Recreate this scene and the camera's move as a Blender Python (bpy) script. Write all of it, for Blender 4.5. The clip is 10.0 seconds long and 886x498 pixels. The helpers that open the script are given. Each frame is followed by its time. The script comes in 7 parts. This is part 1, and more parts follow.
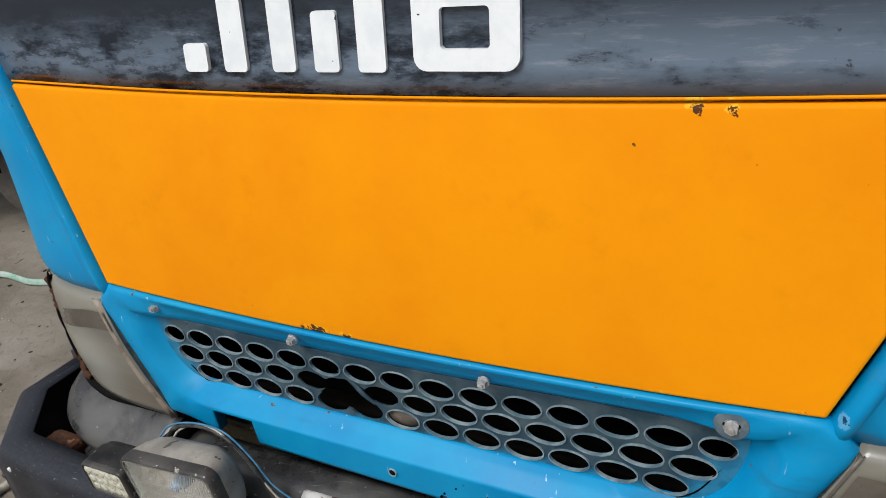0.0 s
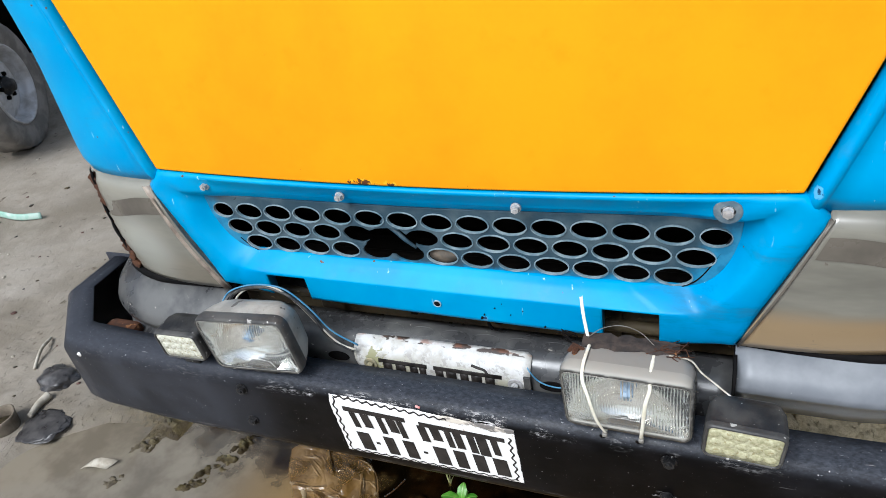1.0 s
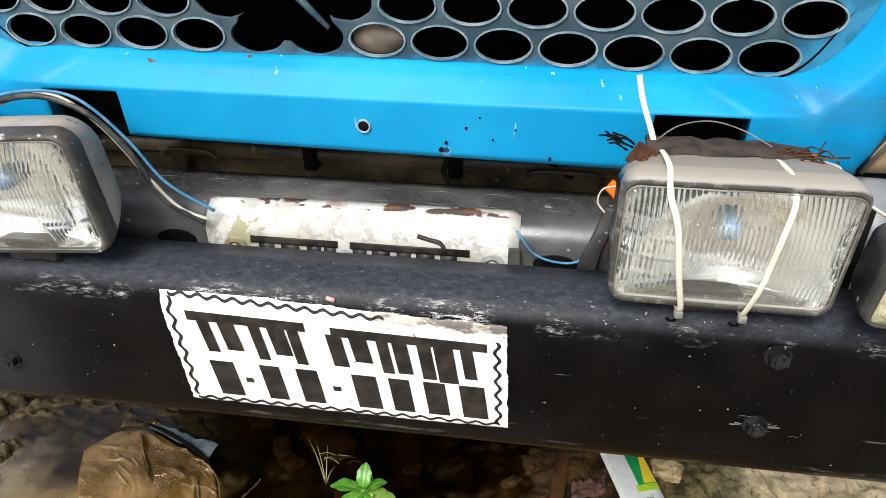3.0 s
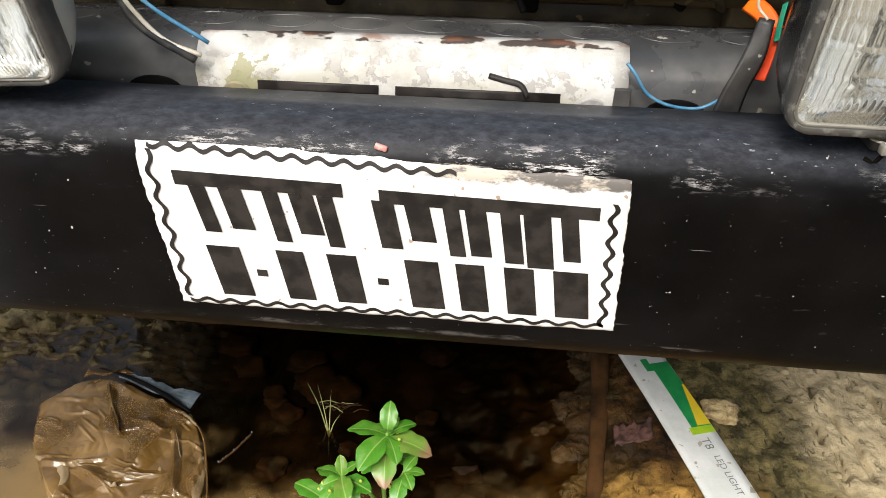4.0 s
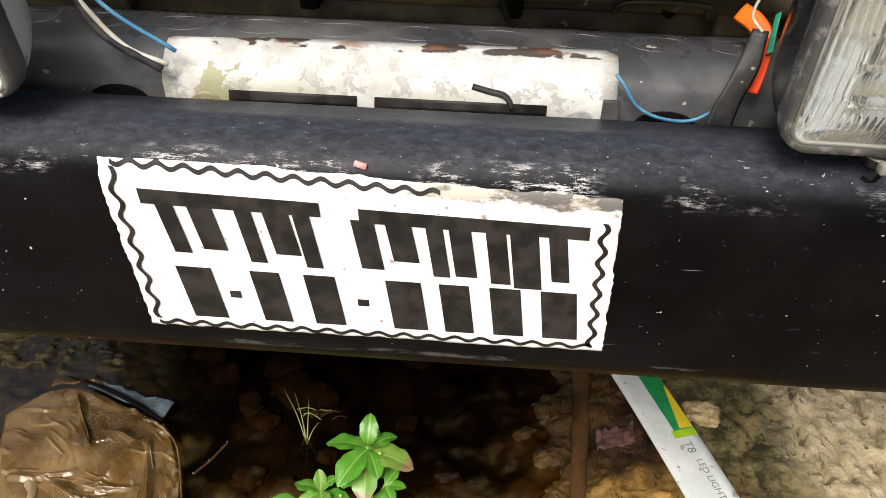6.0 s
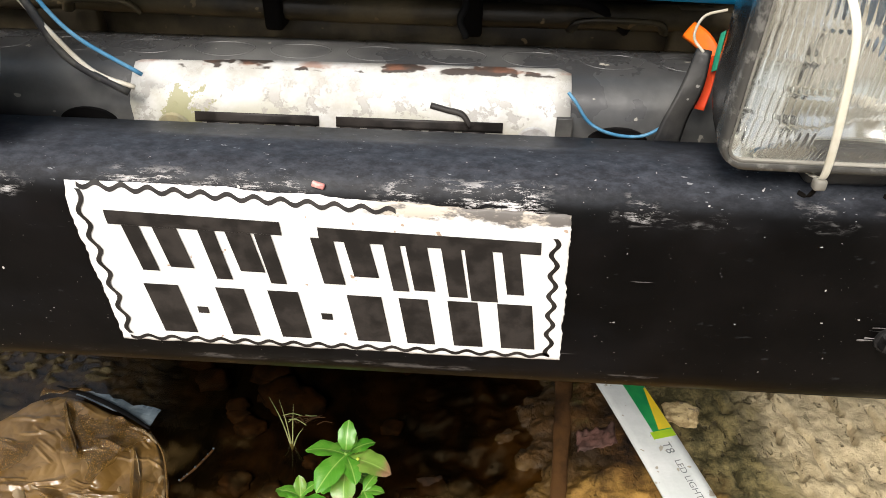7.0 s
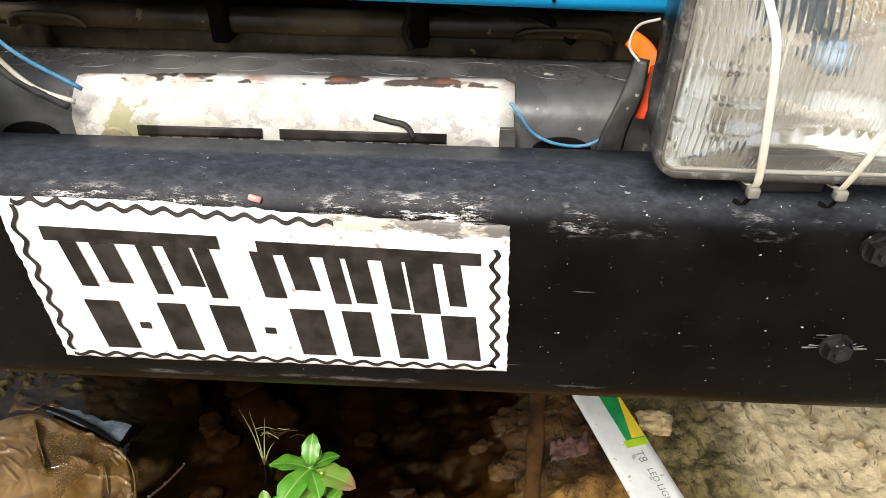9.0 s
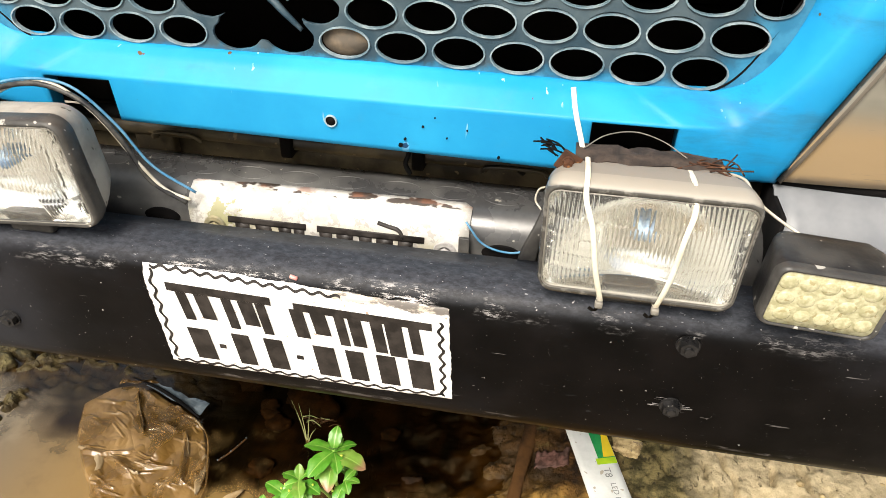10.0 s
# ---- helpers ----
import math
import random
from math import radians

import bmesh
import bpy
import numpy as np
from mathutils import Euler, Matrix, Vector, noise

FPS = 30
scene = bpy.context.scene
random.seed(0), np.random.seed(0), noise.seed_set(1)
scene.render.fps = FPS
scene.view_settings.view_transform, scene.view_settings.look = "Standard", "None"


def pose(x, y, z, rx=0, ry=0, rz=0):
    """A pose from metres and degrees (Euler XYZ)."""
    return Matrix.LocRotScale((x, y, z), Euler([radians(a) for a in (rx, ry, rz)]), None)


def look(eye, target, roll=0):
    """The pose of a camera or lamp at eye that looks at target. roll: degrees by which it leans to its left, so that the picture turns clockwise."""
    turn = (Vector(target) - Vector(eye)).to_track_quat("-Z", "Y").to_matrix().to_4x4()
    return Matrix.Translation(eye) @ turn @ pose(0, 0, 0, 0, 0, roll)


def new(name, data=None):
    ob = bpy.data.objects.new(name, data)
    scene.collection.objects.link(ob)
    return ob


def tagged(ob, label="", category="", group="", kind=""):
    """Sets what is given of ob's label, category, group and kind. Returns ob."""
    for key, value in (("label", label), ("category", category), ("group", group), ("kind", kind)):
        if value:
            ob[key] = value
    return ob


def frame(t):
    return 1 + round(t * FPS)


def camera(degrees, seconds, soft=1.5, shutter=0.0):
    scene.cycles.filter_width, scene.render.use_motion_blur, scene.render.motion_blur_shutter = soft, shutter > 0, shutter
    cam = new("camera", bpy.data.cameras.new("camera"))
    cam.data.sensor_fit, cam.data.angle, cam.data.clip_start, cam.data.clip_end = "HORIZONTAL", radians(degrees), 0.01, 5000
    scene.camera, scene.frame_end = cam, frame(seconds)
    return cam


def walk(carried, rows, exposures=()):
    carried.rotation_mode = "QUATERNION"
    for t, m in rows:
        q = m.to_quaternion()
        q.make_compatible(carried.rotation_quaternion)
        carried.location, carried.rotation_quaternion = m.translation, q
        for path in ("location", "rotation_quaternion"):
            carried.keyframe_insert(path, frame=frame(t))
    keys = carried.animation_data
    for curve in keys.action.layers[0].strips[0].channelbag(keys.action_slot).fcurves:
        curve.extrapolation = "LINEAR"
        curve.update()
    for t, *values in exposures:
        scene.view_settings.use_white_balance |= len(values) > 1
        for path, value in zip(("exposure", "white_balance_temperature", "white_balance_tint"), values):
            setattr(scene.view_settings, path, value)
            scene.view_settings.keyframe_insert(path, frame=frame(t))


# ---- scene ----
cam = camera(64.6, 10.0, 0.3)
PATH = [
    (0, (0.5253, -0.7306, 1.7753), (-0.3264, 0.8447, 0.8848), -6.52),
    (0.3, (0.5865, -0.7675, 1.7613), (-0.2325, 0.7773, 0.7903), -8.77),
    (0.5, (0.5599, -0.8347, 1.7441), (-0.1575, 0.7487, 0.7550), -8.12),
    (0.6, (0.5447, -0.8502, 1.7699), (-0.2277, 0.6548, 0.7030), -10.66),
    (0.8, (0.5204, -0.9042, 1.7676), (-0.2754, 0.5852, 0.6960), -11.14),
    (1, (0.4970, -0.9622, 1.7662), (-0.2424, 0.5311, 0.6602), -10.92),
    (1.2, (0.4978, -0.9837, 1.7630), (-0.2877, 0.4807, 0.6502), -9.16),
    (1.5, (0.4519, -1.0445, 1.7043), (-0.2202, 0.5152, 0.6480), -2.07),
    (1.7, (0.4346, -1.0278, 1.7090), (-0.1796, 0.5216, 0.6036), -2.33),
    (2, (0.3930, -1.0469, 1.6122), (-0.0790, 0.5380, 0.4873), 1.32),
    (2.2, (0.3500, -0.9750, 1.5478), (-0.0252, 0.6205, 0.4018), 2.17),
    (3.3, (0.1345, -0.6905, 1.1286), (-0.0908, 0.9940, 0.0743), -1.54),
    (3.5, (0.1006, -0.6660, 1.0809), (-0.1011, 1.0096, 0.0078), -1.69),
    (4, (0.0703, -0.6279, 1.0225), (-0.0878, 1.0118, -0.1118), 0.62),
    (4.5, (0.0711, -0.6050, 1.0225), (-0.1151, 0.9926, -0.1661), 1.47),
    (5, (0.0661, -0.5926, 1.0175), (-0.0823, 1.0126, -0.1662), 1.72),
    (5.5, (0.0608, -0.5920, 1.0209), (-0.0354, 1.0282, -0.1477), 2.09),
    (6.8, (0.0828, -0.6002, 1.0435), (-0.0094, 1.0356, -0.1036), 1.08),
    (7, (0.0943, -0.6005, 1.0486), (0.0089, 1.0299, -0.1067), 0.98),
    (7.5, (0.1144, -0.5977, 1.0568), (0.0774, 1.0436, -0.0853), 0.96),
    (8, (0.1182, -0.5994, 1.0599), (0.0722, 1.0464, -0.0755), 0.43),
    (8.5, (0.1287, -0.5946, 1.0585), (0.0700, 1.0421, -0.0895), 0.11),
    (9, (0.1355, -0.5943, 1.0488), (0.0680, 1.0521, -0.0848), 0.66),
    (9.5, (0.1741, -0.6450, 1.1146), (0.0111, 0.9942, -0.0196), 0.55),
    (9.7, (0.2072, -0.6898, 1.1857), (0.0027, 0.9389, 0.0431), 1.46),
    (10, (0.2705, -0.7783, 1.2909), (-0.0185, 0.8415, 0.1539), 0.76),
]
EXPOSURE = [(0, 0.12, 6150, 10), (0.5, 0.31, 6050, 9), (1.0, 0.78, 5700, 8), (1.5, 0.98, 5550, 8), (2.2, 1.0, 5500, 8), (3.3, 0.98, 6500, 10), (4.5, 0.90, 6600, 10), (7.0, 0.98, 6600, 10), (8.0, 1.11, 6600, 10), (9.0, 1.13, 6600, 10), (9.5, 1.26, 6600, 10), (9.7, 1.28, 6850, 10), (10.0, 1.36, 7000, 10)]
walk(cam, [(t, look(eye, target, roll)) for t, eye, target, roll in PATH], EXPOSURE)

# ---- world and light ----
SUN_EL, SUN_ROT = 51.0, 197.0
world = bpy.data.worlds.new("overcast_sky")
scene.world = world
world.use_nodes = True
wn = world.node_tree.nodes
sky = wn.new("ShaderNodeTexSky")
sky.sky_type, sky.sun_disc = "NISHITA", False
sky.sun_elevation, sky.sun_rotation = radians(SUN_EL), radians(SUN_ROT)
sky.air_density, sky.dust_density, sky.ozone_density = 1.0, 4.0, 1.0
whiten = wn.new("ShaderNodeHueSaturation")
whiten.inputs["Saturation"].default_value = 0.35
world.node_tree.links.new(sky.outputs[0], whiten.inputs["Color"])
world.node_tree.links.new(whiten.outputs[0], wn["Background"].inputs[0])
wn["Background"].inputs[1].default_value = 0.085
sun = new("sun", bpy.data.lights.new("sun", "SUN"))
sun.data.energy, sun.data.angle, sun.data.color = 2.25, radians(28), (1.0, 0.96, 0.9)
sun.matrix_world = look((-0.9, -2.9, 3.75), (0, 0, 0))

# ---- materials ----


def nodes_of(name):
    m = bpy.data.materials.new(name)
    m.use_nodes = True
    return m, m.node_tree.nodes, m.node_tree.links, m.node_tree.nodes["Principled BSDF"]


def noise_node(n, l, coord, scale, detail=4.0, rough=0.55, stretch=None):
    tex = n.new("ShaderNodeTexNoise")
    tex.inputs["Scale"].default_value, tex.inputs["Detail"].default_value, tex.inputs["Roughness"].default_value = scale, detail, rough
    if stretch:
        mp = n.new("ShaderNodeMapping")
        mp.inputs["Scale"].default_value = stretch
        l.new(coord, mp.inputs["Vector"])
        l.new(mp.outputs[0], tex.inputs["Vector"])
    else:
        l.new(coord, tex.inputs["Vector"])
    return tex.outputs["Fac"]


def band(n, l, value, low, high, a=0.0, b=1.0):
    """value mapped from low..high onto a..b, clamped."""
    r = n.new("ShaderNodeMapRange")
    r.interpolation_type = "SMOOTHSTEP"
    l.new(value, r.inputs[0])
    for i, v in enumerate((low, high, a, b)):
        r.inputs[i + 1].default_value = v
    return r.outputs[0]


def calc(n, l, op, a, b=None):
    m = n.new("ShaderNodeMath")
    m.operation = op
    for i, v in enumerate((a, b)):
        if v is None:
            continue
        if isinstance(v, (int, float)):
            m.inputs[i].default_value = v
        else:
            l.new(v, m.inputs[i])
    return m.outputs[0]


def blend(n, l, fac, a, b):
    m = n.new("ShaderNodeMix")
    m.data_type = "RGBA"
    for sock, v in ((m.inputs[0], fac), (m.inputs[6], a), (m.inputs[7], b)):
        if isinstance(v, (int, float)):
            sock.default_value = v
        elif isinstance(v, tuple):
            sock.default_value = (*v, 1.0)
        else:
            l.new(v, sock)
    return m.outputs[2]


def place_of(n):
    return n.new("ShaderNodeNewGeometry").outputs["Position"]


def relief(n, l, bsdf, height, strength, distance=0.002):
    b = n.new("ShaderNodeBump")
    b.inputs["Strength"].default_value, b.inputs["Distance"].default_value = strength, distance
    l.new(height, b.inputs["Height"])
    l.new(b.outputs[0], bsdf.inputs["Normal"])


def surface(name, colour, second, scale=8.0, rough=0.5, spread=0.15, metal=0.0, bump=0.15, grain=90.0, spots=None, spot_scale=120.0, spot_cut=0.68, coat=0.0, stretch=None, spec=0.25, local=False):
    """A worn surface: two colours by a broad noise, fine grain in relief and gloss, and small spots of a third colour."""
    m, n, l, p = nodes_of(name)
    c = n.new("ShaderNodeTexCoord").outputs["Object"] if local else place_of(n)
    big, fine = noise_node(n, l, c, scale, 5, 0.6, stretch), noise_node(n, l, c, grain, 3)
    col = blend(n, l, band(n, l, big, 0.38, 0.66), colour, second)
    if spots:
        s = noise_node(n, l, c, spot_scale, 2, 0.5)
        col = blend(n, l, band(n, l, s, spot_cut, spot_cut + 0.03), col, spots)
    l.new(col, p.inputs["Base Color"])
    l.new(band(n, l, big, 0.3, 0.7, max(0.02, rough - spread), min(1.0, rough + spread)), p.inputs["Roughness"])
    p.inputs["Metallic"].default_value, p.inputs["Coat Weight"].default_value = metal, coat
    p.inputs["Specular IOR Level"].default_value = spec
    relief(n, l, p, fine, bump)
    return m


def spot_mask(n, l, c, spots, wobble):
    """1 near any of the given places (x, y, z, radius), with a ragged rim."""
    ragged = calc(n, l, "MULTIPLY", calc(n, l, "SUBTRACT", noise_node(n, l, c, wobble, 4, 0.7), 0.5), 3.2)
    total = None
    for x, y, z, r in spots:
        d = n.new("ShaderNodeVectorMath")
        d.operation = "DISTANCE"
        l.new(c, d.inputs[0])
        d.inputs[1].default_value = (x, y, z)
        near = calc(n, l, "ADD", calc(n, l, "SUBTRACT", 1.0, calc(n, l, "DIVIDE", d.outputs["Value"], r)), ragged)
        near = band(n, l, near, 0.25, 0.35)
        total = near if total is None else calc(n, l, "MAXIMUM", total, near)
    return total


def paint(name, colour, second, rough=0.32, chips=(), chip=(0.09, 0.035, 0.015), under=(0.9, 0.55, 0.1), dirt=(0.3, 0.25, 0.18), dirt_amount=0.25, specks=0.74, scratch=None, spec=0.05):
    """Old hand-painted vehicle enamel: faint unevenness, dust, small specks and rust chips."""
    m, n, l, p = nodes_of(name)
    c = place_of(n)
    big, fine = noise_node(n, l, c, 3.5, 6, 0.6), noise_node(n, l, c, 260, 2)
    col = blend(n, l, band(n, l, big, 0.35, 0.7), colour, second)
    col = blend(n, l, band(n, l, noise_node(n, l, c, 18, 6, 0.65), 0.55, 0.8, 0.0, dirt_amount), col, dirt)
    col = blend(n, l, band(n, l, noise_node(n, l, c, 75, 1, 0.3), specks, specks + 0.02), col, (0.12, 0.06, 0.02))
    if scratch:
        upright = band(n, l, noise_node(n, l, c, 85, 2, 0.4, (1.8, 1.0, 0.2)), 0.72, 0.74)
        col = blend(n, l, calc(n, l, "MULTIPLY", upright, band(n, l, noise_node(n, l, c, 12, 3), 0.5, 0.62, 0.0, 0.8)), col, scratch)
        grime = calc(n, l, "MULTIPLY", band(n, l, noise_node(n, l, c, 6, 7, 0.7, (0.5, 1, 2.2)), 0.56, 0.72), 0.42)
        col = blend(n, l, grime, col, (0.030, 0.085, 0.115))
    if chips:
        col = blend(n, l, spot_mask(n, l, c, [(x, y, z, r * 1.2) for x, y, z, r in chips], 55), col, under)
        col = blend(n, l, spot_mask(n, l, c, chips, 70), col, chip)
    l.new(col, p.inputs["Base Color"])
    l.new(band(n, l, big, 0.3, 0.7, rough - 0.06, rough + 0.1), p.inputs["Roughness"])
    p.inputs["Specular IOR Level"].default_value = spec
    relief(n, l, p, calc(n, l, "ADD", calc(n, l, "MULTIPLY", big, 2.0), calc(n, l, "MULTIPLY", fine, 0.15)), 0.12, 0.004)
    return m


ORANGE = paint("orange_enamel", (0.84, 0.292, 0.0), (0.79, 0.252, 0.0), 0.5, chips=((-0.115, 0, 1.181, 0.016), (-0.06, 0, 1.180, 0.013), (-0.14, 0, 1.184, 0.010), (-0.09, 0, 1.178, 0.010), (0.43, 0.05, 1.549, 0.012), (0.47, 0.05, 1.548, 0.009), (0.40, 0.05, 1.551, 0.006), (0.42, 0, 1.191, 0.008), (0.575, 0, 1.196, 0.011)), under=(0.85, 0.42, 0.02), dirt=(0.42, 0.135, 0.0), dirt_amount=0.14, specks=0.84)
BLUE = paint("sky_blue_enamel", (0.003, 0.222, 0.472), (0.012, 0.298, 0.545), 0.43, chips=((0.082, 0, 0.895, 0.006), (0.62, 0.01, 1.2, 0.008)), chip=(0.01, 0.05, 0.12), under=(0.10, 0.36, 0.6), dirt=(0.12, 0.22, 0.28), dirt_amount=0.16, specks=0.80, scratch=(0.42, 0.62, 0.70), spec=0.22)


def strip_paint():
    m, n, l, p = nodes_of("scuffed_black_gloss_paint")
    c = place_of(n)
    low = n.new("ShaderNodeSeparateXYZ")
    l.new(c, low.inputs[0])
    # scuffs plus a painted blue-grey sky reflection, stronger towards the right
    side = band(n, l, low.outputs[0], 0.1, 0.5, 0.0, 0.16)
    worn = calc(n, l, "MULTIPLY", band(n, l, low.outputs[2], 1.69, 1.58), band(n, l, calc(n, l, "ADD", side, noise_node(n, l, c, 9, 6, 0.7, (1, 1, 3))), 0.38, 0.62))
    streak = band(n, l, noise_node(n, l, c, 30, 6, 0.75, (0.35, 1, 2.5)), 0.5, 0.72)
    col = blend(n, l, calc(n, l, "MULTIPLY", worn, 0.75), (0.006, 0.010, 0.018), (0.155, 0.205, 0.270))
    col = blend(n, l, calc(n, l, "MULTIPLY", streak, calc(n, l, "MULTIPLY", worn, 0.6)), col, (0.25, 0.275, 0.31))
    col = blend(n, l, band(n, l, noise_node(n, l, c, 60, 4, 0.7), 0.66, 0.7, 0, 0.8), col, (0.014, 0.014, 0.016))
    l.new(col, p.inputs["Base Color"])
    l.new(band(n, l, worn, 0, 1, 0.12, 0.45), p.inputs["Roughness"])
    relief(n, l, p, noise_node(n, l, c, 40, 5), 0.12)
    return m


STRIP = strip_paint()


def bumper_paint():
    """Black brushed-on paint: a bluish sky sheen painted over the upper side, fine rubs, pale scuffs along the bend,
    specks and scratches on the face.
    """
    m, n, l, p = nodes_of("scuffed_black_bumper_paint")
    c = place_of(n)
    sep = n.new("ShaderNodeSeparateXYZ")
    l.new(c, sep.inputs[0])
    x, _, z = sep.outputs
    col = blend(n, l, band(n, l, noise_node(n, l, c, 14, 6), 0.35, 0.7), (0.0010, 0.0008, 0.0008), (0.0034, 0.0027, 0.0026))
    # upper bend tinted blue-grey by height, standing for the sky's sheen
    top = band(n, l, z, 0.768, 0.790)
    dust_and_sheen = calc(n, l, "MULTIPLY", top, band(n, l, noise_node(n, l, c, 160, 5, 0.7, (0.55, 1, 1)), 0.3, 0.8, 0.16, 0.46))
    col = blend(n, l, dust_and_sheen, col, (0.118, 0.130, 0.158))
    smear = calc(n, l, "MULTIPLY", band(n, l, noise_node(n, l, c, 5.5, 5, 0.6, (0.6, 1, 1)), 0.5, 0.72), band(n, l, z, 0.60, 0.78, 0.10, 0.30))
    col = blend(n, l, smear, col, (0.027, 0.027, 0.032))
    grime = calc(n, l, "MULTIPLY", band(n, l, x, -0.30, -0.62), band(n, l, noise_node(n, l, c, 10, 6, 0.65), 0.30, 0.70, 0.35, 0.85))
    col = blend(n, l, grime, col, (0.040, 0.042, 0.050))
    edge = calc(n, l, "MULTIPLY", band(n, l, z, 0.758, 0.768), band(n, l, z, 0.788, 0.778))
    rub = band(n, l, noise_node(n, l, c, 170, 7, 0.85, (0.28, 1, 1.3)), 0.51, 0.58)
    broad = calc(n, l, "MULTIPLY", band(n, l, noise_node(n, l, c, 9, 4, 0.7), 0.44, 0.62), band(n, l, calc(n, l, "ABSOLUTE", calc(n, l, "SUBTRACT", x, 0.08)), 0.55, 0.30, 0.06, 1.0))
    scuff = calc(n, l, "MULTIPLY", calc(n, l, "MULTIPLY", edge, rub), broad)
    scratch = calc(n, l, "MULTIPLY", band(n, l, noise_node(n, l, c, 210, 4, 0.7, (0.35, 1, 0.8)), 0.66, 0.70), band(n, l, z, 0.752, 0.776, 0.04, 0.62))
    col = blend(n, l, scratch, col, (0.27, 0.275, 0.285))
    col = blend(n, l, scuff, col, (0.50, 0.48, 0.47))
    hair = calc(n, l, "MULTIPLY", band(n, l, noise_node(n, l, c, 120, 2, 0.5, (0.10, 1, 1.6)), 0.755, 0.775), band(n, l, noise_node(n, l, c, 8, 2), 0.45, 0.6, 0.0, 0.5))
    col = blend(n, l, hair, col, (0.30, 0.28, 0.27))
    rim = calc(n, l, "MULTIPLY", calc(n, l, "MULTIPLY", band(n, l, z, 0.599, 0.602), band(n, l, z, 0.607, 0.604)), band(n, l, noise_node(n, l, c, 60, 6, 0.8, (0.2, 1, 1)), 0.52, 0.62, 0.0, 0.20))
    col = blend(n, l, rim, col, (0.34, 0.31, 0.29))
    speck = band(n, l, noise_node(n, l, c, 190, 1, 0.3), 0.80, 0.815)
    col = blend(n, l, calc(n, l, "MULTIPLY", speck, 0.8), col, (0.5, 0.47, 0.45))
    dot = band(n, l, noise_node(n, l, c, 420, 1, 0.3), 0.795, 0.81)
    col = blend(n, l, calc(n, l, "MULTIPLY", dot, 0.55), col, (0.42, 0.38, 0.36))
    l.new(col, p.inputs["Base Color"])
    p.inputs["Specular IOR Level"].default_value = 0.10
    l.new(band(n, l, noise_node(n, l, c, 20, 5), 0.3, 0.7, 0.30, 0.46), p.inputs["Roughness"])
    relief(n, l, p, calc(n, l, "ADD", noise_node(n, l, c, 22, 6), calc(n, l, "MULTIPLY", scuff, -0.4)), 0.18, 0.003)
    return m


BUMPER = bumper_paint()


def grille_paint():
    """Dull grey-blue plastic with the surround's blue sprayed over its border, scuffed and dusty."""
    m, n, l, p = nodes_of("weathered_grille_plastic")
    c = place_of(n)
    sep = n.new("ShaderNodeSeparateXYZ")
    l.new(c, sep.inputs[0])
    x, _, z = sep.outputs
    col = blend(n, l, band(n, l, noise_node(n, l, c, 16, 5, 0.6), 0.38, 0.66), (0.020, 0.046, 0.066), (0.062, 0.092, 0.108))
    drift = calc(n, l, "MULTIPLY", calc(n, l, "SUBTRACT", noise_node(n, l, c, 26, 5, 0.65), 0.5), 0.05)
    foot = band(n, l, calc(n, l, "ADD", z, drift), 1.000, 0.984)
    end = calc(n, l, "SUBTRACT", calc(n, l, "ABSOLUTE", x), calc(n, l, "MULTIPLY", calc(n, l, "SUBTRACT", z, 0.986), 0.56))
    spray = calc(n, l, "MAXIMUM", foot, band(n, l, calc(n, l, "ADD", end, drift), 0.410, 0.452))
    col = blend(n, l, calc(n, l, "MULTIPLY", spray, 0.85), col, blend(n, l, band(n, l, noise_node(n, l, c, 40, 4), 0.4, 0.6), (0.012, 0.150, 0.275), (0.030, 0.215, 0.360)))
    chip = band(n, l, noise_node(n, l, c, 65, 4, 0.7), 0.67, 0.70)
    col = blend(n, l, chip, col, (0.012, 0.024, 0.032))
    l.new(col, p.inputs["Base Color"])
    p.inputs["Specular IOR Level"].default_value = 0.35
    l.new(band(n, l, noise_node(n, l, c, 30, 4), 0.3, 0.7, 0.34, 0.55), p.inputs["Roughness"])
    relief(n, l, p, noise_node(n, l, c, 70, 4), 0.25)
    return m


GRILLE = grille_paint()
GRILLE_RIM = surface("pale_worn_grille_rim", (0.105, 0.170, 0.205), (0.27, 0.335, 0.36), 40, 0.38, 0.1, 0, 0.15, 120, spec=0.5)
# paler copy of the grey plastic: sky reflection on the right corner put into colour
GREY_SKYLIT = surface("skylit_grey_moulded_plastic", (0.135, 0.143, 0.156), (0.21, 0.218, 0.228), 6, 0.40, 0.1, 0, 0.04, 160, (0.34, 0.33, 0.31), 90, 0.74, 0.0, spec=0.35)
GREY = surface("grey_moulded_plastic", (0.036, 0.036, 0.037), (0.098, 0.096, 0.091), 9, 0.32, 0.1, 0, 0.10, 120, (0.30, 0.28, 0.24), 90, 0.72, spec=0.5)
# near-black colour carries the shade of recesses and undersides
DARK = surface("near_black_parts", (0.0015, 0.0012, 0.001), (0.005, 0.004, 0.003), 12, 0.8, 0.1, 0, 0.4, 60, spec=0.06)
BLACK_GAP = surface("black_rubber_and_shadow", (0.003, 0.003, 0.003), (0.007, 0.006, 0.006), 20, 0.8, 0.1, 0, 0.2, 90, spec=0.08)
BEAM = surface("muddy_brown_steel", (0.015, 0.012, 0.008), (0.080, 0.062, 0.034), 11, 0.5, 0.15, 0.1, 0.5, 70, (0.12, 0.09, 0.05), 70, 0.68)


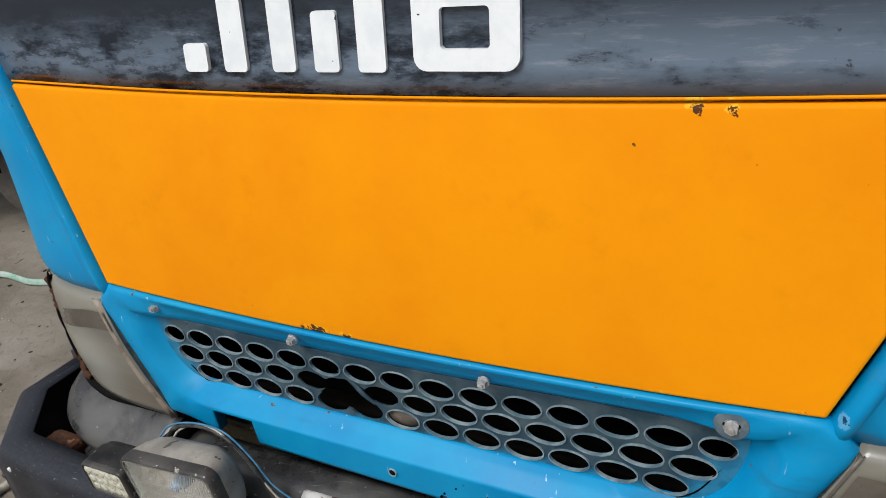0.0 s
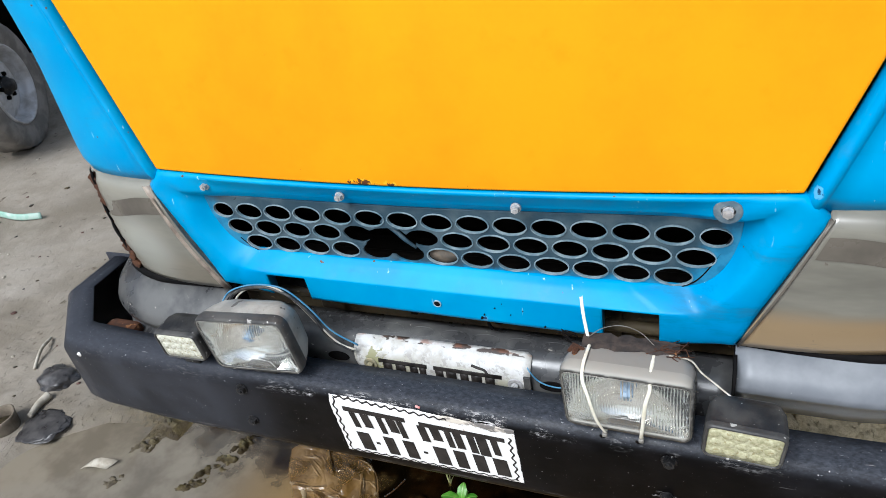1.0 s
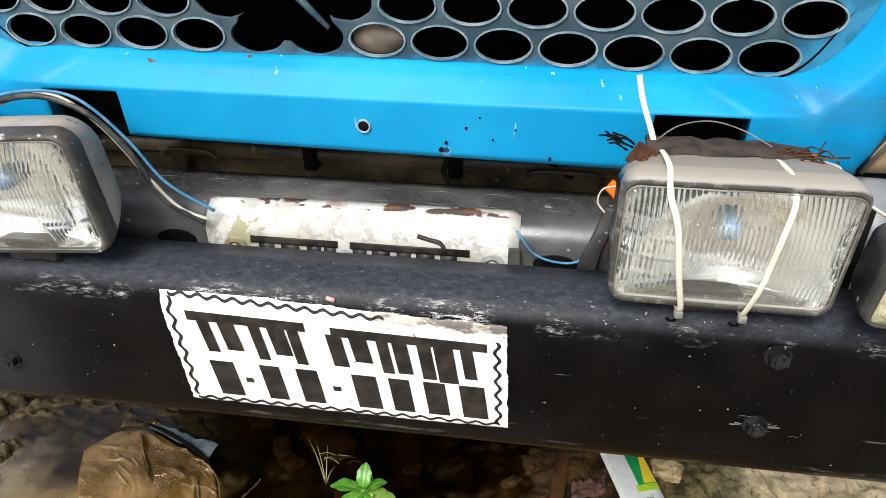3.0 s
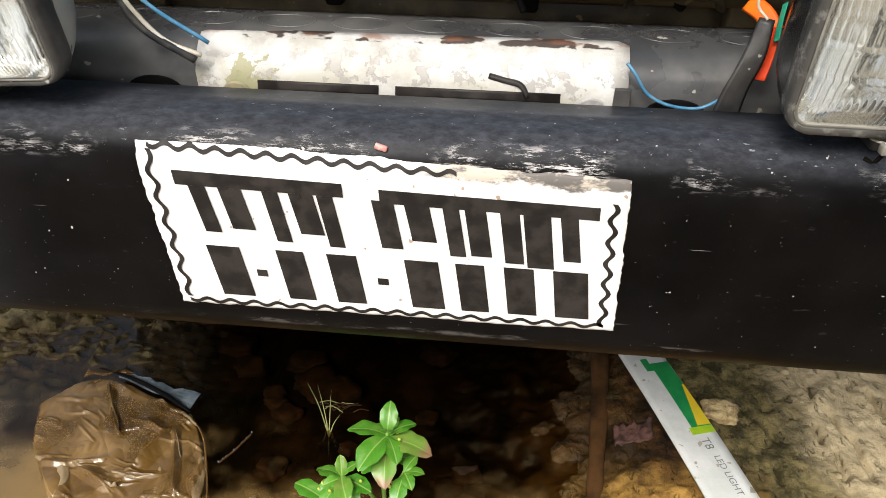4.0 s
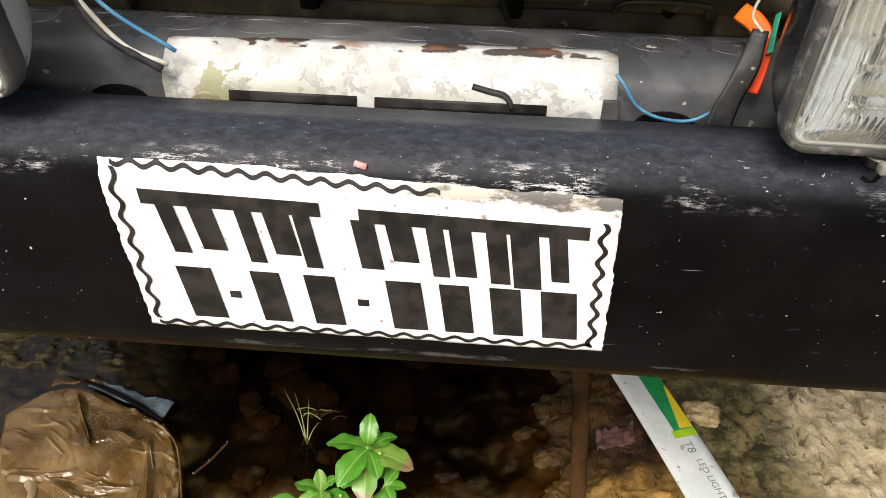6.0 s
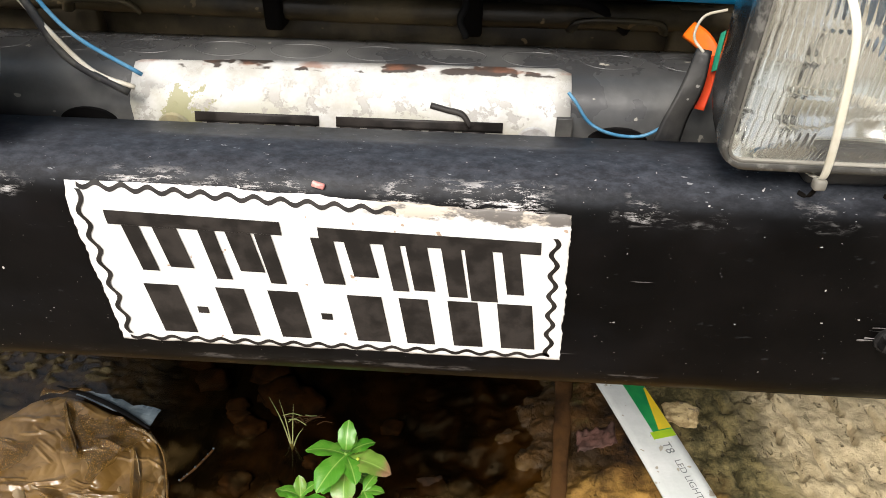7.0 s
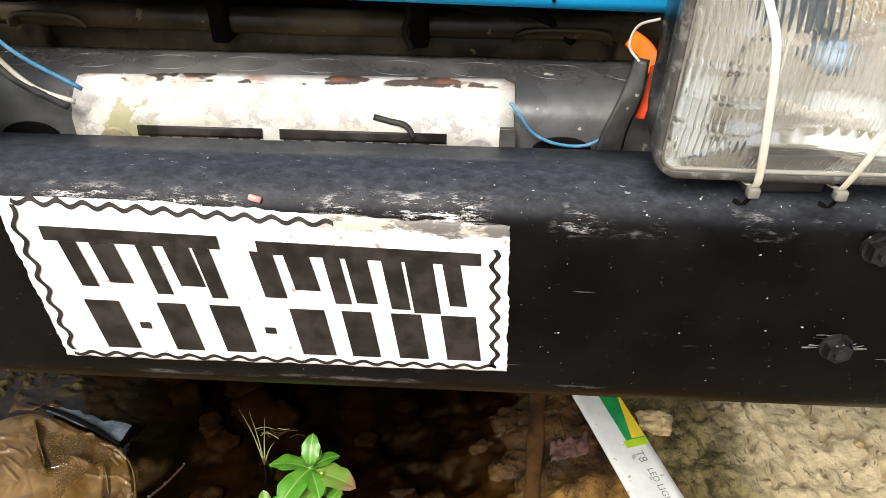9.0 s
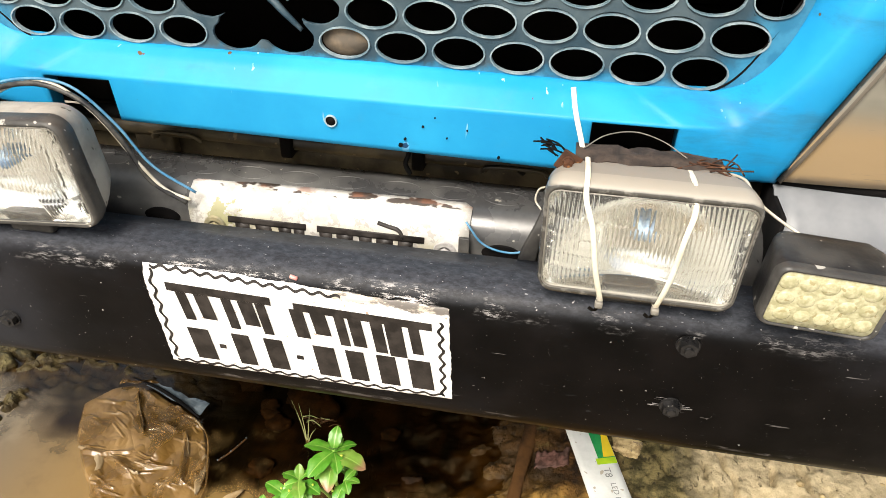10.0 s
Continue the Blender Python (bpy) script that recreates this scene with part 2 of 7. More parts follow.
def haze():
    """Old lamp plastic: greyed above, yellowed stain along the lower rim, fine scratches, a paler spot on one cover."""
    m, n, l, p = nodes_of("yellowed_hazy_lamp_plastic")
    c = place_of(n)
    sep = n.new("ShaderNodeSeparateXYZ")
    l.new(c, sep.inputs[0])
    wander = noise_node(n, l, c, 4, 5, 0.6, (0.4, 1, 1.6))
    grey = blend(n, l, band(n, l, wander, 0.36, 0.66), (0.108, 0.102, 0.082), (0.225, 0.212, 0.172))
    low = band(n, l, calc(n, l, "ADD", sep.outputs[2], calc(n, l, "MULTIPLY", calc(n, l, "SUBTRACT", wander, 0.5), 0.10)), 1.0, 0.945)
    col = blend(n, l, calc(n, l, "MULTIPLY", low, band(n, l, sep.outputs[0], 0.0, 0.2, 0.15, 0.85)), grey, (0.30, 0.205, 0.105))
    col = blend(n, l, band(n, l, noise_node(n, l, c, 60, 5, 0.7, (0.12, 1, 1.5)), 0.62, 0.68, 0, 0.5), col, (0.13, 0.11, 0.085))
    col = blend(n, l, band(n, l, noise_node(n, l, c, 30, 4, 0.6), 0.68, 0.72, 0, 0.8), col, (0.08, 0.06, 0.045))
    # paler uneven spot on the left cover
    spot_dist = n.new("ShaderNodeVectorMath")
    spot_dist.operation = "DISTANCE"
    l.new(c, spot_dist.inputs[0])
    spot_dist.inputs[1].default_value = (-0.735, 0.0, 0.985)
    pale = band(n, l, calc(n, l, "ADD", spot_dist.outputs["Value"], calc(n, l, "MULTIPLY", calc(n, l, "SUBTRACT", wander, 0.5), 0.12)), 0.125, 0.03, 0.0, 0.62)
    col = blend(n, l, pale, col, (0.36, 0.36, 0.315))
    l.new(col, p.inputs["Base Color"])
    p.inputs["Roughness"].default_value = 0.3
    p.inputs["Coat Weight"].default_value, p.inputs["Coat Roughness"].default_value = 0.35, 0.15
    relief(n, l, p, wander, 0.10, 0.004)
    return m


HAZE = haze()
RIM_BEIGE = surface("dirty_beige_bead", (0.30, 0.245, 0.195), (0.17, 0.13, 0.10), 30, 0.5, 0.1, 0, 0.3, 90)
HAZE_DARK = surface("brown_stained_lamp_plastic", (0.115, 0.10, 0.08), (0.075, 0.065, 0.052), 9, 0.3, 0.08, 0, 0.12, 60)
RUST = surface("flaking_rust", (0.085, 0.036, 0.018), (0.045, 0.024, 0.017), 45, 0.9, 0.08, 0.1, 0.8, 120, (0.22, 0.10, 0.04), 80, 0.64)
STEEL = surface("weathered_zinc_bolt", (0.52, 0.51, 0.50), (0.36, 0.34, 0.32), 60, 0.4, 0.12, 0.35, 0.3, 200, (0.2, 0.11, 0.06), 90, 0.72)
HOUSING = surface("dusty_black_lamp_housing", (0.014, 0.014, 0.015), (0.045, 0.043, 0.04), 18, 0.42, 0.12, 0, 0.25, 120, (0.26, 0.25, 0.23), 110, 0.70)
HOUSING_GREY = surface("grey_dusty_lamp_shell", (0.125, 0.118, 0.102), (0.25, 0.235, 0.205), 14, 0.36, 0.1, 0, 0.3, 120, (0.12, 0.10, 0.08), 55, 0.66)


def dusted(name, bare, dust_and_sheen):
    """Scuffed glossy plastic with dry dust lying on its upward faces."""
    m, n, l, p = nodes_of(name)
    c = place_of(n)
    sep = n.new("ShaderNodeSeparateXYZ")
    l.new(n.new("ShaderNodeNewGeometry").outputs["Normal"], sep.inputs[0])
    lie = band(n, l, calc(n, l, "ADD", sep.outputs[2], calc(n, l, "MULTIPLY", noise_node(n, l, c, 30, 5, 0.65), 0.5)), 0.6, 0.95)
    wear = blend(n, l, band(n, l, noise_node(n, l, c, 60, 5, 0.65), 0.5, 0.64), bare, tuple(2.6 * v for v in bare))
    l.new(blend(n, l, lie, wear, dust_and_sheen), p.inputs["Base Color"])
    l.new(band(n, l, lie, 0.0, 1.0, 0.24, 0.6), p.inputs["Roughness"])
    relief(n, l, p, noise_node(n, l, c, 110, 3), 0.2)
    return m


FRAME_GLOSSY = dusted("glossy_dusty_lamp_frame", (0.060, 0.058, 0.053), (0.27, 0.255, 0.22))
SHELL_DUSTY = dusted("dusty_dark_lamp_shell", (0.012, 0.0115, 0.011), (0.22, 0.205, 0.18))
HOUSING_PALE = surface("pale_dusty_lamp_shell", (0.24, 0.225, 0.195), (0.38, 0.36, 0.315), 14, 0.55, 0.1, 0, 0.3, 120, (0.10, 0.085, 0.07), 45, 0.64)
SODDEN = surface("sodden_dark_cloth", (0.028, 0.026, 0.026), (0.07, 0.064, 0.06), 30, 0.35, 0.1, 0, 0.5, 60, spec=0.5)
WASHER = surface("dull_blue_grey_washer", (0.10, 0.15, 0.185), (0.19, 0.22, 0.235), 60, 0.45, 0.1, 0.2, 0.3, 120, (0.2, 0.12, 0.07), 80, 0.66)
BOLT_BLACK = surface("black_painted_bolt", (0.008, 0.008, 0.0085), (0.02, 0.019, 0.019), 60, 0.35, 0.1, 0.2, 0.3, 120, (0.2, 0.19, 0.18), 90, 0.68, spec=0.4)
FRAME_DARK = surface("scuffed_dark_lamp_frame", (0.035, 0.034, 0.033), (0.075, 0.072, 0.066), 18, 0.42, 0.12, 0, 0.25, 120, (0.34, 0.33, 0.3), 75, 0.66)
CHROME = surface("dulled_lamp_reflector", (0.95, 0.95, 0.94), (0.84, 0.83, 0.79), 16, 0.07, 0.04, 1.0, 0.12, 30)
TIE = surface("white_nylon_cable_tie", (0.74, 0.71, 0.60), (0.62, 0.57, 0.44), 30, 0.4, 0.08)
WHITE = surface("white_sign_paint", (0.78, 0.76, 0.73), (0.70, 0.67, 0.63), 20, 0.55, 0.1, 0, 0.2, 140, (0.33, 0.28, 0.22), 75, 0.715)
LOGO = surface("white_logo_paint", (0.80, 0.82, 0.82), (0.72, 0.75, 0.76), 25, 0.35, 0.08, 0, 0.1, 120, (0.05, 0.05, 0.05), 70, 0.73)

def board_paint():
    """White brushed sign paint, thin and stained in places, rubbed through to brown and black along one end of its upper edge."""
    m, n, l, p = nodes_of("stained_white_sign_paint")
    c = place_of(n)
    sep = n.new("ShaderNodeSeparateXYZ")
    l.new(c, sep.inputs[0])
    x, _, z = sep.outputs
    col = blend(n, l, band(n, l, noise_node(n, l, c, 20, 5, 0.6, (0.5, 1, 1)), 0.38, 0.68), (0.80, 0.785, 0.765), (0.70, 0.68, 0.645))
    brush = band(n, l, noise_node(n, l, c, 150, 4, 0.6, (0.12, 1, 1)), 0.60, 0.72, 0.0, 0.30)
    col = blend(n, l, brush, col, (0.52, 0.50, 0.48))
    col = blend(n, l, band(n, l, noise_node(n, l, c, 26, 5, 0.7), 0.66, 0.74, 0.0, 0.55), col, (0.46, 0.34, 0.22))
    col = blend(n, l, band(n, l, noise_node(n, l, c, 95, 2, 0.5), 0.73, 0.75, 0.0, 0.8), col, (0.30, 0.17, 0.08))
    high = calc(n, l, "ADD", calc(n, l, "ADD", z, calc(n, l, "MULTIPLY", x, 0.033)), calc(n, l, "MULTIPLY", calc(n, l, "SUBTRACT", noise_node(n, l, c, 34, 6, 0.7, (0.5, 1, 1)), 0.5), 0.030))
    worn = calc(n, l, "MULTIPLY", band(n, l, high, 0.7605, 0.7635), band(n, l, x, -0.01, 0.03, 0.0, 0.9))
    col = blend(n, l, worn, col, blend(n, l, band(n, l, noise_node(n, l, c, 70, 5, 0.7, (0.4, 1, 1)), 0.42, 0.54), (0.46, 0.40, 0.32), (0.060, 0.048, 0.040)))
    l.new(col, p.inputs["Base Color"])
    p.inputs["Roughness"].default_value = 0.5
    relief(n, l, p, noise_node(n, l, c, 140, 4, 0.6, (0.3, 1, 1)), 0.2, 0.001)
    return m


BOARD = board_paint()
SCRATCH = surface("chalky_scratch", (0.16, 0.15, 0.145), (0.05, 0.046, 0.044), 160, 0.7, 0.1)
INK = surface("black_sign_paint", (0.012, 0.010, 0.009), (0.03, 0.025, 0.022), 60, 0.5, 0.1, 0, 0.15, 160)
FAINT = surface("faded_black_lettering", (0.022, 0.022, 0.024), (0.07, 0.072, 0.075), 60, 0.6, 0.1)
TYRE = surface("dusty_tyre_rubber", (0.165, 0.153, 0.138), (0.27, 0.25, 0.225), 8, 0.85, 0.08, 0, 0.3, 60, local=True)
RIM = surface("scratched_steel_rim", (0.62, 0.62, 0.63), (0.42, 0.41, 0.40), 9, 0.4, 0.12, 0.25, 0.2, 60, local=True)
WIRE_BLUE = surface("blue_wire_sheath", (0.045, 0.17, 0.30), (0.10, 0.24, 0.36), 60, 0.35, 0.05)
WIRE_BLACK = surface("black_wire_sheath", (0.02, 0.02, 0.022), (0.07, 0.068, 0.06), 60, 0.4, 0.08)
WIRE_PALE = surface("dirty_white_wire", (0.55, 0.52, 0.45), (0.4, 0.36, 0.28), 60, 0.45, 0.08)
SCRAP_ORANGE = surface("orange_plastic_scrap", (0.85, 0.16, 0.01), (0.75, 0.11, 0.01), 30, 0.4, 0.1)
SCRAP_RED = surface("red_plastic_scrap", (0.55, 0.03, 0.01), (0.65, 0.06, 0.01), 30, 0.4, 0.1)
SCRAP_GREEN = surface("green_plastic_scrap", (0.02, 0.22, 0.12), (0.03, 0.3, 0.17), 30, 0.4, 0.1)
CARD = surface("soiled_white_cardboard", (0.62, 0.63, 0.61), (0.52, 0.54, 0.52), 14, 0.55, 0.1, 0, 0.25, 90, (0.35, 0.32, 0.26), 60, 0.68)
CARD_GREEN = surface("printed_green_card", (0.01, 0.20, 0.06), (0.02, 0.27, 0.07), 25, 0.45, 0.1)
CARD_LIME = surface("printed_lime_card", (0.35, 0.52, 0.02), (0.28, 0.45, 0.02), 25, 0.45, 0.1)
CARD_YELLOW = surface("printed_yellow_card", (0.72, 0.50, 0.02), (0.6, 0.46, 0.03), 25, 0.45, 0.1)
CARD_INK = surface("grey_print", (0.12, 0.13, 0.13), (0.2, 0.2, 0.2), 60, 0.6, 0.1)
STONE = surface("pale_crumbling_stone", (0.50, 0.385, 0.20), (0.24, 0.17, 0.08), 60, 0.9, 0.05, 0, 1.0, 140, (0.2, 0.15, 0.09), 70, 0.6)
PEBBLE = surface("brown_brick_rubble", (0.032, 0.014, 0.0036), (0.008, 0.004, 0.0014), 25, 0.8, 0.1, 0, 0.6, 90, local=True)
LITTER = surface("pale_paper_litter", (0.42, 0.38, 0.31), (0.28, 0.245, 0.19), 30, 0.7, 0.1, local=True)
# blue-grey of the reflected sky, also on the twig's beads
WATER_GLEAM = surface("blue_grey_water_gleam", (0.085, 0.112, 0.132), (0.16, 0.195, 0.215), 30, 0.35, 0.1, 0.2, 0.3, 90)
TWIG = surface("wet_brown_bark", (0.075, 0.036, 0.013), (0.020, 0.010, 0.0045), 16, 0.6, 0.15, 0, 0.8, 70, spec=0.12)
DRY_LEAF = surface("withered_pink_brown_leaf", (0.115, 0.058, 0.046), (0.05, 0.028, 0.022), 40, 0.6, 0.1, 0, 0.4, 90)
STALK = surface("pale_green_stem", (0.16, 0.30, 0.05), (0.22, 0.34, 0.08), 40, 0.5, 0.1)
GRASS = surface("pale_dry_grass", (0.30, 0.30, 0.13), (0.2, 0.24, 0.08), 40, 0.6, 0.1)


def leaf_paint(name, a, b, edge, blush=None):
    m, n, l, p = nodes_of(name)
    c = n.new("ShaderNodeTexCoord").outputs["Object"]
    r = n.new("ShaderNodeObjectInfo").outputs["Random"]
    col = blend(n, l, r, a, b)
    col = blend(n, l, band(n, l, noise_node(n, l, c, 70, 4), 0.5, 0.75, 0, 0.7), col, edge)
    sep = n.new("ShaderNodeSeparateXYZ")
    l.new(c, sep.inputs[0])
    side = calc(n, l, "ABSOLUTE", sep.outputs[1])
    rib = band(n, l, side, 0.0012, 0.0004, 0.0, 0.75)
    vein = calc(n, l, "ABSOLUTE", calc(n, l, "SINE", calc(n, l, "MULTIPLY", calc(n, l, "SUBTRACT", sep.outputs[0], side), 420.0)))
    col = blend(n, l, calc(n, l, "MAXIMUM", rib, band(n, l, vein, 0.14, 0.04, 0.0, 0.16)), col, (0.26, 0.40, 0.10))
    if blush:                                     # withered towards the tip
        col = blend(n, l, band(n, l, calc(n, l, "ADD", sep.outputs[0], calc(n, l, "MULTIPLY", noise_node(n, l, c, 60, 3), 0.02)), 0.054, 0.066), col, blush)
    l.new(col, p.inputs["Base Color"])
    p.inputs["Roughness"].default_value = 0.38
    p.inputs["Transmission Weight"].default_value = 0.0
    p.inputs["Subsurface Weight"].default_value = 0.12
    p.inputs["Subsurface Radius"].default_value = (0.004, 0.008, 0.002)
    relief(n, l, p, noise_node(n, l, c, 130, 3, 0.5, (1, 0.4, 1)), 0.35, 0.001)
    return m


LEAF = leaf_paint("fresh_green_leaf", (0.045, 0.19, 0.012), (0.085, 0.255, 0.022), (0.13, 0.27, 0.04))
LEAF_OLD = leaf_paint("yellowing_reddish_leaf", (0.10, 0.23, 0.025), (0.15, 0.24, 0.04), (0.20, 0.24, 0.06), (0.24, 0.145, 0.075))
BUD = surface("yellow_green_buds", (0.45, 0.5, 0.06), (0.36, 0.46, 0.08), 40, 0.5, 0.1)


def glassy(name, tint, rough, haze, bend=1.0):
    """Clear covering: see-through (bending the light where it is thick), glossy in front, with a little dirt film."""
    m, n, l, p = nodes_of(name)
    c = n.new("ShaderNodeTexCoord").outputs["Object"]
    if bend > 1.0:
        clear = n.new("ShaderNodeBsdfGlass")
        clear.inputs["IOR"].default_value, clear.inputs["Roughness"].default_value = bend, 0.02
    else:
        clear = n.new("ShaderNodeBsdfTransparent")
    clear.inputs[0].default_value = (*tint, 1)
    p.inputs["Base Color"].default_value = (0.80, 0.80, 0.76, 1)
    p.inputs["Roughness"].default_value = rough
    fres = n.new("ShaderNodeFresnel")
    fres.inputs[0].default_value = 1.5
    film = calc(n, l, "MAXIMUM", band(n, l, noise_node(n, l, c, 22, 6, 0.7), 0.4, 0.75, haze * 0.5, haze * 1.6), fres.outputs[0])
    mix = n.new("ShaderNodeMixShader")
    l.new(film, mix.inputs[0])
    l.new(clear.outputs[0], mix.inputs[1])
    l.new(p.outputs[0], mix.inputs[2])
    l.new(mix.outputs[0], n["Material Output"].inputs[0])
    relief(n, l, p, noise_node(n, l, c, 120, 3), 0.2)
    return m


LENS = glassy("clear_fluted_lens_glass", (0.97, 0.98, 0.97), 0.04, 0.03, 1.30)
LED_YELLOW = surface("yellowed_led_lens", (0.32, 0.305, 0.175), (0.46, 0.44, 0.29), 160, 0.12, 0.05, 0, 0.2, 200, (0.3, 0.26, 0.14), 120, 0.64, 0.5)
LED_LENS = surface("pale_yellow_led_lens", (0.44, 0.43, 0.33), (0.62, 0.61, 0.51), 160, 0.12, 0.05, 0, 0.2, 200, (0.3, 0.26, 0.14), 120, 0.64, 0.5)
BULB = surface("bluish_bulb_glass", (0.14, 0.22, 0.34), (0.34, 0.42, 0.50), 60, 0.1, 0.05)


def peeling_white():
    """White paint over steel, flaked away in patches above all along the upper bend."""
    m, n, l, p = nodes_of("peeling_white_paint")
    c = place_of(n)
    sep = n.new("ShaderNodeSeparateXYZ")
    l.new(c, sep.inputs[0])
    z = sep.outputs[2]
    drift = calc(n, l, "MULTIPLY", calc(n, l, "SUBTRACT", noise_node(n, l, c, 60, 4, 0.7), 0.5), 0.004)
    high = calc(n, l, "ADD", calc(n, l, "SUBTRACT", z, calc(n, l, "MULTIPLY", sep.outputs[0], 0.0078)), drift)
    crest = calc(n, l, "MULTIPLY", band(n, l, high, 0.8202, 0.8208), band(n, l, noise_node(n, l, c, 30, 3, 0.6, (0.7, 1, 1)), 0.52, 0.55))
    patch = band(n, l, noise_node(n, l, c, 52, 6, 0.68), 0.530, 0.565)
    stain = calc(n, l, "MULTIPLY", band(n, l, z, 0.812, 0.782), band(n, l, noise_node(n, l, c, 15, 5, 0.65), 0.40, 0.66))
    tint = blend(n, l, band(n, l, noise_node(n, l, c, 24, 6, 0.65), 0.42, 0.66), (0.50, 0.492, 0.475), (0.36, 0.34, 0.30))
    col = blend(n, l, stain, tint, (0.34, 0.32, 0.24))
    col = blend(n, l, calc(n, l, "MULTIPLY", patch, band(n, l, z, 0.818, 0.800, 0.10, 0.75)), col, (0.27, 0.255, 0.23))
    col = blend(n, l, spot_mask(n, l, c, ((-0.165, -0.046, 0.783, 0.030),), 40), col, (0.25, 0.24, 0.13))
    col = blend(n, l, crest, col, (0.055, 0.042, 0.035))
    ring = calc(n, l, "MULTIPLY", band(n, l, high, 0.8216, 0.8224), band(n, l, noise_node(n, l, c, 25, 4), 0.47, 0.6))
    col = blend(n, l, calc(n, l, "MULTIPLY", ring, 0.65), col, (0.22, 0.09, 0.05))
    l.new(col, p.inputs["Base Color"])
    p.inputs["Roughness"].default_value = 0.5
    relief(n, l, p, calc(n, l, "SUBTRACT", 1.0, calc(n, l, "MAXIMUM", crest, patch)), 0.4, 0.001)
    return m


PEEL = peeling_white()


def mud():
    """Silty ground: a pale cracked bank, an olive damp band beside it, brown wet mud round the water darkened for the
    truck's shade, grey yard beyond.
    """
    m, n, l, p = nodes_of("silty_mud")
    c = place_of(n)
    sep = n.new("ShaderNodeSeparateXYZ")
    l.new(c, sep.inputs[0])
    x, y, z = sep.outputs
    mid, fine = noise_node(n, l, c, 6, 8, 0.65), noise_node(n, l, c, 55, 6, 0.7)
    q = calc(n, l, "ADD", calc(n, l, "ADD", x, calc(n, l, "MULTIPLY", y, 0.326)), calc(n, l, "MULTIPLY", calc(n, l, "SUBTRACT", noise_node(n, l, c, 9, 6, 0.6), 0.5), 0.26))
    pale = blend(n, l, band(n, l, fine, 0.35, 0.7), (0.60, 0.49, 0.305), (0.40, 0.32, 0.19))
    pits = band(n, l, noise_node(n, l, c, 70, 3, 0.6, (1.0, 0.45, 1.0)), 0.60, 0.66)
    olive = blend(n, l, band(n, l, noise_node(n, l, c, 22, 7, 0.7), 0.40, 0.62), (0.048, 0.041, 0.016), (0.195, 0.155, 0.066))
    olive = blend(n, l, calc(n, l, "MULTIPLY", pits, 0.8), olive, (0.045, 0.036, 0.018))
    # wet brown and moss, with the bumper's and truck's shade put into the colour
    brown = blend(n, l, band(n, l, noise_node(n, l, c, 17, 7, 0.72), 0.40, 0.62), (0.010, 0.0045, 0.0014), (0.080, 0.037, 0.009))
    moss = band(n, l, noise_node(n, l, c, 11, 6, 0.7), 0.54, 0.66, 0, 0.8)
    brown = blend(n, l, moss, brown, (0.060, 0.056, 0.016))
    # golden silt in front, brightened as the lit strip before that shade
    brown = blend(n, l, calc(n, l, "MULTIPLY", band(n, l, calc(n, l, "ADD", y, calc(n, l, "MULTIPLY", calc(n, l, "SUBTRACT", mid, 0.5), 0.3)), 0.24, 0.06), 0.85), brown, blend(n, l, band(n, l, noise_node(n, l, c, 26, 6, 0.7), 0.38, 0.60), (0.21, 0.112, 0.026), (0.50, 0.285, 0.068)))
    sour = blend(n, l, band(n, l, noise_node(n, l, c, 30, 6, 0.7), 0.42, 0.60), (0.016, 0.016, 0.006), (0.125, 0.105, 0.042))
    brown = blend(n, l, band(n, l, x, -0.30, -0.5), brown, sour)
    col = blend(n, l, band(n, l, q, 0.49, 0.57), brown, olive)
    col = blend(n, l, band(n, l, q, 0.66, 0.82), col, pale)
    col = blend(n, l, calc(n, l, "MULTIPLY", pits, band(n, l, q, 0.5, 0.7, 0.0, 0.38)), col, (0.13, 0.105, 0.06))
    # puddle bed painted near black: depth plus the shade under the truck
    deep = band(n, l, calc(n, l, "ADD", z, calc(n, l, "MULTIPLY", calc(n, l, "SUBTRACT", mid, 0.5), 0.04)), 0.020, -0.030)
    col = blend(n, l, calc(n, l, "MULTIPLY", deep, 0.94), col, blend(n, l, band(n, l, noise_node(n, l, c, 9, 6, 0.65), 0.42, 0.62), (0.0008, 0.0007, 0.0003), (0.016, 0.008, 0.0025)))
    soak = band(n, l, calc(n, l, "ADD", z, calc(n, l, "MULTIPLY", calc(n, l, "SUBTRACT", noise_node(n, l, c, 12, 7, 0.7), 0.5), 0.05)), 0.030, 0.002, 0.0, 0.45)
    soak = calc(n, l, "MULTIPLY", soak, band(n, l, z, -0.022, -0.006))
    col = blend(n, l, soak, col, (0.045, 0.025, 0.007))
    far = n.new("ShaderNodeVectorMath")
    far.operation = "LENGTH"
    l.new(c, far.inputs[0])
    wet = band(n, l, calc(n, l, "ADD", z, calc(n, l, "MULTIPLY", calc(n, l, "SUBTRACT", mid, 0.5), 0.06)), 0.036, 0.012)
    grey = blend(n, l, band(n, l, noise_node(n, l, c, 6, 9, 0.75), 0.36, 0.64), (0.41, 0.37, 0.315), (0.265, 0.235, 0.195))
    grey = blend(n, l, band(n, l, noise_node(n, l, c, 1.4, 4, 0.6), 0.42, 0.62), grey, (0.215, 0.19, 0.156))
    grey = blend(n, l, band(n, l, noise_node(n, l, c, 13, 4, 0.7, (1.0, 0.5, 1.0)), 0.64, 0.70), grey, (0.06, 0.048, 0.034))
    col = blend(n, l, band(n, l, far.outputs["Value"], 1.2, 1.8), col, blend(n, l, calc(n, l, "MULTIPLY", wet, 0.5), grey, (0.125, 0.10, 0.066)))
    col = blend(n, l, band(n, l, calc(n, l, "ADD", y, calc(n, l, "MULTIPLY", mid, 0.2)), -0.20, -0.60), col, grey)
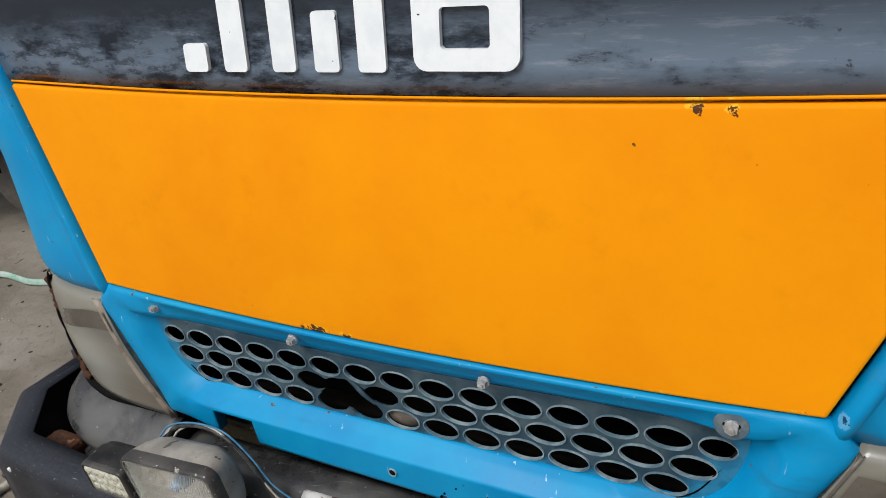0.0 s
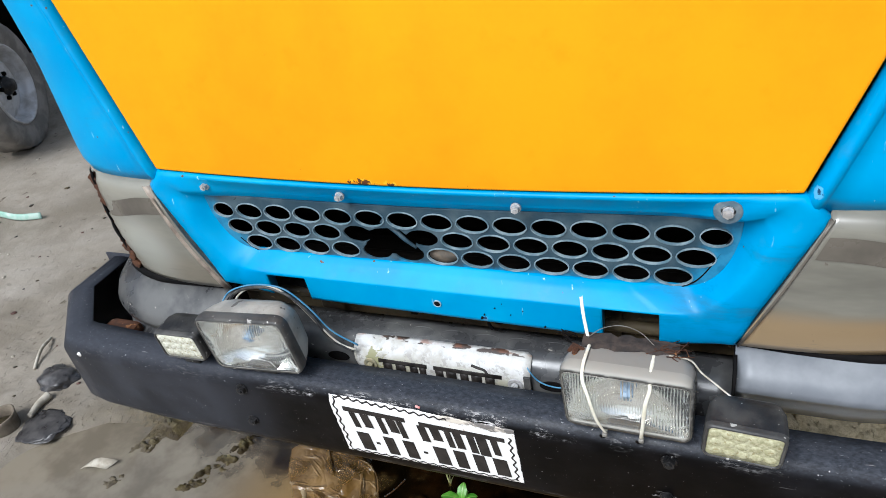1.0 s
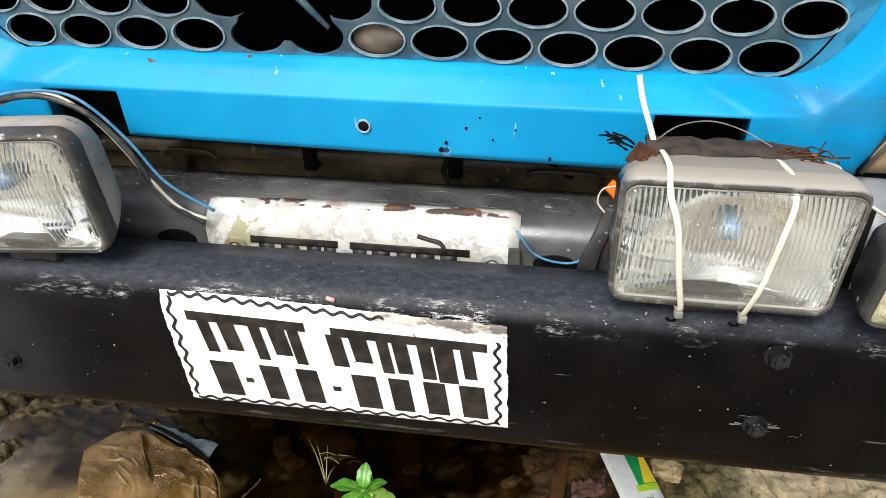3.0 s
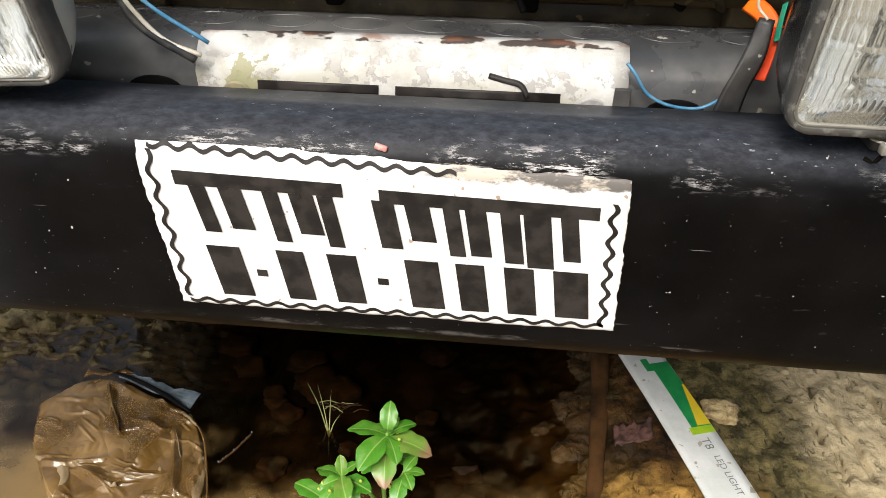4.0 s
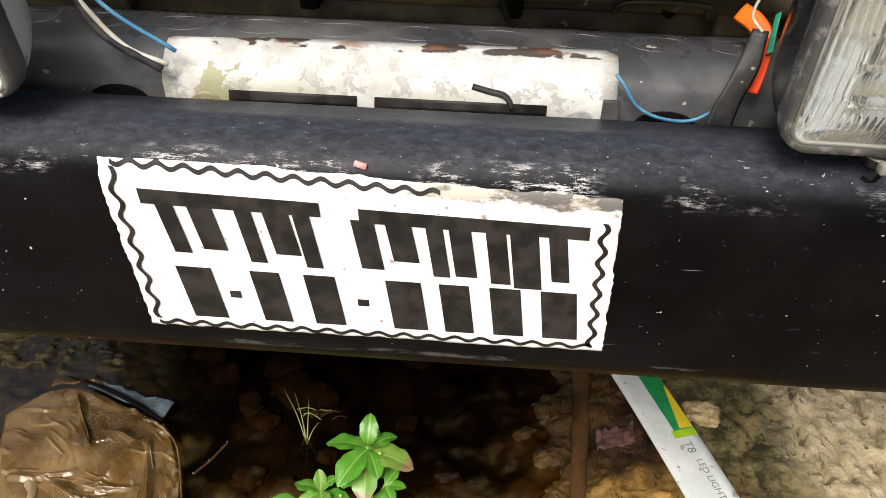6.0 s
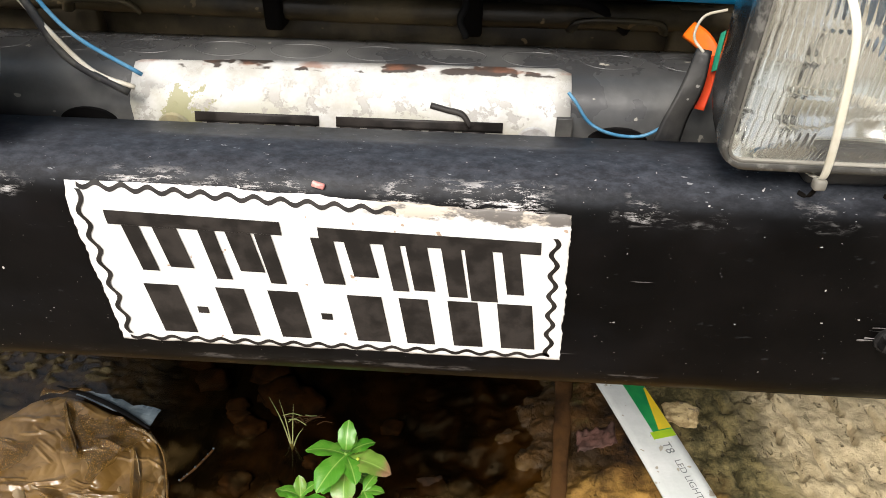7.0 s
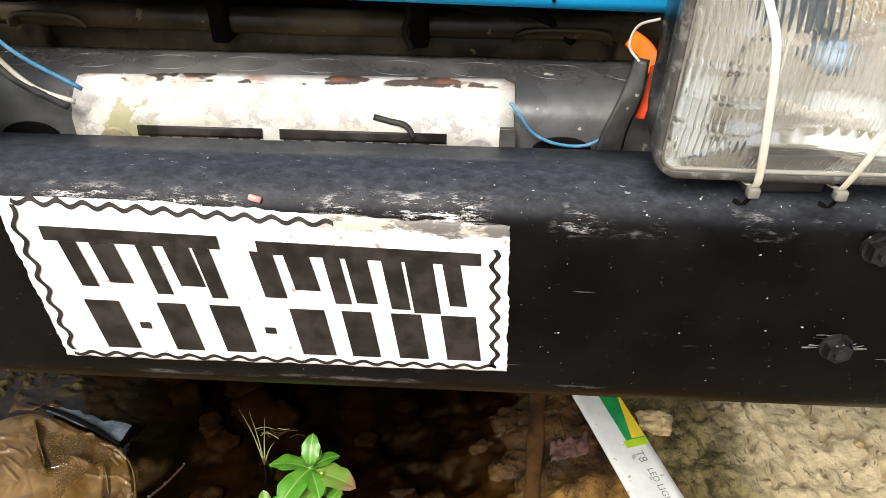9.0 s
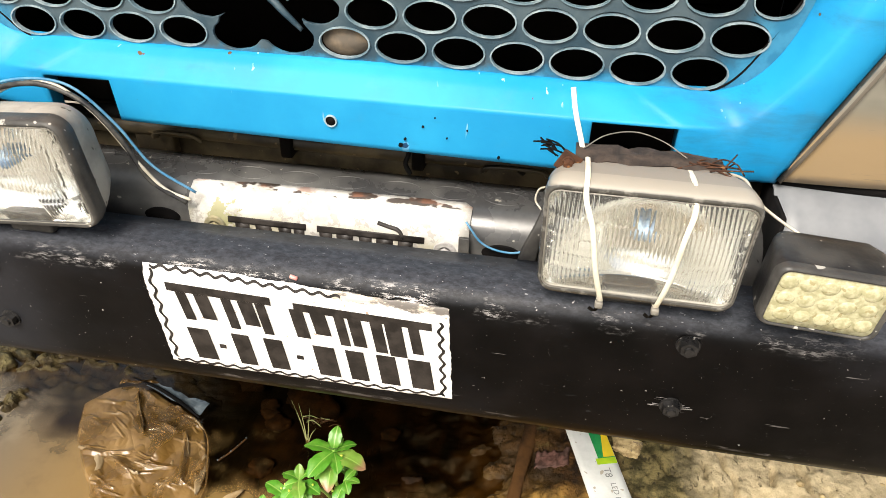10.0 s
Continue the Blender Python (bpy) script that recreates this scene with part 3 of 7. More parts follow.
    tread = calc(n, l, "MULTIPLY", band(n, l, z, 0.006, 0.022), band(n, l, calc(n, l, "ABSOLUTE", calc(n, l, "SUBTRACT", x, -1.15)), 0.5, 0.3))
    col = blend(n, l, calc(n, l, "MULTIPLY", tread, 0.28), col, blend(n, l, band(n, l, noise_node(n, l, c, 26, 5, 0.7), 0.4, 0.6), (0.045, 0.042, 0.028), (0.15, 0.128, 0.085)))
    l.new(col, p.inputs["Base Color"])
    l.new(blend(n, l, wet, (0.85, 0.85, 0.85), (0.50, 0.50, 0.50)), p.inputs["Roughness"])
    p.inputs["Specular IOR Level"].default_value = 0.2
    near = calc(n, l, "MULTIPLY", band(n, l, far.outputs["Value"], 1.0, 1.8, 1.0, 0.35), band(n, l, deep, 0.0, 0.7, 1.0, 0.12))
    relief(n, l, p, calc(n, l, "MULTIPLY", near, calc(n, l, "ADD", calc(n, l, "ADD", noise_node(n, l, c, 20, 8, 0.7), calc(n, l, "MULTIPLY", fine, 0.6)), calc(n, l, "MULTIPLY", pits, -0.9))), 0.9, 0.011)
    return m


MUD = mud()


def water():
    m, n, l, p = nodes_of("murky_brown_puddle_water")
    c = place_of(n)
    sep = n.new("ShaderNodeSeparateXYZ")
    l.new(c, sep.inputs[0])
    clear = n.new("ShaderNodeBsdfTransparent")
    clear.inputs[0].default_value = (0.60, 0.45, 0.25, 1)
    # silt, its colour lifted to carry the bright sky reflected in the water
    silt = n.new("ShaderNodeBsdfDiffuse")
    l.new(blend(n, l, band(n, l, sep.outputs[0], -0.62, -1.05), (0.245, 0.155, 0.056), blend(n, l, band(n, l, noise_node(n, l, c, 3, 5, 0.6), 0.4, 0.6), (0.225, 0.195, 0.148), (0.14, 0.120, 0.090))), silt.inputs[0])
    gloss = n.new("ShaderNodeBsdfGlossy")
    gloss.inputs["Roughness"].default_value = 0.035
    body, top = n.new("ShaderNodeMixShader"), n.new("ShaderNodeMixShader")
    cloud = band(n, l, calc(n, l, "ADD", calc(n, l, "MULTIPLY", noise_node(n, l, c, 7, 5), 0.9), calc(n, l, "ADD", calc(n, l, "MULTIPLY", calc(n, l, "ABSOLUTE", calc(n, l, "ADD", sep.outputs[0], 0.12)), 0.30), calc(n, l, "MULTIPLY", calc(n, l, "SUBTRACT", sep.outputs[1], 0.12), -1.6))), 0.43, 0.78, 0.0, 0.78)
    l.new(cloud, body.inputs[0])
    l.new(clear.outputs[0], body.inputs[1])
    l.new(silt.outputs[0], body.inputs[2])
    fres = n.new("ShaderNodeFresnel")
    fres.inputs[0].default_value = 1.54
    l.new(fres.outputs[0], top.inputs[0])
    l.new(body.outputs[0], top.inputs[1])
    l.new(gloss.outputs[0], top.inputs[2])
    l.new(top.outputs[0], n["Material Output"].inputs[0])
    b = n.new("ShaderNodeBump")
    b.inputs["Strength"].default_value, b.inputs["Distance"].default_value = 0.10, 0.004
    l.new(noise_node(n, l, c, 14, 3), b.inputs["Height"])
    l.new(b.outputs[0], gloss.inputs["Normal"])
    n.remove(p)
    return m


WATER = water()


def bag_film(name, first, second, cover):
    m, n, l, p = nodes_of(name)
    c = place_of(n)
    clear = n.new("ShaderNodeBsdfTransparent")
    clear.inputs[0].default_value = (0.75, 0.62, 0.42, 1)
    l.new(blend(n, l, band(n, l, noise_node(n, l, c, 11, 3), 0.40, 0.64), first, second), p.inputs["Base Color"])
    p.inputs["Roughness"].default_value = 0.30
    p.inputs["Coat Weight"].default_value = 0.8
    p.inputs["Coat Roughness"].default_value = 0.10
    mix = n.new("ShaderNodeMixShader")
    l.new(band(n, l, noise_node(n, l, c, 7, 1), 0.3, 0.65, *cover), mix.inputs[0])
    l.new(clear.outputs[0], mix.inputs[1])
    l.new(p.outputs[0], mix.inputs[2])
    l.new(mix.outputs[0], n["Material Output"].inputs[0])
    return m


FILM = bag_film("crumpled_brown_plastic_film", (0.155, 0.085, 0.021), (0.30, 0.185, 0.073), (0.40, 0.76))
# lighter film colour stands for sky reflected off the tilted folds
FILM_GLEAM = bag_film("sky_gleam_plastic_film", (0.26, 0.185, 0.095), (0.46, 0.37, 0.24), (0.35, 0.85))
GLASS = glassy("tinted_windscreen_glass", (0.25, 0.3, 0.3), 0.03, 0.1)

# ---- building helpers ----


def thing(name, at, label, category, group="", kind=""):
    ob = new(name)
    ob.location = at
    ob.empty_display_size = 0.05
    bpy.context.view_layer.update()
    return tagged(ob, label, category, group, kind)


def part(name, bm, material, parent=None, label="", smooth=True, thick=0.0, bevel=0.0, recalc=True):
    """Links a bmesh, in world coordinates, as one mesh under a thing or part."""
    me = bpy.data.meshes.new(name)
    if recalc:
        bmesh.ops.recalc_face_normals(bm, faces=bm.faces)
    bm.to_mesh(me)
    bm.free()
    me.materials.append(material)
    for f in me.polygons:
        f.use_smooth = smooth
    ob = new(name, me)
    if parent:
        ob.parent = parent
        bpy.context.view_layer.update()
        ob.matrix_parent_inverse = parent.matrix_world.inverted()
    if thick:
        mod = ob.modifiers.new("thickness", "SOLIDIFY")
        mod.thickness, mod.offset = thick, 0.0
    if bevel:
        mod = ob.modifiers.new("edges", "BEVEL")
        mod.width, mod.segments, mod.limit_method, mod.angle_limit = bevel, 2, "ANGLE", radians(40)
        mod.harden_normals = False
    if label:
        ob["label"] = label
    return ob


def sheet(rows, bm=None):
    """Quads over a grid of points given row by row."""
    bm = bm or bmesh.new()
    vs = [[bm.verts.new(p) for p in row] for row in rows]
    for a, b in zip(vs, vs[1:]):
        for i in range(len(a) - 1):
            bm.faces.new((a[i], a[i + 1], b[i + 1], b[i]))
    return bm


def box(x0, x1, y0, y1, z0, z1, r=0.0, bm=None, turn=None, seg=2):
    """A block with rounded edges, added to bm."""
    out = bm or bmesh.new()
    tmp = bmesh.new()
    bmesh.ops.create_cube(tmp, size=1)
    mid = Vector(((x0 + x1) / 2, (y0 + y1) / 2, (z0 + z1) / 2))
    for v in tmp.verts:
        v.co = Vector((v.co.x * (x1 - x0), v.co.y * (y1 - y0), v.co.z * (z1 - z0)))
    if r:
        bmesh.ops.bevel(tmp, geom=tmp.edges[:], offset=r, segments=seg, affect="EDGES", profile=0.5)
    m = Matrix.Translation(mid) @ (turn or Matrix())
    add(out, tmp, m)
    return out


def add(out, tmp, m=None):
    index = {}
    for v in tmp.verts:
        index[v] = out.verts.new(m @ v.co if m else v.co)
    for f in tmp.faces:
        try:
            out.faces.new([index[v] for v in f.verts])
        except ValueError:
            pass
    tmp.free()


def rod(a, b, r, r2=None, seg=12, bm=None, caps=True):
    out = bm or bmesh.new()
    a, b = Vector(a), Vector(b)
    tmp = bmesh.new()
    bmesh.ops.create_cone(tmp, cap_ends=caps, segments=seg, radius1=r, radius2=r if r2 is None else r2, depth=(b - a).length)
    m = Matrix.Translation((a + b) / 2) @ (b - a).to_track_quat("Z", "Y").to_matrix().to_4x4()
    add(out, tmp, m)
    return out


def smooth_line(pts, steps=8):
    """Points along a Catmull-Rom line through pts."""
    pts = [Vector(p) for p in pts]
    pts = [2 * pts[0] - pts[1]] + pts + [2 * pts[-1] - pts[-2]]
    out = []
    for i in range(1, len(pts) - 2):
        p0, p1, p2, p3 = pts[i - 1:i + 3]
        for k in range(steps):
            t = k / steps
            out.append(0.5 * (2 * p1 + (p2 - p0) * t + (2 * p0 - 5 * p1 + 4 * p2 - p3) * t * t + (3 * p1 - p0 - 3 * p2 + p3) * t ** 3))
    out.append(pts[-2])
    return out


def tube(pts, r, seg=8, steps=8, bm=None, flat=1.0, axis=None):
    """A bent round (or flat) tube along a smooth line; r may be a function of 0..1."""
    bm = bm or bmesh.new()
    line = smooth_line(pts, steps)
    rings = []
    side = None
    for i, p in enumerate(line):
        d = (line[min(i + 1, len(line) - 1)] - line[max(i - 1, 0)]).normalized()
        if axis:
            side = Vector(axis)
        elif side is None:
            side = d.orthogonal()
        side = (side - d * side.dot(d)).normalized()
        up = d.cross(side)
        rr = r(i / (len(line) - 1)) if callable(r) else r
        rings.append([bm.verts.new(p + (side * math.cos(a) + up * math.sin(a) * flat) * rr) for a in (2 * math.pi * k / seg for k in range(seg))])
    for a, b in zip(rings, rings[1:]):
        for k in range(seg):
            bm.faces.new((a[k], a[(k + 1) % seg], b[(k + 1) % seg], b[k]))
    bm.faces.new(rings[0][::-1])
    bm.faces.new(rings[-1])
    return bm


def outline_plate(loops, y0, y1, to_world=None):
    """A plate in the x-z plane: outer loop first, then holes, given as lists of (x, z); from depth y0 to y1."""
    bm = bmesh.new()
    edges = []
    for loop in loops:
        vs = [bm.verts.new((x, y0, z)) for x, z in loop]
        edges += [bm.edges.new((vs[i], vs[(i + 1) % len(vs)])) for i in range(len(vs))]
    bmesh.ops.triangle_fill(bm, use_beauty=True, use_dissolve=False, edges=edges)
    ret = bmesh.ops.extrude_face_region(bm, geom=bm.faces[:])
    for v in ret["geom"]:
        if isinstance(v, bmesh.types.BMVert):
            v.co.y = y1
    if to_world:
        for v in bm.verts:
            v.co = to_world(v.co)
    return bm


def bezier(p, t):
    s = 1 - t
    return tuple(s ** 3 * a + 3 * s * s * t * b + 3 * s * t * t * c + t ** 3 * d for a, b, c, d in zip(*p))


def hexbolt(name, at, r, parent, washer=0.0, material=None, normal=(0, -1, 0), label=""):
    n = Vector(normal)
    at = Vector(at)
    bm = bmesh.new()
    rod(at, at + n * 0.003, r * 1.2, r * 1.15, 18, bm)
    rod(at + n * 0.003, at + n * 0.011, r, r * 0.9, 6, bm)
    rod(at + n * 0.010, at + n * 0.014, r * 0.5, r * 0.42, 10, bm)
    bolt = part(name, bm, material or STEEL, parent, label, smooth=False)
    if washer:
        part("washer", rod(at, at + n * 0.003, washer, washer * 0.94, 20), material or WASHER, bolt, "dull round washer", smooth=False)
    return bolt


# ---- ground ----


def soft(a, b, v):
    t = min(1.0, max(0.0, (v - a) / (b - a)))
    return t * t * (3 - 2 * t)


def near_line(x, y, line):
    """Distance in plan from a bent line."""
    best = 9.0
    for (ax, ay), (bx, by) in zip(line, line[1:]):
        t = min(1.0, max(0.0, ((x - ax) * (bx - ax) + (y - ay) * (by - ay)) / ((bx - ax) ** 2 + (by - ay) ** 2)))
        best = min(best, math.hypot(x - ax - t * (bx - ax), y - ay - t * (by - ay)))
    return best


TREADS = (((-1.30, 0.34), (-1.33, 0.18), (-1.36, 0.03), (-1.38, -0.12), (-1.40, -0.34)), ((-0.98, 0.22), (-1.01, 0.13), (-1.07, 0.0), (-1.10, -0.08)))


CRACKS = (((0.671, 0.402), (0.672, 0.365), (0.694, 0.338), (0.702, 0.300), (0.718, 0.285), (0.719, 0.243), (0.725, 0.194)), ((0.656, 0.300), (0.656, 0.268)), ((0.795, 0.403), (0.796, 0.367), (0.803, 0.341)), ((0.807, 0.319), (0.803, 0.278)), ((0.578, 0.367), (0.584, 0.332)), ((0.567, 0.202), (0.566, 0.173)), ((0.68, 0.224), (0.682, 0.195)), ((0.86, 0.36), (0.872, 0.28), (0.866, 0.22)), ((0.76, 0.17), (0.772, 0.11)))


def ground_z(x, y):
    """Muddy yard: a hollow with water before and under the truck, a raised silt bank beside it, tyre-tread ridges in the water."""
    p = Vector((x, y, 0))
    rough = 0.010 * noise.fractal(p * 7.0, 1.0, 2.0, 5) + 0.016 * noise.noise(p * 1.7)
    bank = soft(0.14, 0.62, x + 0.25 * (0.25 - y) + 0.05 * noise.noise(p * 6))
    hollow = -0.058 * (1 - soft(0.45, 1.1, math.hypot((x + 0.30) / 1.0, (y - 0.10) / 0.75)))
    hollow = min(hollow, -0.034 * (1 - soft(0.55, 1.05, math.hypot((x + 1.40) / 0.52, (y + 0.22) / 0.48))))
    shelf = soft(-0.12, 0.40, x + 0.12 * (0.35 - y) + 0.10 * noise.noise(p * 8) + 0.09 * noise.noise(p * 21))
    hollow *= 1 - shelf
    far = soft(0.9, 2.0, -x)
    z = 0.040 * bank + 0.008 * shelf + hollow + rough * (0.4 + 0.6 * bank + 0.5 * far) + 0.016 * far * (1 - soft(0.0, 0.02, -hollow))
    if -1.6 < x < -0.40 and -0.5 < y < 0.9:
        lumps = noise.fractal(p * 17.0, 0.8, 2.1, 4)
        for line in TREADS:
            d = near_line(x, y, line) + 0.030 * noise.noise(p * 11) + 0.022 * noise.noise(p * 5 + Vector((2, 9, 0)))
            z = max(z, z * 0.2 + (0.010 + 0.030 * noise.fractal(p * 44.0, 0.6, 2.2, 5)) * (1 - soft(0.004, 0.060, d)) * soft(-0.20, 0.25, noise.noise(p * 9 + Vector((5, 1, 0)))) - 0.03 * soft(0.03, 0.07, d))
        mound = soft(0.24, 0.36, y + 0.06 * noise.noise(p * 7)) * soft(0.42, 0.66, -x)
        fine = noise.fractal(p * 38.0, 0.7, 2.1, 4)
        z += mound * (0.034 + 0.012 * lumps + 0.010 * fine - 0.020 * soft(0.15, 0.35, noise.noise(Vector((x * 34, y * 60, 7)))))
    if -0.15 < x < 0.45 and -0.2 < y < 0.7:                # wet lumps where the bank runs into the water
        z += 0.009 * soft(-0.10, 0.05, x) * (1 - soft(0.32, 0.45, x)) * noise.fractal(p * 27.0, 0.6, 2.3, 5)
    if x > 0.25 and -0.4 < y < 1.0:
        shorts = soft(0.30, 0.48, noise.noise(Vector((x * 42 + y * 16, y * 15 - x * 6, 4.0))))
        if x < 0.95 and 0.05 < y < 0.45:
            wx_, wy_ = x + 0.012 * noise.noise(p * 20) + 0.003 * noise.noise(p * 45), y + 0.008 * noise.noise(p * 22 + Vector((4, 4, 0)))
            for line in CRACKS:
                d = near_line(wx_, wy_, line)
                if d < 0.05:
                    z -= 0.019 * (1 - soft(0.001, 0.0075, d)) - 0.005 * (1 - soft(0.0, 0.03, abs(d - 0.014)))
        z += (1 - soft(0.95, 1.2, x)) * bank * (0.0075 * noise.fractal(p * 26.0, 0.8, 2.1, 4) - 0.009 * shorts * soft(0.40, 0.6, x))
    return z


def spaced(edges):
    out = []
    for a, b, n in edges:
        out += [a + (b - a) * i / n for i in range(n)]
    return out + [edges[-1][1]]


xs = spaced(((-400, -20, 6), (-20, -6, 14), (-6, -2.4, 36), (-2.4, -1.5, 40), (-1.5, -0.9, 75), (-0.9, 0.28, 150), (0.28, 1.0, 170), (1.0, 1.2, 12), (1.2, 3, 22), (3, 20, 12), (20, 400, 6)))
ys = spaced(((-400, -20, 6), (-20, -3, 14), (-3, -0.5, 36), (-0.5, -0.1, 50), (-0.1, 0.6, 150), (0.6, 0.8, 20), (0.8, 4, 40), (4, 20, 16), (20, 400, 6)))
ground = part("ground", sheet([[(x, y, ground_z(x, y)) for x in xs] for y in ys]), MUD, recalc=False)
tagged(ground, "grey-brown silty muddy yard with wet hollows and litter", "ground", kind="structure")
wx, wy = spaced(((-2.1, 0.75, 40),)), spaced(((-1.1, 1.6, 40),))
pond = part("puddle_water", sheet([[(x, y, -0.004) for x in wx] for y in wy]), WATER, recalc=False)
tagged(pond, "shallow murky brown puddle under the truck's bumper", "water", kind="structure")
pond.visible_shadow = False

# ---- the truck ----
truck = thing("truck", (0, 0.9, 0), "parked light truck with an orange front panel and sky-blue cab", "truck")


def lean(z):
    """How far the cab front has leaned back at height z."""
    return 0.130 * max(0.0, z - 1.19)


def plan_curve(t, x_in):
    return bezier(((x_in, 0.012), (max(0.80, x_in + 0.08), 0.010), (0.955, 0.05), (0.968, 0.30)), t)


def inner_edge(z):
    return 0.606 + (z - 1.19) * 0.385


def orange_panel():
    rows = []
    for v in [0.0, 0.006, 0.014] + [j / 12 for j in range(1, 12)] + [0.986, 0.994, 1.0]:
        row = []
        for u in [-1.0, -0.996, -0.99] + [-1 + 2 * i / 40 for i in range(1, 40)] + [0.99, 0.996, 1.0]:
            zb = 1.178 + 0.015 * u * u
            zt = 1.543 + 0.013 * u * u
            z = zb + (zt - zb) * v
            x = u * (inner_edge(zb + (zt - zb) * v) - 0.0065)
            y = 0.008 + lean(z) - 0.010 * math.sin(math.pi * v) * (1 - u * u) + 0.004 * u * u + (0.006 if abs(u) == 1 else 0.0) + (0.003 if v in (0.0, 1.0) else 0.0)
            row.append((x, y, z))
        rows.append(row)
    # hemmed lower and upper edges, turned inwards
    rows.insert(0, [(x, y + 0.018, z - 0.001) for x, y, z in rows[0]])
    rows.append([(x, y + 0.018, z + 0.001) for x, y, z in rows[-1]])
    return part("front_panel", sheet(rows), ORANGE, truck, "bright orange hand-painted front panel", thick=0.002)


panel = orange_panel()


def side_panel(s):
    rows = []
    for j in range(25):
        z = 1.158 + (1.86 - 1.158) * j / 24
        xi = inner_edge(max(z, 1.17)) + 0.002
        corner = soft(1.158, 1.20, z)
        row = [(s * (xi + 0.002), 0.045 + lean(z), z), (s * xi, 0.024 + lean(z), z)]
        row += [(s * (xi + dx), dy + (1 - corner) * 0.012 + lean(z), z) for dx, dy in ((0.002, 0.013), (0.007, 0.0045), (0.013, 0.0015), (0.019, 0.003), (0.024, 0.008))]
        for i in range(19):
            x, y = plan_curve(i / 18, xi + 0.028)
            zz = z
            if j == 0:
                zz = z + 0.014 * soft(0.35, 1.0, i / 18)
            row.append((s * x, y + (1 - corner) * 0.012 + lean(z) * (1 - i / 18), zz))
        row += [(s * 0.975, 0.7, z), (s * 0.975, 1.55, z)]
        rows.append(row)
    rows.insert(0, [(x * 0.995, y + 0.03, z + 0.004) for x, y, z in rows[0]])
    return part("side_panel", sheet(rows), BLUE, truck, "sky-blue cab corner panel", thick=0.003)


for s in (-1, 1):
    side_panel(s)
part("panel_seal", sheet([[(u * (inner_edge(z) + 0.03), 0.045 + lean(z), z) for u in (-1, 0, 1)] for z in (1.14, 1.19, 1.60)]), BLACK_GAP, truck, "black gap behind the panel seams", thick=0.004)

rows = []
for j in range(8):
    z = 1.553 + 0.227 * j / 7
    rows.append([(u * (inner_edge(z) + 0.012), 0.010 + lean(z) + 0.010 * u * u, z + 0.013 * u * u) for u in (-1 + i / 20 for i in range(41))])
rows.insert(0, [(x, y + 0.02, z) for x, y, z in rows[0]])
part("name_strip", sheet(rows), STRIP, truck, "scuffed glossy black strip below the windscreen", thick=0.003)
part("strip_hem", tube([(u * 0.74, 0.054 + 0.010 * u * u, 1.5495 + 0.013 * u * u) for u in (-1, -0.5, 0, 0.5, 1)], 0.0022, 6, 10), ORANGE, truck, "thin orange edge under the black strip")


def leaned(c):
    """Lays a flat cut-out on the leaning strip."""
    return Vector((c.x, c.y + lean(c.z) + 0.012, c.z))


def slab(loop, r=0.0):
    return outline_plate([loop], -0.009, 0.004, leaned)


def rounded(x0, x1, z0, z1, r, n=5):
    out = []
    for cx, cz, a0 in ((x1 - r, z1 - r, 0), (x0 + r, z1 - r, 90), (x0 + r, z0 + r, 180), (x1 - r, z0 + r, 270)):
        out += [(cx + r * math.cos(radians(a0 + 90 * k / n)), cz + r * math.sin(radians(a0 + 90 * k / n))) for k in range(n + 1)]
    return out


# the white emblem: plain upright blocks and a square ring
for x0, x1, top in ((-0.300, -0.256, 1.622), (-0.224, -0.182, 1.700), (-0.136, -0.096, 1.700), (-0.064, -0.024, 1.660), (0.006, 0.048, 1.700)):
    part("emblem_block", slab(rounded(x0, x1, 1.582, top, 0.006)), LOGO, truck, "white plain emblem block", smooth=False)
part("emblem_ring", outline_plate([rounded(0.090, 0.232, 1.584, 1.700, 0.018), rounded(0.128, 0.194, 1.610, 1.659, 0.006)[::-1]], -0.011, 0.004, leaned), LOGO, truck, "white plain square emblem ring", smooth=False)
for i in range(6):
    x = -0.668 + 0.0265 * i
    part("lettering_bar", outline_plate([rounded(x, x + 0.018, 1.606 - 0.0012 * i, 1.632 - 0.0012 * i, 0.002)], 0.0045, 0.010, leaned), FAINT, truck, "faded unreadable lettering bar", smooth=False)

# ---- grille and its surround ----


def settle(x, z):
    """The grille plate sits deeper and a little lower towards one end."""
    end = soft(-0.05, 0.40, x)
    return 0.004 + 0.010 * end, -(0.002 + 0.010 * end) * soft(1.13, 1.0, z)


def settled(c):
    dy, dz = settle(c.x, c.z)
    return Vector((c.x, c.y + dy, c.z + dz))


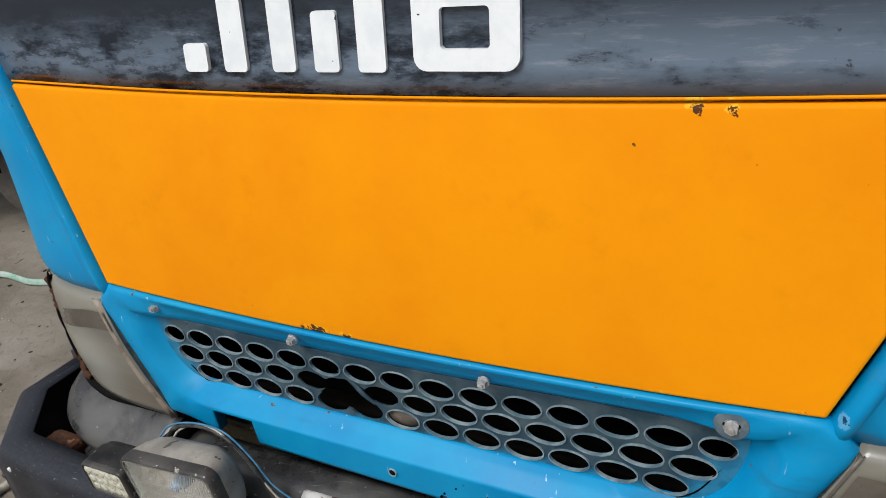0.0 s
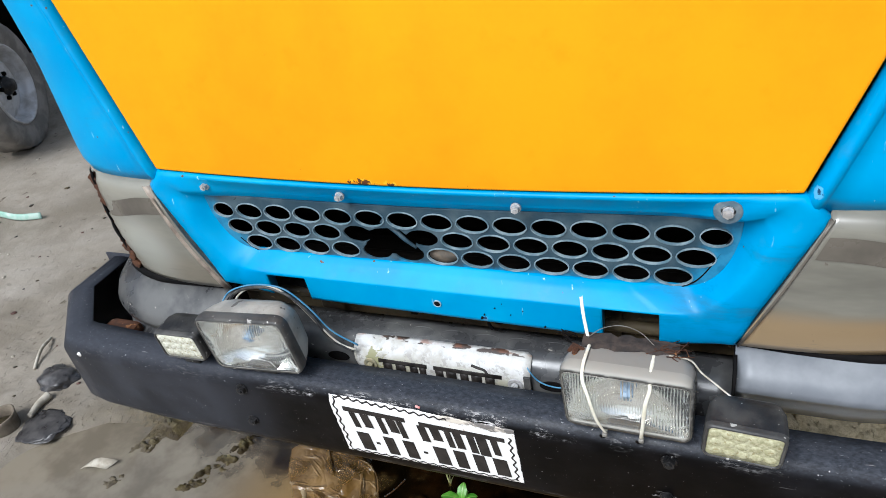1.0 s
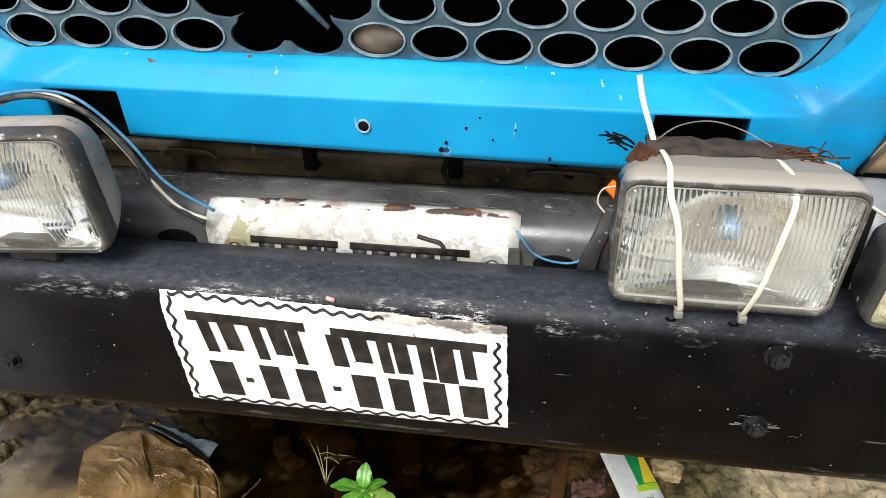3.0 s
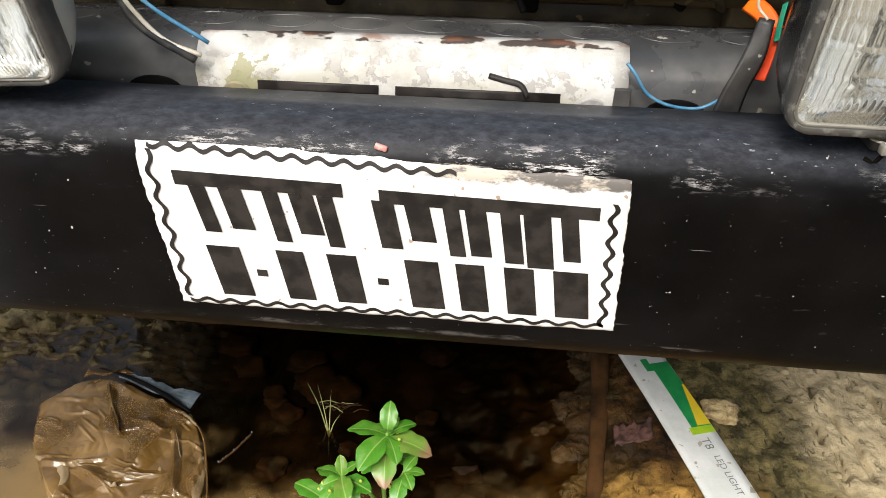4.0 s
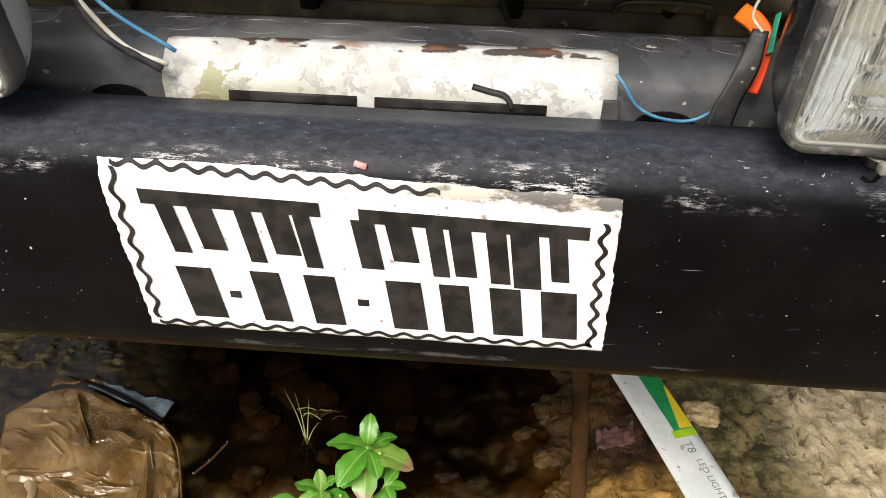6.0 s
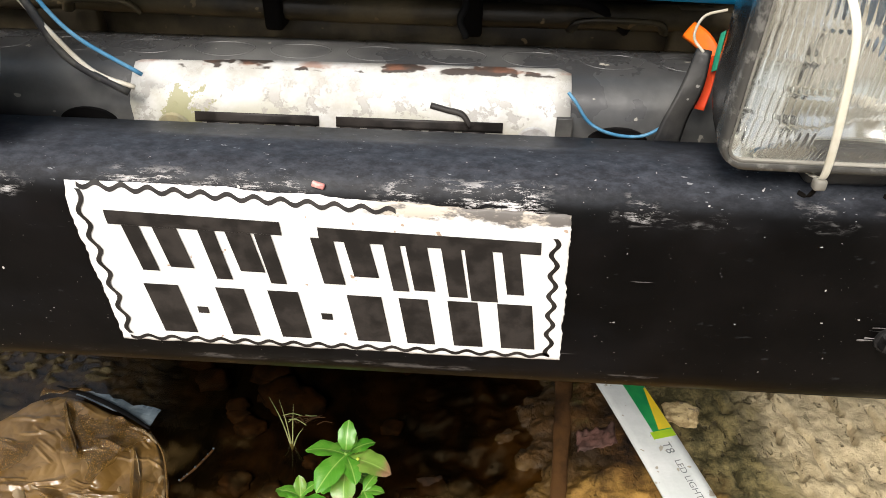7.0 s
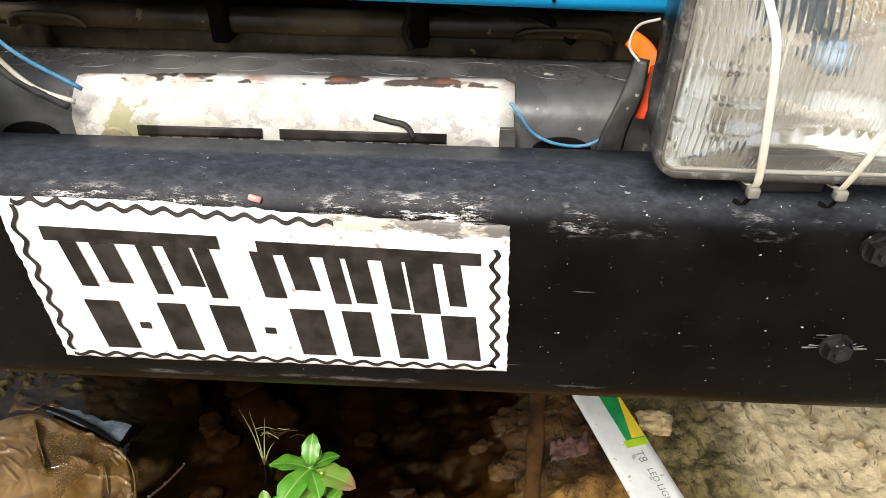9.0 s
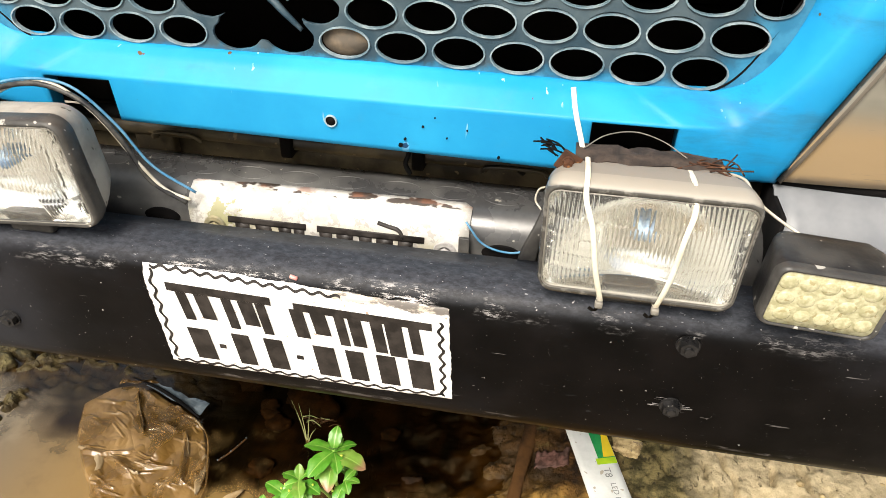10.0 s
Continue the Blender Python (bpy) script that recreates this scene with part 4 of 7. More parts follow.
def surround():
    """Blue frame round the grille: rings from the grille's rim to the outer outline."""
    n_side, ring = 46, []
    notch = ((-0.405, -0.309), (0.306, 0.405))
    bottom_x = sorted({-0.53 + 1.06 * i / n_side for i in range(n_side + 1)} | {e for a, b in notch for e in (a - 0.0005, a + 0.0005, b - 0.0005, b + 0.0005)})

    def low(x):
        return 0.951 if any(a <= x <= b for a, b in notch) else 0.889 - 0.018 * x + 0.004 * soft(0.3, 0.53, abs(x))

    for i in range(n_side):                       # top, left to right
        u = -1 + 2 * i / n_side
        ring.append(((u * 0.522, 1.113 + 0.006 * u * u), (u * 0.603, 1.174 + 0.015 * u * u), "t", u))
    def side_line(v):
        return (0.603 + 0.040 * v / 0.14, 1.189 - 0.039 * v / 0.14) if v < 0.14 else (0.643 - 0.113 * (v - 0.14) / 0.86, 1.150 - 0.260 * (v - 0.14) / 0.86)

    for i in range(16):                           # right side, downwards
        v = i / 16
        r = soft(0, 1, v)
        ring.append(((0.522 - 0.082 * (1 - math.cos(v * math.pi / 2)), 1.119 - 0.123 * math.sin(v * math.pi / 2)), side_line(v), "r", v))
    for x in bottom_x[::-1]:                      # bottom, right to left
        u = x / 0.53
        ring.append(((u * 0.44, 0.992 + 0.004 * u * u), (x, low(x)), "b", u))
    for i in range(1, 16):
        v = 1 - i / 16
        ring.append(((-0.522 + 0.082 * (1 - math.cos(v * math.pi / 2)), 1.119 - 0.123 * math.sin(v * math.pi / 2)), (-side_line(v)[0], side_line(v)[1]), "l", v))
    depth = {"t": ((0, .038), (.06, .037), (.5, .024), (.92, .005), (.97, .002), (1, .006)),
             "b": ((0, .032), (.06, .027), (.10, .019), (.355, -.0005), (.37, -.0022), (.39, -.0025), (1, .002)),
             "s": ((0, .034), (.10, .026), (.25, .012), (.42, .004), (.7, .004), (.93, .009), (1, .018))}
    steps = (0, .05, .1, .17, .25, .335, .355, .37, .39, .42, .55, .7, .85, .94, 1)

    def profile(key, r):
        k = depth[key]
        for (a, ya), (b, yb) in zip(k, k[1:]):
            if r <= b:
                return ya + (yb - ya) * (r - a) / (b - a)
        return k[-1][1]

    rows = []
    for r in steps:
        row = []
        for (ix, iz), (ox, oz), side, v in ring:
            if side in "tb":
                w = soft(0.75, 1.0, abs(v))
                y = profile(side, r) * (1 - w) + profile("s", r) * w
                full = oz
                if side == "b":                   # keep the roll level along the notch
                    full = 0.889 - 0.018 * ox if oz > 0.95 else oz
                    z = iz + (full - iz) * r
                    z = max(z, oz)
                else:
                    z = iz + (oz - iz) * r
            else:
                top = 1 - soft(0.0, 0.25, v)
                bot = soft(0.75, 1.0, v)
                y = profile("s", r) * (1 - top - bot) + profile("t", r) * top * 0.5 + profile("s", r) * top * 0.5 + profile("b", r) * bot * 0.5 + profile("s", r) * bot * 0.5
                z = iz + (oz - iz) * r
            rx = min(1.0, r / 0.37) + (r - min(1.0, r / 0.37)) * soft(0.80, 1.0, abs(v)) if side == "b" else r
            dy, dz = settle(ix, iz)
            w = max(0.0, 1 - r / 0.36)
            row.append((ix + (ox - ix) * rx, y + dy * w, z + dz * w))
        row.append(row[0])
        rows.append(row)
    rows.append([(x, y + 0.02, z) for x, y, z in rows[-1]])
    bm = sheet(rows)
    bmesh.ops.remove_doubles(bm, verts=bm.verts[:], dist=1e-5)
    return part("grille_surround", bm, BLUE, truck, "sky-blue grille surround with two cut-out notches", thick=0.002)


surround()


def ellipse(cx, cz, a, b, n=22):
    return [(cx + a * math.cos(2 * math.pi * k / n), cz + b * math.sin(2 * math.pi * k / n)) for k in range(n)]


def grille():
    outer = [(u * 0.526, 1.118 + 0.006 * u * u) for u in (-1 + i / 10 for i in range(21))]
    outer += [(0.522, 1.075), (0.508, 1.036), (0.486, 1.008), (0.452, 0.986)] + [(u * 0.42, 0.986) for u in (0.8, 0.4, 0, -0.4, -0.8)] + [(-0.452, 0.986), (-0.486, 1.008), (-0.508, 1.036), (-0.522, 1.075)]
    holes = []
    broken = {(1, 4), (1, 5), (1, 6), (2, 4), (2, 5)}
    for r, (count, z) in enumerate(((15, 1.0885), (14, 1.0505), (13, 1.0125))):
        for i in range(count):
            x = (i - (count - 1) / 2) * 0.0703
            if (r, i) in broken:
                continue
            if r == 0 and i in (0, count - 1):
                holes.append(ellipse(x * 0.988, z, 0.0250, 0.0180))
            else:
                holes.append(ellipse(x, z, 0.0316, 0.0186))
    rng = random.Random(4)                        # the smashed-out place: five holes run together
    def arc(cx, cz, a0, a1, n=7):
        return [(cx + 0.0316 * math.cos(radians(a0 + (a1 - a0) * k / n)), cz + 0.0186 * math.sin(radians(a0 + (a1 - a0) * k / n))) for k in range(n + 1)]

    ragged = arc(-0.1758, 1.0505, 60, 318, 14) + [(-0.160, 1.033)] + arc(-0.1406, 1.0125, 135, 318, 10) + [(-0.110, 1.008), (-0.101, 1.007)] + arc(-0.0703, 1.0125, 205, 395, 10)
    ragged += [(-0.050, 1.031), (-0.053, 1.037)] + arc(-0.0352, 1.0505, 245, 500, 14) + [(-0.068, 1.056), (-0.080, 1.066), (-0.105, 1.069), (-0.132, 1.066), (-0.146, 1.060)]
    holes.append([(x + rng.uniform(-.0006, .0006), z + rng.uniform(-.0006, .0006)) for x, z in ragged])
    bm = outline_plate([outer] + [h[::-1] for h in holes], 0.030, 0.0350, settled)
    return part("grille_plate", bm, GRILLE, truck, "faded blue grille plate with oval holes, broken through in one place", smooth=False, bevel=0.0016)


grille()
rim_me = None
for r, (count, z) in enumerate(((15, 1.0885), (14, 1.0505), (13, 1.0125))):
    for i in range(count):
        if (r, i) in {(1, 4), (1, 5), (1, 6), (2, 4), (2, 5)}:
            continue
        if rim_me is None:
            first = part("hole_rim", outline_plate([ellipse(0, 0, 0.0326, 0.0196), ellipse(0, 0, 0.0308, 0.0178)[::-1]], -0.0018, 0.0045), GRILLE_RIM, truck, smooth=False)
            rim_me = first.data
            ob = first
        else:
            ob = new("hole_rim", rim_me)
            ob.parent = truck
            ob.matrix_parent_inverse = truck.matrix_world.inverted()
        end = r == 0 and i in (0, 14)
        ob.location = settled(Vector(((i - (count - 1) / 2) * (0.0695 if end else 0.0703), 0.0295, z)))
        ob.scale = (0.79, 1.0, 0.96) if end else (1.0, 1.0, 1.0)
part("grille_gap", tube([settled(Vector(p)) for p in ((-0.47, 0.0305, 1.02), (-0.44, 0.0295, 0.9945), (-0.40, 0.029, 0.990), (-0.2, 0.029, 0.988), (0.0, 0.029, 0.9875), (0.2, 0.029, 0.988), (0.40, 0.029, 0.990), (0.44, 0.0295, 0.9945), (0.47, 0.0305, 1.02), (0.505, 0.032, 1.08), (0.518, 0.033, 1.108))], 0.0016, 5, 6), BLACK_GAP, truck, "dark gap under the grille plate")
part("bug_patch", outline_plate([ellipse(0.0, 1.0125, 0.030, 0.018)], 0.0362, 0.039, settled), surface("dusty_grey_mesh", (0.12, 0.10, 0.08), (0.22, 0.17, 0.12), 40, 0.8, 0.1), truck, "dusty plate behind one grille hole")
for x, z, w in ((-0.490, 1.158, 0), (-0.178, 1.149, 0), (0.165, 1.143, 0), (0.501, 1.159, 0.022)):
    hexbolt("grille_bolt", (x, 0.014 if not w else 0.009, z), 0.0080 if not w else 0.0095, truck, w)
ring_hole = outline_plate([ellipse(-0.013, 0.922, 0.0080, 0.0080), ellipse(-0.013, 0.922, 0.0064, 0.0064)[::-1]], -0.0042, 0.001)
part("hole_rim", ring_hole, surface("bare_bright_rim", (0.34, 0.42, 0.45), (0.2, 0.28, 0.33), 60, 0.4), truck, "bare metal rim of a drilled hole", smooth=False)
part("drilled_hole", rod((-0.013, -0.0032, 0.922), (-0.013, 0.004, 0.922), 0.0063, seg=18), BLACK_GAP, truck)
for x, z, r in ((0.105, 0.925, 0.003), (0.076, 0.897, 0.0045), (0.082, 0.906, 0.003), (0.135, 0.912, 0.002), (0.16, 0.925, 0.0022), (0.12, 0.938, 0.0022), (0.2, 0.892, 0.003)):
    part("rust_hole", rod((x, -0.0032, z), (x, 0.003, z), r * 0.55, seg=9), BLACK_GAP, truck, smooth=False)
part("broken_web", tube([(-0.125, 0.052, 1.074), (-0.098, 0.044, 1.060), (-0.076, 0.040, 1.040), (-0.058, 0.046, 1.018)], lambda t: 0.007 - 0.004 * t, 6, flat=0.4), GRILLE, truck, "snapped grille web hanging in the hole")

# dark inside: near-black radiator as shade behind the grille, walls added to block light, beams under it
part("radiator", box(-0.56, 0.56, 0.30, 0.36, 0.84, 1.30, 0.004), DARK, truck, "near-black radiator backing behind the grille")
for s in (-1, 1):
    part("inner_wall", box(s * 0.5825 - 0.0075, s * 0.5825 + 0.0075, 0.06, 0.36, 0.86, 1.26, 0.003), DARK, truck, "added near-black wall beside the radiator")
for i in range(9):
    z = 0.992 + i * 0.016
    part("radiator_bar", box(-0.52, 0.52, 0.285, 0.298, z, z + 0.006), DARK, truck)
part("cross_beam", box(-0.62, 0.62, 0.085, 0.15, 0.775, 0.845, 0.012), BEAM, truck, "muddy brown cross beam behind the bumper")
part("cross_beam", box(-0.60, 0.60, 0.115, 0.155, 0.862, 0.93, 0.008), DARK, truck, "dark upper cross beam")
for x, w in ((-0.345, 0.06), (0.272, 0.055)):
    part("beam_bracket", box(x, x + w, 0.068, 0.10, 0.80, 0.862, 0.005), BEAM, truck)
part("cooling_pipe", tube([(-0.60, 0.078, 0.846), (-0.3, 0.076, 0.850), (0.0, 0.078, 0.846), (0.3, 0.076, 0.848), (0.60, 0.078, 0.844)], 0.013, 10), BEAM, truck, "muddy horizontal pipe")
for x in (-0.115, 0.075):
    part("pipe_clip", box(x, x + 0.018, 0.058, 0.09, 0.828, 0.872, 0.004), DARK, truck, "dark clip on the pipe")
for x0, x1, z in ((0.175, 0.262, 0.838), (-0.305, -0.235, 0.842)):
    part("bent_tab", tube([(x0, 0.060, z), (x0 + 0.012, 0.052, z + 0.012), (x1 - 0.012, 0.052, z + 0.012), (x1, 0.060, z)], 0.006, 6, flat=0.5), BEAM, truck, "bent metal tab")
part("hanging_wire", tube([(0.075, 0.035, 0.885), (0.078, 0.032, 0.868), (0.073, 0.034, 0.852), (0.079, 0.036, 0.836)], 0.0035, 6), BLACK_GAP, truck)
part("hose", tube([(-0.42, 0.09, 0.86), (-0.33, 0.075, 0.872), (-0.25, 0.09, 0.86), (-0.18, 0.12, 0.87)], 0.012, 8), BLACK_GAP, truck)
part("cable_loom", tube([(0.06, 0.07, 0.89), (0.13, 0.062, 0.868), (0.19, 0.066, 0.862), (0.23, 0.072, 0.835)], 0.005, 7), BLACK_GAP, truck)

# ---- headlamps at the cab corners ----


def lamp_cover(s):
    """Hazy wrap-round cover between grille surround and cab corner; its outer rim is ragged."""
    rng = random.Random(9 + s)
    rows = []
    n, m = 26, 22
    for j in range(m + 1):
        v = j / m
        z = 0.890 + 0.262 * v + 0.008 * math.sin(math.pi * v)
        xi = 0.531 + 0.110 * v
        row = []
        end = (0.475 + 0.03 * v + rng.uniform(-0.035, 0.035)) if s < 0 else 0.81 + 0.04 * v
        for i in range(n + 1):
            t = end * i / n
            x, y = bezier(((xi, 0.012), (0.76, 0.004), (0.93, 0.030), (0.962, 0.27)), t)
            y += -0.012 * math.sin(math.pi * v)
            zz = z + (0.010 * (1 - v) - 0.0 * v) * t
            if j == m:
                zz += 0.012 + 0.014 * soft(0.35, 1, t)
                y += 0.014
            row.append((s * x, y, zz))
        rows.append(row)
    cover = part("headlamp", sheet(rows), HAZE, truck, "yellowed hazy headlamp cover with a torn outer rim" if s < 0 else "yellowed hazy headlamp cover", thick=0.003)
    strip = []
    for v in (0.68, 0.72, 0.80, 0.84):
        row = []
        for i in range(n + 1):
            t = (0.05 + 0.75 * i / n) * (0.56 if s < 0 else 0.86)
            x, y = bezier(((0.531 + 0.110 * v, 0.012), (0.76, 0.004), (0.93, 0.030), (0.962, 0.27)), t)
            row.append((s * x, y - 0.012 * math.sin(math.pi * v) - 0.0025, 0.890 + 0.262 * v + 0.008 * math.sin(math.pi * v) + 0.010 * (1 - v) * t - 0.03 * soft(0.1, 0.5, t) + 0.012))
        strip.append(row)
    part("inner_band", sheet(strip), HAZE_DARK, cover, "brown stained band across the cover")
    inner = []
    for j in range(9):
        v = j / 8
        xi = 0.531 + 0.110 * v
        inner.append([(s * (xi - 0.001), 0.014, 0.890 + 0.262 * v), (s * (xi + (0.010 if s < 0 else 0.002)), 0.005 - 0.012 * math.sin(math.pi * v), 0.890 + 0.262 * v), (s * (xi + (0.018 if s < 0 else 0.004)), 0.0095 - 0.012 * math.sin(math.pi * v), 0.890 + 0.262 * v)])
    part("inner_rim", sheet(inner), RIM_BEIGE if s < 0 else HAZE_DARK, cover, "dirty beige inner bead" if s < 0 else "dirty brown inner rim", thick=0.002)
    return cover


left_cover, right_cover = lamp_cover(-1), lamp_cover(1)
rng = random.Random(5)
for k in range(22):
    v = rng.uniform(0.05, 0.96)
    x, y = bezier(((0.60, 0.014), (0.76, 0.004), (0.93, 0.030), (0.962, 0.27)), 0.485 + 0.03 * v + rng.uniform(-0.02, 0.03))
    bm = box(-x - 0.009, -x + 0.009, y - 0.010, y + 0.006, 0.885 + 0.26 * v, 0.885 + 0.26 * v + rng.uniform(0.012, 0.035), 0.003, turn=Matrix.Rotation(rng.uniform(-0.8, 0.8), 4, "Y"))
    part("rust_flake", bm, RUST, left_cover, smooth=False)
def torn_flap(v0, v1, t0, t1, seed):
    """A strip of the broken cover still hanging beyond the crack."""
    rows = []
    for j in range(13):
        v = v0 + (v1 - v0) * j / 12
        jag = 0.012 * noise.noise(Vector((j * 0.9, seed, 0))), 0.026 * noise.noise(Vector((j * 1.1, seed, 4)))
        row = []
        for i in range(7):
            x, y = bezier(((0.531 + 0.110 * v, 0.012), (0.76, 0.004), (0.93, 0.030), (0.962, 0.27)), t0 + jag[0] + (t1 - t0 + jag[1]) * i / 6)
            row.append((-x, y - 0.010 * math.sin(math.pi * v) + 0.004 * math.sin(j * 1.7 + i), 0.892 + 0.266 * v))
        rows.append(row)
    part("torn_flap", sheet(rows), HAZE, left_cover, "cracked hazy strip of broken cover", thick=0.003)


torn_flap(0.50, 1.0, 0.520, 0.585, 2.0)
torn_flap(0.18, 0.52, 0.515, 0.555, 7.0)
for v0, v1, t, k in ((0.86, 1.02, 0.512, 0), (0.50, 0.80, 0.510, 1), (0.12, 0.55, 0.505, 2), (0.30, 0.52, 0.545, 3)):
    pts = []
    for j in range(6):
        v = v0 + (v1 - v0) * j / 5
        x, y = bezier(((0.531 + 0.110 * v, 0.012), (0.76, 0.004), (0.93, 0.030), (0.962, 0.27)), t + 0.010 * noise.noise(Vector((j * 1.9, k, 7))))
        pts.append((-x, y - 0.012 * math.sin(math.pi * v) - 0.002, 0.892 + 0.266 * v))
    part("crack", tube(pts, lambda q: 0.0012 + 0.0035 * math.sin(math.pi * q), 5, 4), BLACK_GAP, left_cover, "dark jagged crack")
for s in (-1, 1):
    rows = []
    for j in range(5):
        z = 0.87 + 0.30 * j / 4
        rows.append([(s * x, y, z) for x, y in (bezier(((0.55, 0.06), (0.74, 0.06), (0.88, 0.09), (0.90, 0.32)), i / 12) for i in range(13))])
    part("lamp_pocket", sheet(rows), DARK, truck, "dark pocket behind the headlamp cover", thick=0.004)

# ---- original grey plastic bumper ----


def centre_profile():
    pts = [(0.055, 0.822), (0.035, 0.826), (0.012, 0.8255), (-0.008, 0.821), (-0.022, 0.812), (-0.032, 0.799), (-0.037, 0.782), (-0.038, 0.75), (-0.034, 0.70), (-0.03, 0.64)]
    return pts


rows = []
for i in range(43):
    x = -0.53 + 1.06 * i / 42
    rows.append([(x, y, z) for y, z in centre_profile()])
grey = part("inner_bumper", sheet(rows), GREY, truck, "weathered grey plastic bumper behind the steel one", thick=0.003)
for i in range(13):
    cx = -0.42 + 0.07 * i
    loop = [(cx + 0.028 * math.cos(a), 0.014 + 0.014 * math.sin(a)) for a in (2 * math.pi * k / 20 for k in range(21))]
    pts = []
    for x, y in loop:
        prof = centre_profile()
        z = 0.8255
        for (ya, za), (yb, zb) in zip(prof, prof[1:]):
            if yb <= y <= ya:
                z = za + (zb - za) * (ya - y) / (ya - yb)
        pts.append((x, y, z + 0.0014))
    part("moulded_ring", tube(pts, 0.0006, 4, 1), GREY, grey)
for x in (-0.255, 0.215):
    part("bumper_slot", outline_plate([ellipse(x, 0.775, 0.026, 0.012)], -0.0405, -0.036), BLACK_GAP, grey, "dark oval slot", smooth=False)


def corner_bumper(s):
    prof = [(0.060, 0.868), (0.030, 0.878), (0.012, 0.876), (-0.020, 0.852), (-0.042, 0.828), (-0.052, 0.806), (-0.050, 0.790), (-0.026, 0.780), (-0.018, 0.745), (-0.030, 0.735), (-0.048, 0.730), (-0.050, 0.70), (-0.04, 0.62)]
    if s > 0:                                     # broken off below the groove on this side
        prof = [(0.060, 0.868), (0.030, 0.880), (0.012, 0.878), (-0.020, 0.855), (-0.034, 0.838), (-0.036, 0.828), (-0.030, 0.818), (-0.014, 0.806), (-0.006, 0.780), (0.002, 0.754), (0.030, 0.748)]
    rows = []
    line = [(0.530 + 0.03 * i, 0.0, 0.0) for i in range(7)]
    line = [(x, 0.0, (0.0, -1.0)) for x, *_ in line]
    for k in range(1, 13):
        a = math.pi / 2 * k / 12
        line.append((0.71 + 0.235 * math.sin(a), 0.235 * 0.75 * (1 - math.cos(a)), (math.sin(a), -math.cos(a))))
    line.append((0.945, 0.5, (1.0, 0.0)))
    for px, py, (nx, ny) in line:
        rows.append([(s * (px - nx * d), py - ny * d, z) for d, z in ((y, z) for y, z in prof)])
    return part("bumper_corner", sheet(rows), GREY_SKYLIT if s > 0 else GREY, truck, "grey plastic bumper corner, coloured paler as sky sheen, wrapping round the cab" if s > 0 else "grey plastic bumper corner wrapping round the cab", thick=0.003)


for s in (-1, 1):
    corner_bumper(s)
    part("corner_seam", box(s * 0.531 - 0.0025, s * 0.531 + 0.0025, -0.05, 0.05, 0.74, 0.874), BLACK_GAP, truck, "dark seam between the bumper sections")
part("lamp_gasket", tube([(0.53, 0.028, 0.882), (0.64, 0.020, 0.884), (0.76, 0.022, 0.886), (0.86, 0.06, 0.89), (0.93, 0.15, 0.89)], 0.008, 8), BLACK_GAP, truck, "black rubber strip under the headlamp")
part("lamp_gasket", tube([(-0.53, 0.032, 0.882), (-0.64, 0.026, 0.884), (-0.76, 0.028, 0.886), (-0.86, 0.066, 0.89), (-0.92, 0.15, 0.89)], 0.011, 8), BLACK_GAP, truck, "black rubber strip under the headlamp")

# cab shell that closes the truck above and behind
part("windscreen", sheet([[(u * 0.80, 0.09 + 0.05 * u * u + 0.30 * v, 1.79 + 0.62 * v) for u in (-1 + i / 10 for i in range(21))] for v in (0, 0.25, 0.5, 0.75, 1)]), GLASS, truck, "dark windscreen", thick=0.005)
part("cab_roof", box(-0.93, 0.93, 0.36, 1.55, 2.38, 2.46, 0.035), BLUE, truck, "sky-blue cab roof")
part("cab_back", box(-0.96, 0.96, 1.50, 1.55, 0.9, 2.40, 0.01), BLUE, truck)
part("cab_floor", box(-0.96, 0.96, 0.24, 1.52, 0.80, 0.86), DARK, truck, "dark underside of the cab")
part("dashboard", box(-0.88, 0.88, 0.13, 0.45, 1.66, 1.78, 0.02), BLACK_GAP, truck)
for s in (-1, 1):
    part("windscreen_pillar", tube([(s * 0.84, 0.09, 1.78), (s * 0.85, 0.25, 2.1), (s * 0.86, 0.43, 2.42)], 0.05, 8), BLUE, truck)
    part("cab_door", box(s * 0.945 - 0.015, s * 0.945 + 0.015, 0.45, 1.5, 1.80, 2.40, 0.01), BLUE, truck)
    part("chassis_rail", box(s * 0.38 - 0.035, s * 0.38 + 0.035, 0.15, 3.2, 0.62, 0.78, 0.006), DARK, truck)


